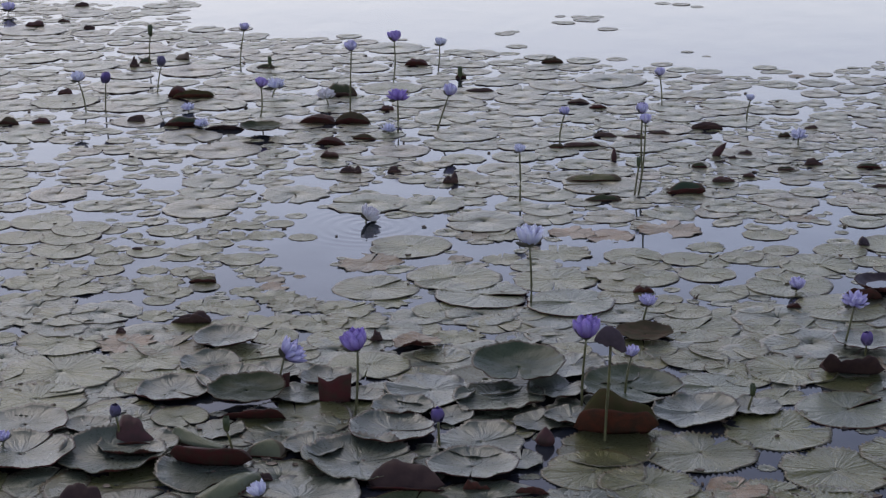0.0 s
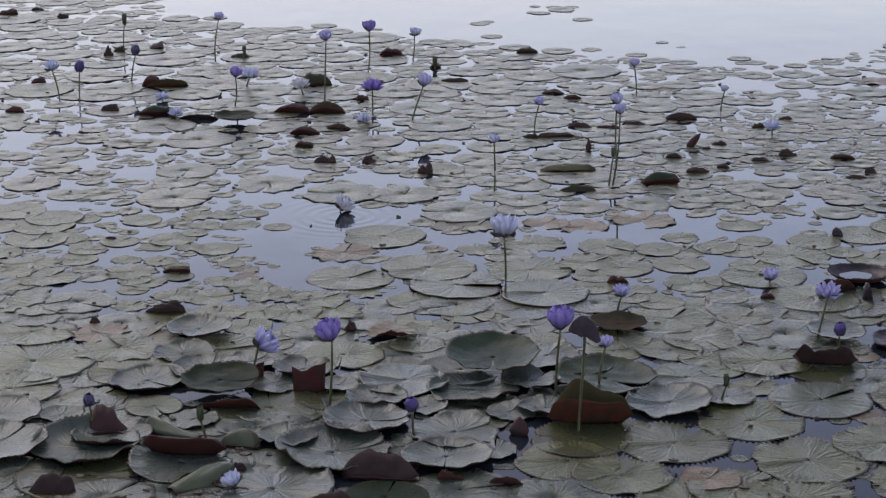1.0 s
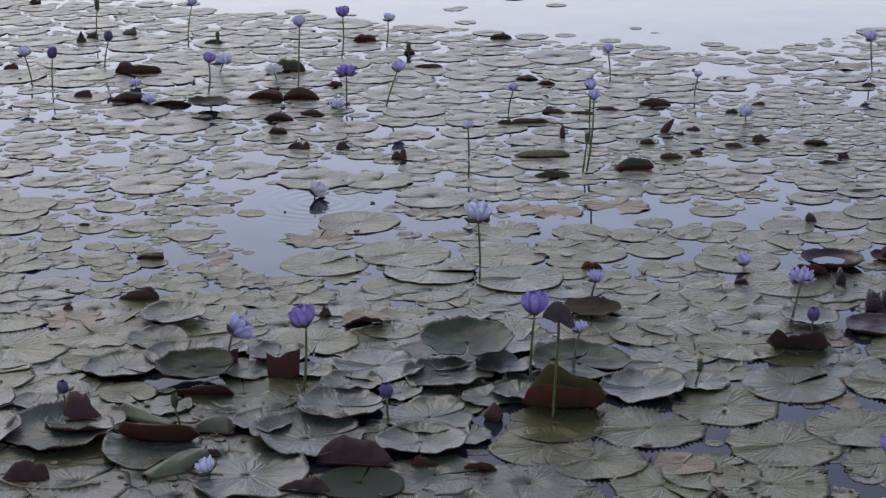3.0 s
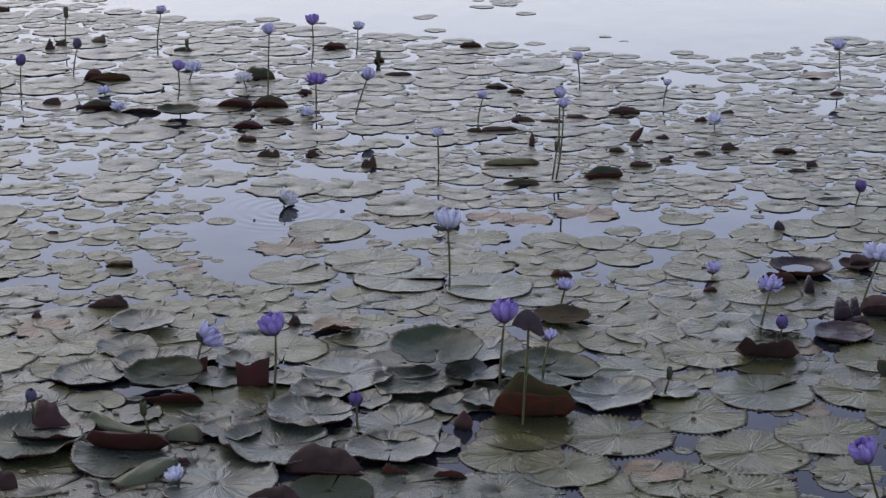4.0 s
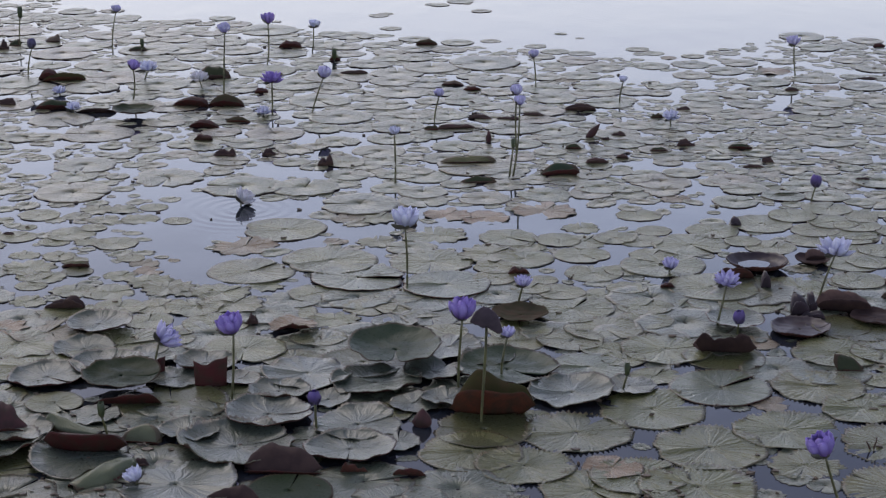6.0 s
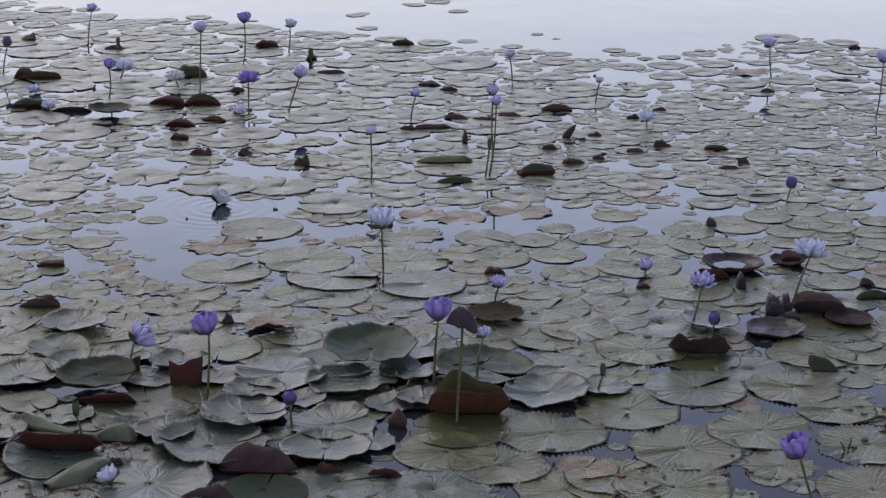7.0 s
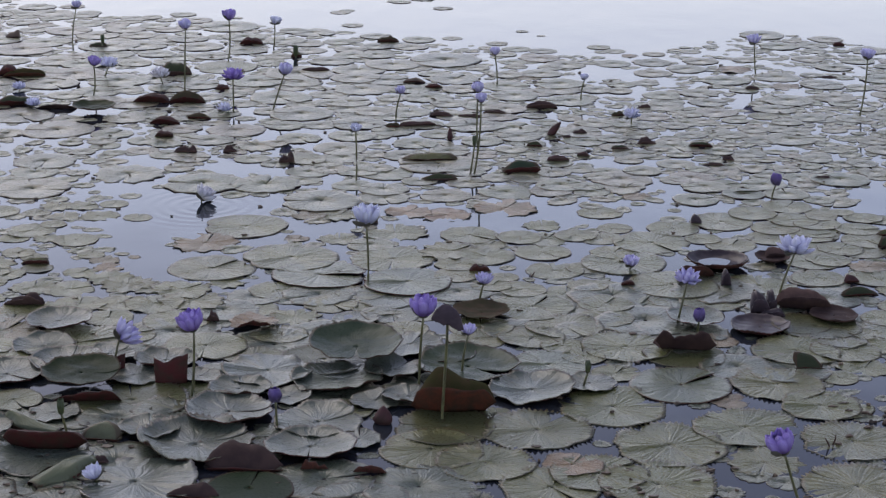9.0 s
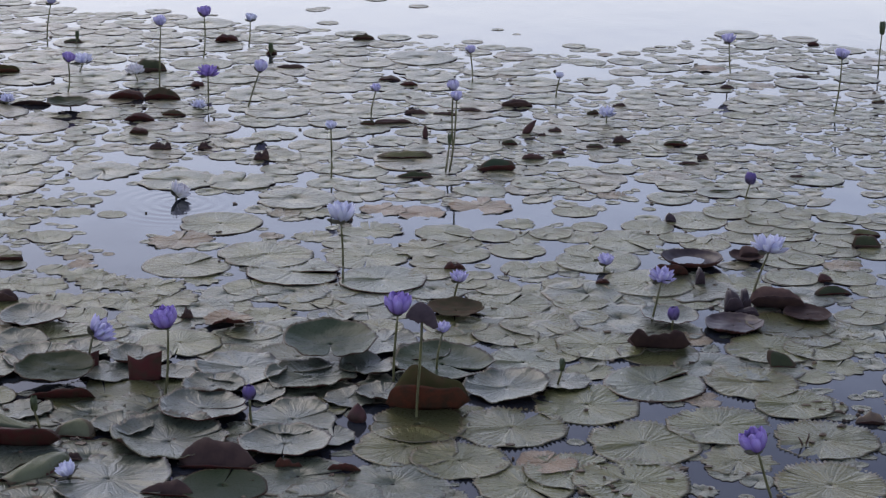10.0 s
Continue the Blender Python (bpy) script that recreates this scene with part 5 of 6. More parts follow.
folded_leaf(-1.44, 7.68, 0.166, 0.037, 0.033, 0.4, 'dark', 0.2)
folded_leaf(1.96, 7.81, 0.163, 0.010, 0.026, -0.3, 'green', 0.05)
folded_leaf(1.02, 7.95, 0.063, 0.019, 0.016, 0, 'maroon', 0.1)
folded_leaf(1.43, 7.95, 0.042, 0.062, 0.058, 0, 'purple', 0.05)
folded_leaf(1.97, 7.99, 0.071, 0.014, 0.027, -0.3, 'maroon', 0.05)
folded_leaf(1.32, 8.08, 0.172, 0.058, 0.028, -0.2, 'maroon', 0.06)
folded_leaf(0.41, 8.15, 0.091, 0.024, 0.023, 0, 'maroon', 0.2)
folded_leaf(-1.49, 8.26, 0.122, 0.020, 0.021, 0.5, 'grey', 0.1)
folded_leaf(1.71, 8.33, 0.103, 0.034, 0.045, 0, 'skirt', 0.06)
folded_leaf(2.27, 8.51, 0.136, 0.015, 0.046, -0.2, 'greydark', 0.08)
folded_leaf(2.31, 8.70, 0.139, 0.010, 0.021, 0.2, 'grey', 0.08)
folded_leaf(-1.88, 8.77, 0.057, 0.005, 0.009, 0, 'dark', 0.05)
folded_leaf(-0.06, 8.91, 0.070, 0.010, 0.026, 0.3, 'dark', 0.2)
folded_leaf(1.45, 8.91, 0.052, 0.015, 0.034, -0.3, 'purple', 0.1)
folded_leaf(1.78, 9.46, 0.147, 0.005, 0.009, 0, 'green', 0.03)
folded_leaf(0.28, 9.70, 0.184, 0.009, 0.022, 0, 'greydark', 0.1)
folded_leaf(2.22, 9.75, 0.092, 0.005, 0.011, -0.2, 'dark', 0.1)
folded_leaf(0.70, 9.86, 0.211, 0.031, 0.048, 0, 'hump', 0.02, (0.3, 0.6, 0.75, 0.85, 1, 1, 0.8), (0.15, 0.5, 0.9, 1, 1, 0.9, 0.6))
folded_leaf(1.71, 10.02, 0.112, 0.007, 0.009, 0.2, 'dark', 0.2)
folded_leaf(-0.50, 10.06, 0.084, 0.029, 0.041, 0.4, 'dark', 0.2)
folded_leaf(0.91, 10.11, 0.127, 0.022, 0.023, -0.1, 'brown', 0.1)
folded_leaf(0.24, 10.12, 0.297, 0.011, 0.029, 0.2, 'grey', 0.12)
folded_leaf(1.80, 10.13, 0.063, 0.011, 0.022, -0.3, 'dark', 0.2)
folded_leaf(1.05, 10.22, 0.068, 0.017, 0.017, 0, 'brown', 0.1)
folded_leaf(-1.04, 10.27, 0.121, 0.014, 0.029, 0.5, 'dark', 0.22)
folded_leaf(-0.81, 10.29, 0.075, 0.014, 0.027, -0.2, 'dark', 0.2)
folded_leaf(1.26, 10.37, 0.094, 0.013, 0.017, 0, 'greydark', 0.1)
folded_leaf(0.81, 10.43, 0.086, 0.011, 0.022, 0, 'green', 0.06)
folded_leaf(1.70, 10.43, 0.131, 0.017, 0.021, 0, 'green', 0.06)
folded_leaf(1.42, 10.49, 0.103, 0.015, 0.028, -0.5, 'dark', 0.2)
folded_leaf(-1.19, 10.63, 0.108, 0.027, 0.028, 0.1, 'maroon', 0.1)
folded_leaf(1.00, 10.64, 0.045, 0.008, 0.014, 0.3, 'dark', 0.2)
folded_leaf(1.08, 10.74, 0.083, 0.009, 0.016, 0.3, 'dark', 0.2)
folded_leaf(0.05, 10.88, 0.086, 0.011, 0.022, 0.2, 'olive', 0.08)
folded_leaf(0.19, 10.91, 0.220, 0.018, 0.019, -0.3, 'brown', 0.12)
folded_leaf(-1.22, 10.95, 0.171, 0.027, 0.031, 0, 'red', 0.06)
folded_leaf(-1.04, 11.08, 0.141, 0.015, 0.024, -0.2, 'olive', 0.08)
folded_leaf(0.49, 11.15, 0.136, 0.008, 0.012, 0.2, 'dark', 0.2)
folded_leaf(0.33, 11.16, 0.143, 0.010, 0.020, -0.3, 'dark', 0.1)
folded_leaf(1.34, 11.19, 0.077, 0.010, 0.019, 0.3, 'olive', 0.15)
folded_leaf(0.64, 11.25, 0.144, 0.008, 0.012, 0.2, 'dark', 0.15)
folded_leaf(-1.88, 11.34, 0.232, 0.024, 0.009, 0.2, 'skirt', 0.1)
folded_leaf(0.92, 11.39, 0.190, 0.026, 0.031, -0.1, 'dark', 0.08)
folded_leaf(1.52, 11.40, 0.085, 0.008, 0.014, 0, 'dark', 0.2)
folded_leaf(-2.13, 11.42, 0.230, 0.030, 0.044, 0, 'green', 0.05)
folded_leaf(-3.18, 11.45, 0.129, 0.020, 0.034, -0.2, 'olive', 0.1)
folded_leaf(-3.00, 11.49, 0.117, 0.014, 0.026, 0, 'maroon', 0.1)
folded_leaf(-1.15, 11.50, 0.213, 0.035, 0.054, 0.1, 'olivered', 0.05)
folded_leaf(-1.36, 11.50, 0.219, 0.041, 0.043, 0.3, 'red', 0.06)
folded_leaf(-2.44, 11.54, 0.116, 0.010, 0.034, 0.1, 'dark', 0.08)
folded_leaf(3.09, 11.57, 0.086, 0.009, 0.012, 0, 'grey', 0.3)
folded_leaf(-0.97, 11.88, 0.082, 0.017, 0.027, 0, 'maroon', 0.15)
folded_leaf(2.24, 11.93, 0.075, 0.011, 0.017, 0, 'dark', 0.2)
folded_leaf(2.25, 11.95, 0.089, 0.009, 0.015, 0, 'dark', 0.2)
folded_leaf(0.30, 11.96, 0.114, 0.017, 0.019, 0.2, 'maroon', 0.1)
folded_leaf(0.19, 12.10, 0.141, 0.013, 0.022, -0.2, 'tan', 0.1)
folded_leaf(-2.22, 12.24, 0.265, 0.030, 0.041, 0.2, 'boat', 0.08)
folded_leaf(-2.32, 12.29, 0.132, 0.047, 0.056, -0.2, 'maroon', 0.05)
folded_leaf(-1.30, 12.31, 0.214, 0.025, 0.065, 0, 'greydark', 0.08)
folded_leaf(2.80, 12.31, 0.108, 0.004, 0.008, 0, 'dark', 0.1)
folded_leaf(-3.06, 12.36, 0.099, 0.011, 0.028, 0, 'maroon', 0.1)
folded_leaf(-0.43, 12.47, 0.184, 0.011, 0.017, 0.2, 'dark', 0.1)
folded_leaf(-0.57, 12.92, 0.075, 0.022, 0.033, 0, 'grey', 0.05)
folded_leaf(-1.90, 13.24, 0.139, 0.011, 0.024, 0, 'greydark', 0.1)
folded_leaf(-2.80, 13.28, 0.070, 0.019, 0.048, -0.4, 'dark', 0.25)
folded_leaf(-0.89, 13.36, 0.155, 0.032, 0.039, -0.1, 'red', 0.1)
folded_leaf(3.10, 13.41, 0.082, 0.014, 0.018, 0, 'maroon', 0.1)
folded_leaf(-2.76, 13.42, 0.077, 0.009, 0.036, 0.5, 'greydark', 0.15)
folded_leaf(0.03, 13.46, 0.155, 0.023, 0.030, -0.1, 'olive', 0.1)
folded_leaf(-2.52, 13.55, 0.103, 0.014, 0.043, 0.5, 'tan', 0.08)
folded_leaf(-3.46, 14.85, 0.086, 0.013, 0.022, -0.3, 'dark', 0.2)
folded_leaf(-3.90, 14.93, 0.154, 0.020, 0.041, 0.2, 'maroon', 0.1)
folded_leaf(-3.73, 15.17, 0.097, 0.010, 0.016, 0, 'dark', 0.2)
folded_leaf(-3.76, 15.92, 0.118, 0.016, 0.030, 0.2, 'dark', 0.1)


def lily_tongue(spine, label):
    """A leaf rolled downward into a long hump. spine: places along it with half width and height of the hump there."""
    curl_count[0] += 1
    rng = np.random.default_rng(3000 + curl_count[0])
    ph = rng.uniform(0, 6.28, 4)
    rows, cols = 19, 13
    at = np.linspace(0, len(spine) - 1, rows)
    cx, cy, half, up = (np.convolve(np.pad(np.interp(at, np.arange(len(spine)), [p[k] for p in spine]), 1, mode="edge"), (0.25, 0.5, 0.25), "valid") for k in range(4))
    dx, dy = np.gradient(cx), np.gradient(cy)
    reach = np.hypot(dx, dy)
    nx, ny = -dy / reach, dx / reach
    pts, uvs = [], []
    for i in range(rows):
        for j in range(cols):
            a = math.pi * j / (cols - 1)
            w = half[i] * (math.cos(a) + 0.10 * math.sin(3 * a + ph[0] + 0.5 * i)) * (1 + 0.10 * math.sin(0.8 * i + ph[1]))
            h = up[i] * (math.sin(a) ** 0.8 + 0.06 * math.sin(5 * a + ph[2] + 0.4 * i)) + 0.002
            pts.append((cx[i] + nx[i] * w, cy[i] + ny[i] * w, h if 0 < j < cols - 1 else 0.0015))
            uvs.append((2 * i / (rows - 1) - 1, 0.4 * math.cos(a)))
    faces, slots = sheet_faces(rows, cols)
    pts = np.array(pts)
    ob = new("rolled_leaf", mesh_from("rolled_leaf", np.concatenate([pts, pts - (0, 0, 0.0018)]), faces.tolist(), uvs * 2, slots, (PALE_BACK, PAD_UNDER)))
    tagged(ob, label, "leaf", "folded lily leaves")


lily_tongue([(-1.105, 5.845, 0.022, 0.012), (-1.05, 5.90, 0.040, 0.034), (-1.00, 5.96, 0.044, 0.042), (-0.955, 6.02, 0.036, 0.036), (-0.935, 6.06, 0.016, 0.014)], "pale olive lily leaf rolled under into a long tongue")
lily_tongue([(-1.295, 6.40, 0.012, 0.014), (-1.262, 6.395, 0.030, 0.052), (-1.22, 6.36, 0.034, 0.042), (-1.16, 6.32, 0.034, 0.026), (-1.08, 6.30, 0.020, 0.010)], "pale olive lily leaf bent into a swan-neck hump")


def puddle(x, y, z, width):
    """Rain that lies in a cupped leaf."""
    bm = bmesh.new()
    for v in bmesh.ops.create_circle(bm, cap_ends=True, segments=28, radius=0.5 * width)["verts"]:
        a = math.atan2(v.co.y, v.co.x)
        v.co *= 1 + 0.07 * math.sin(2 * a + 1) + 0.05 * math.sin(5 * a)
    top = bmesh.ops.extrude_face_region(bm, geom=bm.faces[:])["geom"]
    bmesh.ops.translate(bm, vec=(0, 0, 0.003), verts=[g for g in top if isinstance(g, bmesh.types.BMVert)])
    me = bpy.data.meshes.new("puddle")
    bm.to_mesh(me)
    bm.free()
    me.materials.append(WATER)
    ob = new("puddle", me)
    ob.matrix_basis = pose(x, y, z)
    tagged(ob, "clear rainwater lying in a cupped purple leaf", "water")


puddle(1.42, 8.20, 0.026, 0.13)


def leaf_flap(x, y, width, height, lean):
    """A torn piece of leaf that stands upright out of the water, red side out."""
    rows, cols = 7, 8
    up = []
    for i in range(rows):
        t = i / (rows - 1)
        for j in range(cols):
            q = 2 * j / (cols - 1) - 1
            edge = 0.06 * math.sin(5 * q) * t
            up.append((width * 0.5 * q * (1 + 0.10 * t), 0.18 * width * (q * q) + lean * height * t * t, -0.01 + (height + 0.01) * t * (1 + edge + 0.14 * q - 0.10 * (1 - q * q))))
    up = np.array(up)
    faces, slots = sheet_faces(rows, cols)
    uv = [(j / cols, i / rows) for i in range(rows) for j in range(cols)] * 2
    ob = new("leaf_flap", mesh_from("leaf_flap", np.concatenate([up, up + (0, 0.003, 0)]), faces.tolist(), uv, None, (RED_UNDER,)))
    ob.matrix_basis = pose(x, y, 0.004)
    tagged(ob, "torn red flap of lily leaf standing upright", "leaf")


leaf_flap(-0.76, 6.76, 0.112, 0.098, 0.1)
leaf_flap(-0.97, 6.91, 0.054, 0.052, 0.3)


def drooping_leaf(x, y, height, r):
    """A dark old leaf that hangs over the top of its stalk like a small umbrella."""
    root = tagged(new("drooping_leaf"), "dark purple withered lily leaf drooping over its stalk", "leaf")
    root.matrix_basis = pose(x, y, 0)
    pts = [Vector((0.02 * k / 9 * math.sin(k / 4), 0.0, -0.08 + (height + 0.08) * k / 9)) for k in range(10)]
    part("stem", tube_mesh("stem", pts, [0.0048] * 10, STEM), root)
    rng = np.random.default_rng(77)
    top, low, flat, _ = pad_points(rng, 64, CURL_RADII, 0.015, 0.03, 0.03, 0.0, 0.03, ragged=0.015)
    leaf = bend(np.concatenate([top, low]), 0, "cup", 0.0, -74)
    # limp and creased, hanging lower to one side
    for q in range(len(top)):
        push = np.array(noise.noise_vector(Vector(leaf[q]) * 1.4 + Vector((3.0, 1.0, 0))) * 0.10 + noise.noise_vector(Vector(leaf[q]) * 4.5) * 0.03)
        leaf[q] += push
        leaf[q + len(top)] += push
    leaf[:, 2] -= 0.25 * leaf[:, 0]
    leaf = leaf * (1.15 * r, 0.6 * r, 1.9 * r) + np.array(pts[-1])
    faces, slots = sheet_faces(len(CURL_RADII), 65)
    part("blade", mesh_from("blade", leaf, faces.tolist(), np.concatenate([flat, flat]), slots, (DROOPED, PAD_UNDER)), root)


drooping_leaf(0.20, 6.42, 0.41, 0.062)


def dead_stalk(x, y, height, spread, lean):
    """The black forked rest of a rotted stalk."""
    root = tagged(new("dead_stalk"), "thin black forked rest of a rotted stalk", "stalk")
    root.matrix_basis = pose(x, y, 0)
    for side, tall in ((-1, 0.75), (1, 1.0)):
        pts = [Vector((side * spread * k / 5 + lean * height * (k / 5) ** 2, 0.01 * math.sin(k), -0.02 + (height * tall + 0.02) * k / 5)) for k in range(6)]
        part("prong", tube_mesh("prong", pts, [0.0042 - 0.0004 * k for k in range(6)], SODDEN), root)


dead_stalk(0.62, 8.07, 0.026, 0.009, 0.3)
dead_stalk(1.49, 6.16, 0.049, 0.017, -0.2)

# ---- pads that lie farther off or fill the gaps between, as one mass ----
OPEN_WATER = []
OPEN_WATER.append([(-2.92, 10.76), (-2.77, 11.16), (-2.66, 10.49), (-2.80, 10.43)])
OPEN_WATER.append([(1.18, 12.53), (1.57, 12.57), (1.58, 12.32), (1.25, 12.21)])
OPEN_WATER.append([(-3.19, 12.67), (-3.30, 12.39), (-3.45, 12.39), (-3.41, 12.67)])
OPEN_WATER.append([(2.33, 9.48), (2.57, 9.65), (2.52, 9.43), (2.32, 9.08), (2.12, 8.82), (2.12, 8.96), (2.28, 9.22)])
OPEN_WATER.append([(2.10, 11.72), (2.27, 11.81), (2.16, 11.41), (2.00, 11.44)])
OPEN_WATER.append([(-1.38, 8.88), (-1.29, 9.13), (-1.19, 9.31), (-1.08, 9.44), (-0.50, 9.36), (-0.47, 9.13), (-0.48, 8.98), (-0.83, 8.98), (-0.82, 8.74), (-0.95, 8.69), (-0.94, 8.43), (-0.90, 8.05), (-0.93, 7.95), (-1.06, 8.09), (-1.12, 8.38), (-1.22, 8.56), (-1.27, 8.74)])
OPEN_WATER.append([(-0.65, 8.67), (-0.43, 8.69), (-0.41, 8.56), (-0.60, 8.49)])
OPEN_WATER.append([(-0.58, 8.17), (-0.47, 8.17), (-0.45, 7.89), (-0.53, 7.93), (-0.53, 8.09)])
OPEN_WATER.append([(-1.77, 8.96), (-1.59, 8.99), (-1.57, 8.88), (-1.72, 8.84)])
OPEN_WATER.append([(-1.72, 8.56), (-1.59, 8.56), (-1.58, 8.45), (-1.66, 8.43)])
OPEN_WATER.append([(-1.49, 8.51), (-1.35, 8.43), (-1.33, 8.21), (-1.40, 8.21), (-1.44, 8.38)])
OPEN_WATER.append([(-1.97, 8.56), (-1.82, 8.56), (-1.78, 8.37), (-1.86, 8.37)])
OPEN_WATER.append([(-0.43, 8.93), (-0.12, 8.93), (-0.13, 8.74), (-0.43, 8.69)])
OPEN_WATER.append([(0.18, 9.23), (0.42, 9.18), (0.44, 9.03), (0.71, 9.13), (0.80, 9.25), (0.94, 9.28), (0.91, 9.08), (1.09, 8.95), (1.20, 9.23), (1.37, 9.28), (1.37, 9.08), (1.44, 9.03), (1.24, 8.93), (1.15, 8.84), (0.95, 8.88), (0.87, 8.85), (0.80, 8.98), (0.67, 8.95), (0.53, 8.84), (0.30, 8.88), (0.23, 8.95), (0.12, 8.93), (0.04, 8.93)])
OPEN_WATER.append([(0.17, 8.69), (0.27, 8.84), (0.25, 8.56), (0.17, 8.51)])
OPEN_WATER.append([(0.53, 8.25), (0.58, 8.37), (0.64, 8.30), (0.59, 8.17), (0.54, 8.13)])
OPEN_WATER.append([(0.81, 8.45), (0.88, 8.45), (0.83, 8.30), (0.80, 8.34)])
OPEN_WATER.append([(1.20, 8.37), (1.35, 8.40), (1.33, 8.30), (1.24, 8.17)])
OPEN_WATER.append([(1.49, 9.19), (1.69, 9.26), (1.64, 9.13), (1.50, 9.08)])
OPEN_WATER.append([(-2.54, 11.24), (-2.44, 11.31), (-2.34, 11.21), (-2.37, 11.06), (-2.48, 10.95)])
OPEN_WATER.append([(-1.33, 10.13), (-1.27, 10.36), (-1.14, 10.28), (-1.08, 9.95), (-1.32, 10.01)])
OPEN_WATER.append([(-1.12, 10.01), (-0.77, 10.06), (-0.51, 10.01), (-0.52, 9.78), (-0.64, 9.83), (-0.87, 9.87)])
OPEN_WATER.append([(-0.44, 10.49), (-0.32, 10.58), (-0.29, 10.71), (-0.28, 10.32), (-0.40, 10.19)])
OPEN_WATER.append([(-0.67, 10.89), (-0.58, 10.85), (-0.56, 10.49), (-0.69, 10.58)])
OPEN_WATER.append([(-0.81, 11.28), (-0.68, 11.28), (-0.65, 10.99), (-0.81, 10.99)])
OPEN_WATER.append([(0.48, 9.95), (0.58, 9.95), (0.52, 9.66), (0.48, 9.61)])
OPEN_WATER.append([(0.79, 11.06), (0.98, 11.33), (1.05, 11.14), (1.15, 11.21), (1.22, 11.14), (0.97, 10.99), (0.83, 10.85)])
OPEN_WATER.append([(1.00, 10.13), (1.24, 10.25), (1.49, 10.13), (1.38, 9.99), (1.20, 9.89), (1.06, 10.01)])
OPEN_WATER.append([(1.11, 9.64), (1.40, 9.72), (1.58, 9.61), (1.53, 9.44), (1.40, 9.50), (1.16, 9.58)])
OPEN_WATER.append([(2.07, 11.67), (2.26, 12.00), (2.17, 11.51), (2.08, 11.36), (1.99, 11.28)])
OPEN_WATER.append([(2.06, 10.54), (2.25, 10.58), (2.24, 10.38), (2.05, 10.32)])
OPEN_WATER.append([(-2.15, 10.23), (-1.94, 10.17), (-1.85, 9.80), (-2.07, 9.84), (-2.12, 10.03)])
OPEN_WATER.append([(-1.44, 9.75), (-1.28, 9.66), (-1.08, 9.53), (-1.08, 9.42), (-1.33, 9.42), (-1.40, 9.55)])
OPEN_WATER.append([(0.01, 6.43), (0.13, 6.39), (0.12, 6.31), (0.03, 6.31)])
OPEN_WATER.append([(0.45, 6.55), (0.63, 6.58), (0.60, 6.45), (0.65, 6.37), (0.62, 6.31), (0.59, 6.42), (0.54, 6.46), (0.44, 6.45)])
OPEN_WATER.append([(0.36, 6.26), (0.42, 6.21), (0.50, 6.16), (0.55, 6.09), (0.50, 6.02), (0.46, 6.14), (0.39, 6.19)])
OPEN_WATER.append([(1.01, 6.61), (1.08, 6.55), (1.12, 6.47), (1.05, 6.39), (1.00, 6.41), (0.84, 6.37), (0.81, 6.26), (0.77, 6.16), (0.75, 6.26), (0.88, 6.39)])
OPEN_WATER.append([(1.25, 6.69), (1.37, 6.63), (1.36, 6.47), (1.28, 6.50), (1.25, 6.53)])
OPEN_WATER.append([(1.12, 5.97), (1.15, 5.92), (1.16, 5.81), (1.26, 5.79), (1.35, 5.88), (1.36, 6.02), (1.30, 5.79), (1.09, 5.78)])
OPEN_WATER.append([(0.83, 5.97), (0.86, 5.95), (0.83, 5.83), (0.79, 5.92)])
OPEN_WATER.append([(-0.98, 6.21), (-0.91, 6.24), (-0.82, 6.19), (-0.82, 6.07), (-0.89, 6.04), (-0.96, 6.14)])
OPEN_WATER.append([(-0.07, 6.47), (-0.03, 6.45), (-0.04, 6.36), (-0.08, 6.39)])
OPEN_WATER.append([(-1.62, 6.90), (-1.58, 6.93), (-1.54, 6.81), (-1.58, 6.75)])
OPEN_WATER.append([(-1.93, 8.00), (-1.81, 8.21), (-1.72, 8.05), (-1.53, 7.89), (-1.54, 7.82), (-1.61, 7.69), (-1.60, 7.57), (-1.74, 7.55), (-1.84, 7.68), (-1.74, 7.77), (-1.78, 7.97)])
OPEN_WATER.append([(-2.10, 7.84), (-1.95, 7.88), (-1.91, 7.83), (-2.06, 7.76)])
OPEN_WATER.append([(-1.67, 6.83), (-1.59, 6.89), (-1.54, 6.80), (-1.58, 6.74), (-1.65, 6.75)])
OPEN_WATER.append([(1.76, 6.70), (1.97, 7.00), (1.91, 6.76), (1.79, 6.70), (1.71, 6.42), (1.80, 6.31), (1.71, 5.97), (1.73, 6.11), (1.75, 6.26), (1.68, 6.39)])
OPEN_WATER.append([(1.34, 6.11), (1.38, 6.09), (1.49, 6.01), (1.37, 5.97), (1.31, 5.99)])
OPEN_WATER.append([(1.11, 5.87), (1.25, 5.83), (1.35, 5.87), (1.36, 5.76), (1.09, 5.74)])
OPEN_WATER.append([(1.65, 6.78), (1.77, 6.83), (1.89, 6.92), (1.97, 6.99), (1.91, 6.73), (1.79, 6.70), (1.72, 6.45), (1.78, 6.29), (1.66, 6.29), (1.71, 6.52), (1.69, 6.66)])
SHORELINE = [(-5.17, 17.58), (-3.20, 17.57), (-3.23, 15.68), (-2.70, 15.00), (-2.43, 14.93), (-2.06, 14.43), (-1.36, 14.48), (-1.01, 14.20), (-0.72, 13.97), (-0.28, 13.89), (0.11, 13.46), (0.61, 13.38), (0.87, 13.26), (1.16, 13.14), (1.64, 12.87), (1.78, 13.11), (1.99, 13.31), (2.05, 13.36), (2.46, 13.76), (2.83, 13.82), (3.19, 13.67), (3.33, 13.38), (3.71, 13.35)]


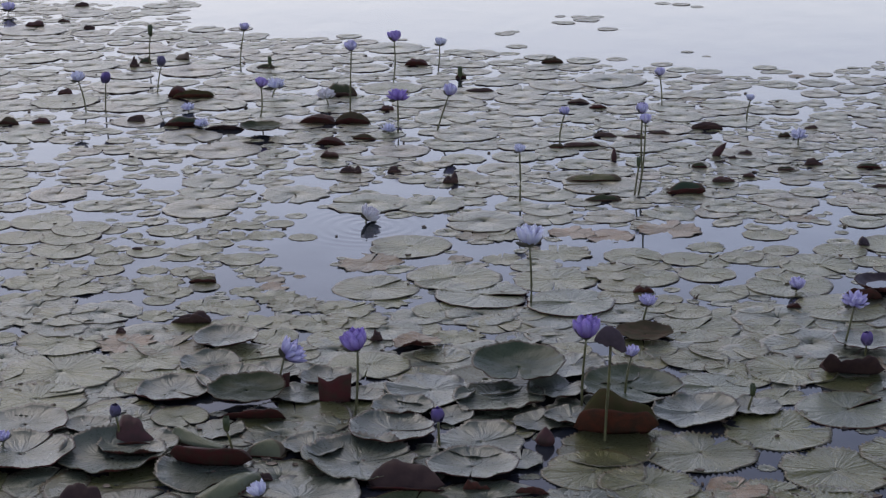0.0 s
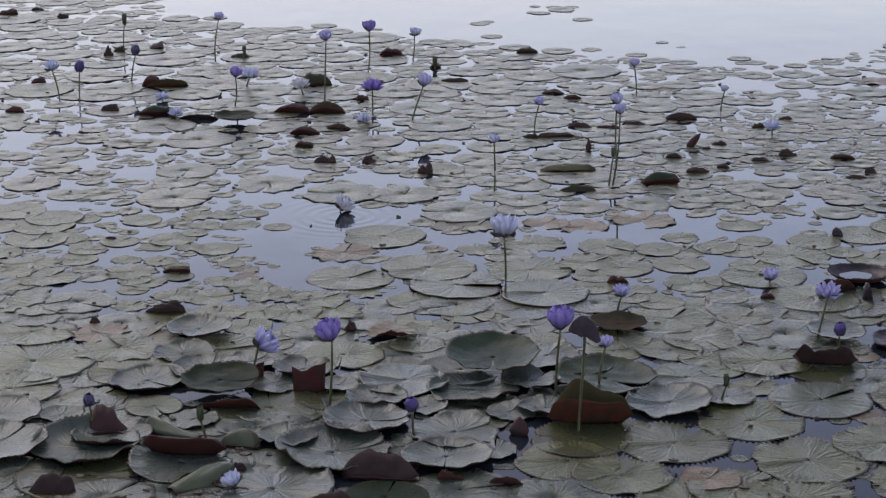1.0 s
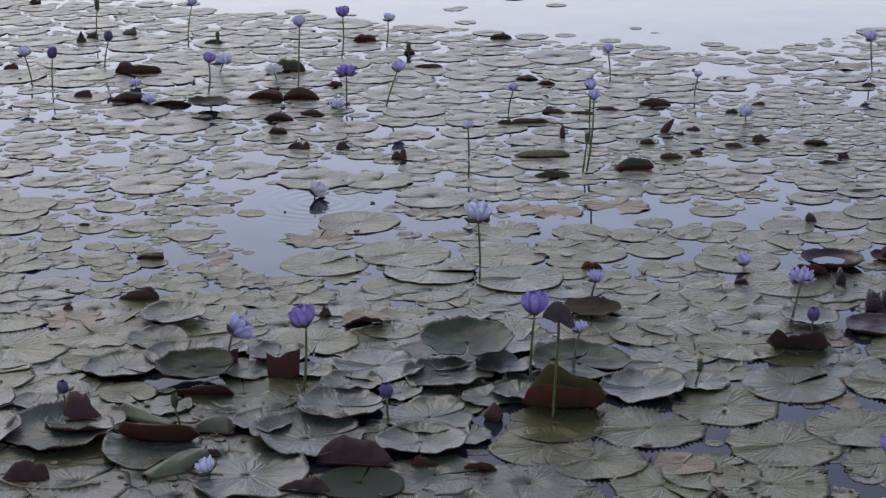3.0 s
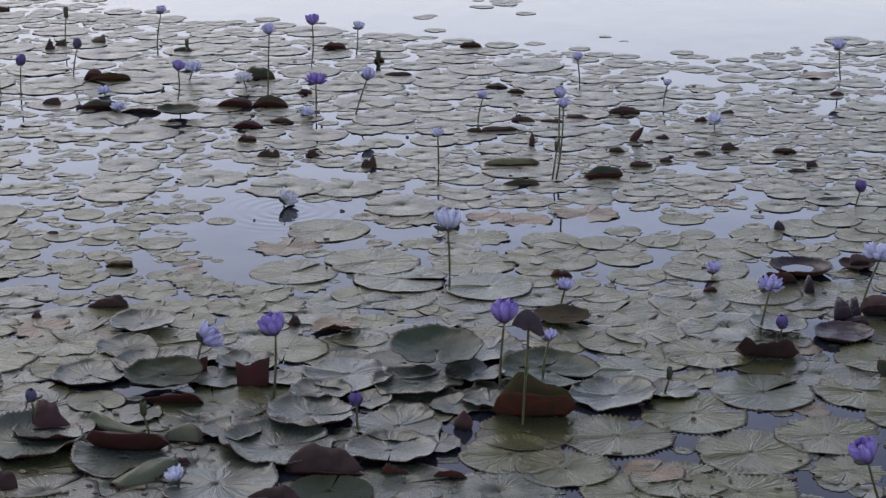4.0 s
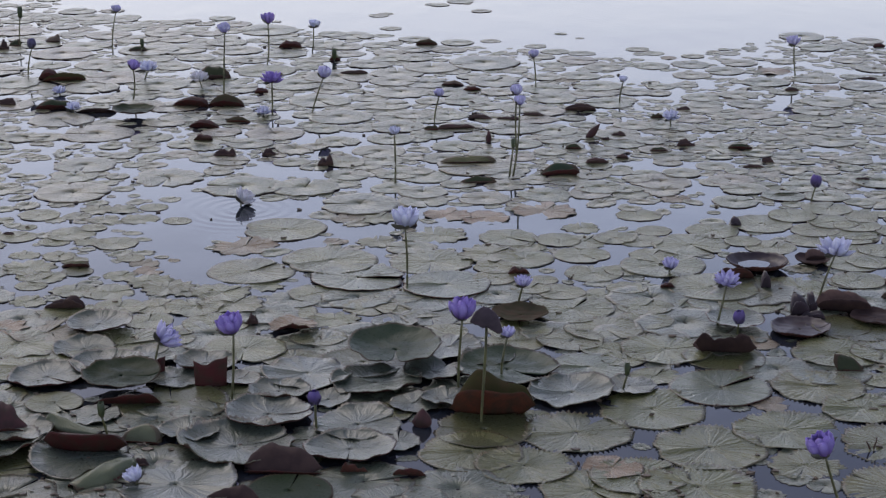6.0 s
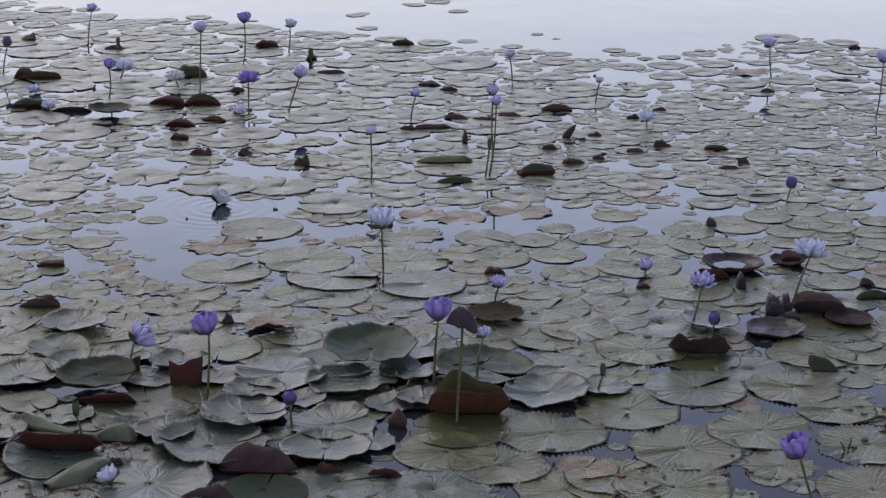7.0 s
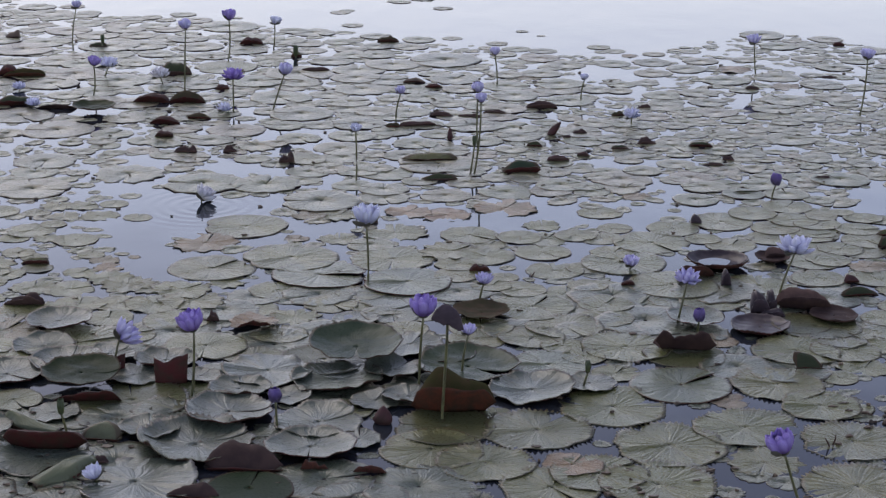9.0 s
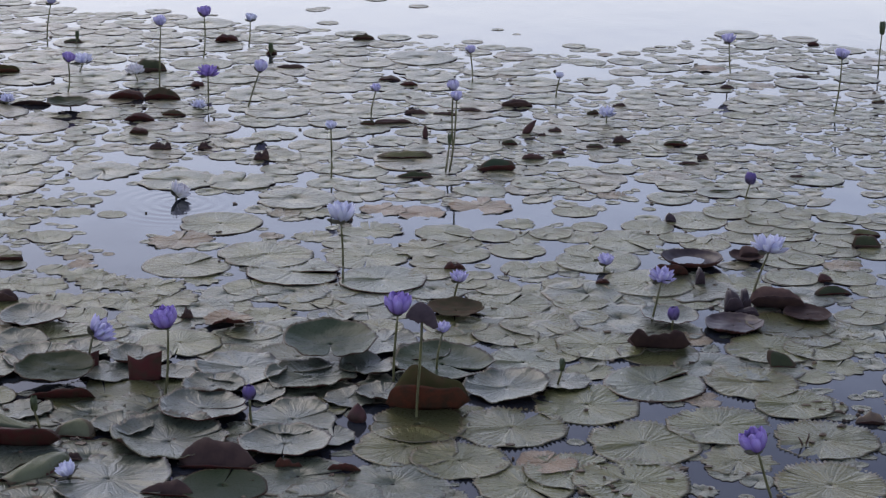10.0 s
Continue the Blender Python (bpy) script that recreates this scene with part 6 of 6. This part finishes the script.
def inside(x, y, poly):
    hit = False
    for (x0, y0), (x1, y1) in zip(poly, poly[1:] + poly[:1]):
        if (y0 > y) != (y1 > y) and x < (x1 - x0) * (y - y0) / (y1 - y0) + x0:
            hit = not hit
    return hit


edge_x, edge_y = np.array(SHORELINE).T
order = np.argsort(edge_x)
edge_x, edge_y = edge_x[order], edge_y[order]
raised = np.array(raised_spots)
known = np.array(placed + [p[:3] for p in far_placed])
fill = np.zeros((0, 3))
fill_rng = random.Random(5)
# the last two sizes crowd the bed's farther side
for size, tries, spare in ((0.15, 1200, 0.62), (0.125, 450, 0.95), (0.085, 1000, 0.95), (0.05, 4500, 0.94), (0.03, 7000, 0.97), (0.06, 650, 0.88), (0.042, 1000, 0.92)):
    crowd = size in (0.06, 0.042)
    for _ in range(tries):
        y = math.sqrt(4.7 ** 2 + (17.0 ** 2 - 4.7 ** 2) * fill_rng.random()) if size < 0.15 else fill_rng.uniform(4.7, 7.9)
        half = 0.30 * y + 0.5
        x = fill_rng.uniform(-half, half)
        if crowd:
            x, y = fill_rng.uniform(0.5, 3.2), fill_rng.uniform(9.75, 11.7)
        r = size * fill_rng.uniform(0.75, 1.3)
        if size > 0.15 and (y > 8.0 or x > 0.3):
            continue
        if y > np.interp(x, edge_x, edge_y) - r * 0.6 or any(inside(x, y, p) for p in OPEN_WATER):
            continue
        if size > 0.06 and ((x > 0.8 and y > 11.5) or (x > 0.3 and y < 6.7)):
            continue
        if (np.hypot(raised[:, 0] - x, raised[:, 1] - y) < raised[:, 2] * 0.9 + r * 0.5).any():
            continue
        gap = np.hypot(known[:, 0] - x, known[:, 1] - y)
        if (gap < known[:, 2] * spare + r * 0.25).any():
            continue
        if len(fill) and (np.hypot(fill[:, 0] - x, fill[:, 1] - y) < (fill[:, 2] + r) * 0.6).any():
            continue
        fill = np.vstack([fill, (x, y, r)])

# the bed goes on to both sides and towards the bank
for _ in range(2600):
    x, y = fill_rng.uniform(-7.5, 7.5), fill_rng.uniform(3.2, 15.0)
    r = fill_rng.uniform(0.09, 0.20)
    if (abs(x) < 0.30 * y + 0.3 and y > 4.8) or y > np.interp(x, edge_x, edge_y) - 0.5 * math.sin(2.3 * x) - r:
        continue
    if (np.hypot(fill[:, 0] - x, fill[:, 1] - y) < (fill[:, 2] + r) * 0.8).any() or (np.hypot(known[:, 0] - x, known[:, 1] - y) < (known[:, 2] + r) * 0.8).any():
        continue
    fill = np.vstack([fill, (x, y, r)])

MANY_RADII = (0.04, 0.5, 0.88, 1.0)
FEW_RADII = (0.05, 0.85, 1.0)
many_forms, small_forms = [], []
for v in range(18):
    rng = np.random.default_rng(300 + v)
    small = v >= 9
    segs, radii = (26, FEW_RADII) if small else (38, MANY_RADII)
    top, low, flat, _ = pad_points(rng, segs, radii, 0.012, rng.uniform(0.001, 0.005), rng.uniform(0.02, 0.08), 0.006, 0.011, ragged=rng.uniform(0.04, 0.20) if small else rng.uniform(0.01, 0.07), frill=rng.uniform(0.002, 0.008))
    if small:
        slim = rng.uniform(0.55, 1.0)
        top[:, 1] *= slim
        low[:, 1] *= slim
    (small_forms if small else many_forms).append((np.concatenate([top, low]), np.concatenate([flat, flat]), *sheet_faces(len(radii), segs + 1, 2)))


def joined_pads(name, items, label, top=PAD_TOP_MANY):
    pts, uvs, faces, slots, base = [], [], [], [], 0
    for x, y, r, notch, z, broken in items:
        v, u, f, k = place_rng.choice(small_forms if broken or r < 0.05 else many_forms)
        m = np.array(pose(x, y, z, place_rng.uniform(-0.3, 0.3), place_rng.uniform(-0.3, 0.3), notch))
        pts.append((v * r) @ m[:3, :3].T + m[:3, 3])
        uvs.append(u)
        faces.append(f + base)
        slots.append(k)
        base += len(v)
    me = mesh_from(name, np.concatenate(pts), np.concatenate(faces).tolist(), np.concatenate(uvs), np.concatenate(slots), (top, PAD_UNDER, RIM))
    tagged(new(name, me), label, "lily pads", kind="stuff")


joined_pads("lily_pads", [(x, y, r, notch, place_rng.uniform(0.0006, 0.0030), broken) for x, y, r, notch, broken in far_placed], "mass of grey-green lily pads floating on the pond")
joined_pads("small_lily_pads", [(x, y, r, place_rng.uniform(0, 360), place_rng.uniform(0.0003, 0.0016), r < 0.085) for x, y, r in fill if y >= 8.2], "small lily pads filling the gaps between larger ones")
joined_pads("crowded_lily_pads", [(x, y, r, place_rng.uniform(0, 360), place_rng.uniform(0.0003, 0.0016), r < 0.085) for x, y, r in fill if y < 8.2], "olive lily pads crowded beneath larger ones", PAD_TOP_GAPS)


# ---- brown flakes of rotted leaf, afloat between the pads ----
flake_rng = random.Random(9)
flakes = []
while len(flakes) < 220:
    y = 5.2 + 9.5 * flake_rng.random()
    x = flake_rng.uniform(-0.29 * y - 0.2, 0.29 * y + 0.2)
    if y < np.interp(x, edge_x, edge_y) and not any(inside(x, y, p) for p in OPEN_WATER[:1]):
        flakes.append((x, y, flake_rng.uniform(0.005, 0.016), flake_rng.uniform(0, 360)))
# thicker litter where old leaves have broken up
for cx, cy, spread, count in ((-1.00, 5.89, 0.16, 22), (0.77, 5.90, 0.18, 16), (1.76, 6.45, 0.12, 16)):
    for _ in range(count):
        flakes.append((flake_rng.gauss(cx, spread), flake_rng.gauss(cy, spread), flake_rng.uniform(0.006, 0.022), flake_rng.uniform(0, 360)))
pts, faces = [], []
for x, y, r, turn in flakes:
    base = len(pts)
    n = 7
    for top in (0.0045, -0.002):
        for k in range(n):
            a = 2 * math.pi * k / n + radians(turn)
            q = r * flake_rng.uniform(0.5, 1.2)
            pts.append((x + q * math.cos(a), y + 0.6 * q * math.sin(a), top + (flake_rng.uniform(0, 0.006) if top > 0 else 0)))
    faces.append(tuple(range(base, base + n)))
    faces.append(tuple(range(base + 2 * n - 1, base + n - 1, -1)))
    faces += [(base + k, base + n + k, base + n + (k + 1) % n, base + (k + 1) % n) for k in range(n)]
tagged(new("leaf_flakes", mesh_from("leaf_flakes", pts, faces, None, None, (FLAKES,), False)), "small brown flakes of rotted lily leaf afloat", "debris", kind="stuff")


# ---- flowers ----
def petal_mesh(name, width, cup, arch, mat, tip=1.0):
    """A petal of length 1 that stands along z and bows outward (+y is the outer side)."""
    rows, cols = 9, 7
    up = []
    for i in range(rows):
        t = i / (rows - 1)
        w = width * (math.sin(math.pi * min(t * 0.88 + 0.10, 1.0)) ** (0.75 * tip)) * (1.0 if t < 1 else 0.08)
        for j in range(cols):
            q = 2 * j / (cols - 1) - 1
            up.append((w * q, arch * math.sin(math.pi * t * 0.85) - cup * w * (q * q) * 1.1, t))
    up = np.array(up)
    inner = up - (0, 0.025, 0)
    uv = [(j / (cols - 1), i / (rows - 1)) for i in range(rows) for j in range(cols)] * 2
    faces, slots = sheet_faces(rows, cols)
    return mesh_from(name, np.concatenate([up, inner]), faces.tolist(), uv, None, (mat,))


PETAL_MESH = {tone: petal_mesh("petal", 0.20, 0.95, 0.19, m) for tone, m in PETALS.items()}
GOBLET_MESH = {tone: petal_mesh("goblet_petal", 0.26, 0.95, 0.28, m, 0.9) for tone, m in PETALS.items()}
BUD_MESH = {tone: petal_mesh("bud_petal", 0.44, 0.9, 0.36, BUD_VIOLET if tone == "deep" else m, 0.8) for tone, m in PETALS.items()}
SEPAL_MESH = petal_mesh("sepal", 0.21, 0.95, 0.17, SEPAL)
GREEN_BUD_MESH = petal_mesh("green_sepal", 0.21, 1.0, 0.15, PETALS["green"], 0.8)
GREEN_PETAL_MESH = petal_mesh("green_petal", 0.19, 1.0, 0.13, PETALS["green"], 0.8)
BUD_SEPAL_MESH = petal_mesh("bud_sepal", 0.32, 1.0, 0.25, SEPAL, 0.8)


def stamen_mesh():
    bm = bmesh.new()
    rng = random.Random(3)
    for k in range(22):
        a, lean = rng.uniform(0, 6.28), rng.uniform(0.05, 0.5)
        m = pose(0.05 * math.cos(a), 0.05 * math.sin(a), 0.17, math.degrees(-lean * math.sin(a)), math.degrees(lean * math.cos(a)), 0)
        bmesh.ops.create_cone(bm, segments=5, radius1=0.022, radius2=0.008, depth=0.34, matrix=m, cap_ends=True)
    me = bpy.data.meshes.new("stamens")
    bm.to_mesh(me)
    bm.free()
    me.materials.append(STAMEN)
    return me


STAMEN_MESH = stamen_mesh()


def receptacle_mesh():
    """The olive cup under the petals, length 1 being a petal's."""
    bm = bmesh.new()
    rings = []
    for k in range(7):
        t = k / 6
        r = 0.05 + 0.21 * math.sin(t * 1.5) ** 0.8
        rings.append([bm.verts.new((r * math.cos(a), r * math.sin(a), -0.03 + 0.30 * t * t)) for a in (2 * math.pi * j / 14 for j in range(14))])
    for low, high in zip(rings, rings[1:]):
        for j in range(14):
            bm.faces.new((low[j], low[(j + 1) % 14], high[(j + 1) % 14], high[j])).smooth = True
    bm.faces.new(rings[0][::-1])
    bm.faces.new(rings[-1])
    me = bpy.data.meshes.new("receptacle")
    bm.to_mesh(me)
    bm.free()
    me.materials.append(SEPAL)
    return me


RECEPTACLE_MESH = receptacle_mesh()


flower_rng = random.Random(21)
TONE_WORDS = {"dusk": "dusky blue", "deep": "violet-blue", "mid": "lavender", "pale": "pale lavender", "white": "white", "green": "green"}


def lily_flower(x, y, sway, height, width, form, tone, tilt):
    """A water lily on its stalk. sway: how far the head stands aside from the foot; width: across the bloom."""
    word = TONE_WORDS[tone]
    label = {"open": f"open {word} water lily flower above the pads", "half": f"half-open {word} water lily on a thin stalk", "goblet": f"{word} water lily closing to a goblet on its stalk", "bud": f"closed {word} water lily bud on a thin stalk", "green": "closed green water lily bud on a thin stalk"}[form]
    root = tagged(new("water_lily", None), label, "flower", "water lilies")
    root.matrix_basis = pose(x, y, 0)
    length = width * {"open": 0.70, "half": 0.74, "goblet": 0.74, "bud": 1.2, "green": 2.0}[form]
    head = Vector((sway, 0, height))
    aim = pose(0, 0, 0, flower_rng.uniform(-8, 8), tilt, 0)
    foot = head - (aim @ Vector((0, 0, 1))) * length * {"open": 0.40, "half": 0.45, "goblet": 0.48, "bud": 0.5, "green": 0.5}[form]
    foot.z = max(foot.z, 0.012)
    pts = []
    bow = Vector((flower_rng.uniform(-0.02, 0.02), flower_rng.uniform(-0.02, 0.02), 0))
    for k in range(11):
        t = k / 10
        p = Vector((foot.x * t, foot.y * t, -0.10 + (foot.z + 0.10) * t)) + bow * math.sin(math.pi * t)
        pts.append(p)
    part("stem", tube_mesh("stem", pts, [0.0054 - 0.0014 * k / 10 for k in range(11)], STEM), root)
    top = Matrix.Translation(foot) @ aim
    head_at = top @ Matrix.Scale(length * (0.5 if form in ("bud", "green") else 1.0), 4)
    bloom = part("flower_head", RECEPTACLE_MESH, root, head_at, "olive-brown base that holds the petals")
    back = head_at.inverted()
    rings = {"open": ((7, 62, 0.95), (8, 38, 1.0), (6, 20, 0.95)), "half": ((8, 37, 1.0), (8, 25, 1.02), (6, 12, 0.97)), "goblet": ((8, 27, 1.0), (7, 17, 1.03), (6, 8, 1.04)), "bud": ((4, 4, 1.0),), "green": ((4, 3, 0.97),)}[form]
    closed = form in ("bud", "green")
    for ring, (count, out, size) in enumerate(rings):
        for k in range(count):
            spin = 360 / count * k + ring * 24 + flower_rng.uniform(-6, 6)
            fall = out + flower_rng.uniform(-6, 6) * (0.3 if closed else 1)
            s = length * size * flower_rng.uniform(0.92, 1.05)
            m = top @ pose(0, 0, 0, 0, 0, spin) @ pose(0, 0.035 * length, 0, -fall, 0, 0) @ Matrix.Diagonal((s, s, s, 1))
            part("petal", GREEN_PETAL_MESH if form == "green" else (BUD_MESH if closed else GOBLET_MESH if form == "goblet" else PETAL_MESH)[tone], bloom, back @ m)
    for k in range(4):
        # two of the four outer sepals hug the cup, the others spread
        spread = k % 2 == 1
        fall = {"open": 84 if spread else 60, "half": 66 if spread else 40, "goblet": 48 if spread else 30, "bud": 7, "green": 5}[form] + flower_rng.uniform(-5, 5) * (0.3 if closed else 1)
        s = length * (0.86 if form == "bud" else 1.0 if form == "green" else 0.85 if spread else 0.66)
        m = top @ pose(0, 0, 0, 0, 0, 90 * k + 45) @ pose(0, 0.05 * length, 0, -fall, 0, 0) @ Matrix.Diagonal((s * (0.7 if spread and not closed else 1.0), s, s, 1))
        part("sepal", GREEN_BUD_MESH if form == "green" else BUD_SEPAL_MESH if closed else SEPAL_MESH, bloom, back @ m, "green outer sepal")
    if not closed:
        part("stamens", STAMEN_MESH, bloom, back @ top @ Matrix.Scale(length * 0.95, 4), "yellow stamens")
    return root


lily_flower(-0.07, 7.97, -0.001, 0.297, 0.130, 'half', 'pale', 0)
lily_flower(0.13, 6.75, 0.011, 0.300, 0.112, 'goblet', 'deep', 0)
lily_flower(0.30, 6.89, 0.007, 0.167, 0.063, 'half', 'mid', 0)
lily_flower(-0.69, 6.65, 0.018, 0.278, 0.107, 'goblet', 'deep', -15)
lily_flower(-1.01, 6.96, 0.073, 0.129, 0.112, 'half', 'mid', 50)
lily_flower(0.40, 7.70, 0.007, 0.107, 0.072, 'half', 'mid', 10)
lily_flower(1.06, 8.18, -0.001, 0.037, 0.076, 'half', 'mid', 0)
lily_flower(1.14, 7.47, 0.052, 0.189, 0.096, 'open', 'mid', 5)
lily_flower(1.23, 7.34, -0.008, 0.075, 0.045, 'bud', 'deep', 0)
lily_flower(-0.34, 6.33, -0.024, 0.126, 0.044, 'bud', 'deep', -5)
lily_flower(-1.46, 6.33, 0.001, 0.129, 0.036, 'bud', 'dusk', 0)
lily_flower(-1.05, 6.18, -0.006, 0.142, 0.028, 'green', 'green', 0)
lily_flower(0.73, 6.72, -0.001, 0.085, 0.024, 'green', 'green', 0)
lily_flower(-0.91, 5.88, -0.004, 0.033, 0.072, 'half', 'pale', -30)
lily_flower(-1.84, 6.27, 0.004, 0.053, 0.054, 'half', 'mid', -10)
lily_flower(-0.14, 9.68, 0.002, 0.274, 0.061, 'half', 'pale', 0)
lily_flower(0.08, 11.03, 0.014, 0.181, 0.063, 'goblet', 'mid', 0)
lily_flower(0.44, 9.84, 0.049, 0.393, 0.070, 'goblet', 'mid', 0)
lily_flower(0.51, 10.39, -0.012, 0.330, 0.077, 'goblet', 'mid', 0)
lily_flower(0.69, 12.05, -0.011, 0.210, 0.069, 'goblet', 'mid', 0)
lily_flower(1.18, 11.57, 0.001, 0.151, 0.053, 'half', 'pale', 0)
lily_flower(1.41, 10.97, -0.018, 0.067, 0.088, 'open', 'pale', 0)
lily_flower(-0.66, 11.32, 0.096, 0.239, 0.097, 'goblet', 'mid', 10)
lily_flower(-0.86, 11.24, 0.003, 0.228, 0.110, 'open', 'deep', 0)
lily_flower(-1.02, 12.75, 0.030, 0.306, 0.098, 'goblet', 'deep', 0)
lily_flower(-1.19, 11.78, 0.015, 0.415, 0.084, 'goblet', 'mid', -5)
lily_flower(-0.76, 13.24, 0.040, 0.184, 0.083, 'half', 'pale', 10)
lily_flower(-2.05, 13.19, 0.022, 0.294, 0.072, 'half', 'mid', 0)
lily_flower(-1.75, 11.69, 0.044, 0.210, 0.084, 'goblet', 'deep', 5)
lily_flower(-1.72, 12.28, 0.017, 0.090, 0.106, 'open', 'pale', 0)
lily_flower(-1.36, 12.03, 0.002, 0.074, 0.104, 'open', 'white', 0)
lily_flower(-2.69, 13.39, -0.012, 0.237, 0.038, 'green', 'green', 0)
lily_flower(-2.46, 12.37, 0.025, 0.217, 0.057, 'bud', 'dusk', 0)
lily_flower(-2.80, 11.81, -0.039, 0.219, 0.089, 'half', 'pale', -5)
lily_flower(-2.67, 11.81, 0.001, 0.216, 0.058, 'bud', 'deep', 0)
lily_flower(-2.02, 11.37, 0.001, 0.034, 0.079, 'open', 'pale', 0)
lily_flower(-2.18, 11.83, 0.001, 0.030, 0.075, 'open', 'pale', 0)
lily_flower(-0.57, 12.89, -0.003, 0.034, 0.037, 'green', 'green', 0)
lily_flower(-4.25, 15.51, 0.004, 0.063, 0.107, 'half', 'mid', 0)
lily_flower(-0.91, 11.25, -0.003, 0.033, 0.078, 'open', 'pale', 0)
lily_flower(0.43, 9.84, 0.028, 0.173, 0.026, 'green', 'green', 0)
lily_flower(-0.85, 9.28, 0.001, 0.030, 0.103, 'half', 'white', 35)
lily_flower(2.37, 12.41, -0.042, 0.224, 0.093, 'half', 'mid', -10)
lily_flower(2.72, 11.20, 0.042, 0.363, 0.094, 'half', 'mid', 5)
lily_flower(3.33, 12.52, -0.000, 0.281, 0.043, 'green', 'green', 0)
lily_flower(1.89, 9.34, 0.008, 0.105, 0.052, 'bud', 'deep', 5)
lily_flower(1.58, 7.70, 0.079, 0.252, 0.128, 'open', 'pale', 5)
lily_flower(1.33, 5.72, -0.106, 0.193, 0.108, 'goblet', 'deep', -22)
lily_flower(-1.87, 13.23, 0.002, 0.058, 0.030, 'green', 'green', 0)
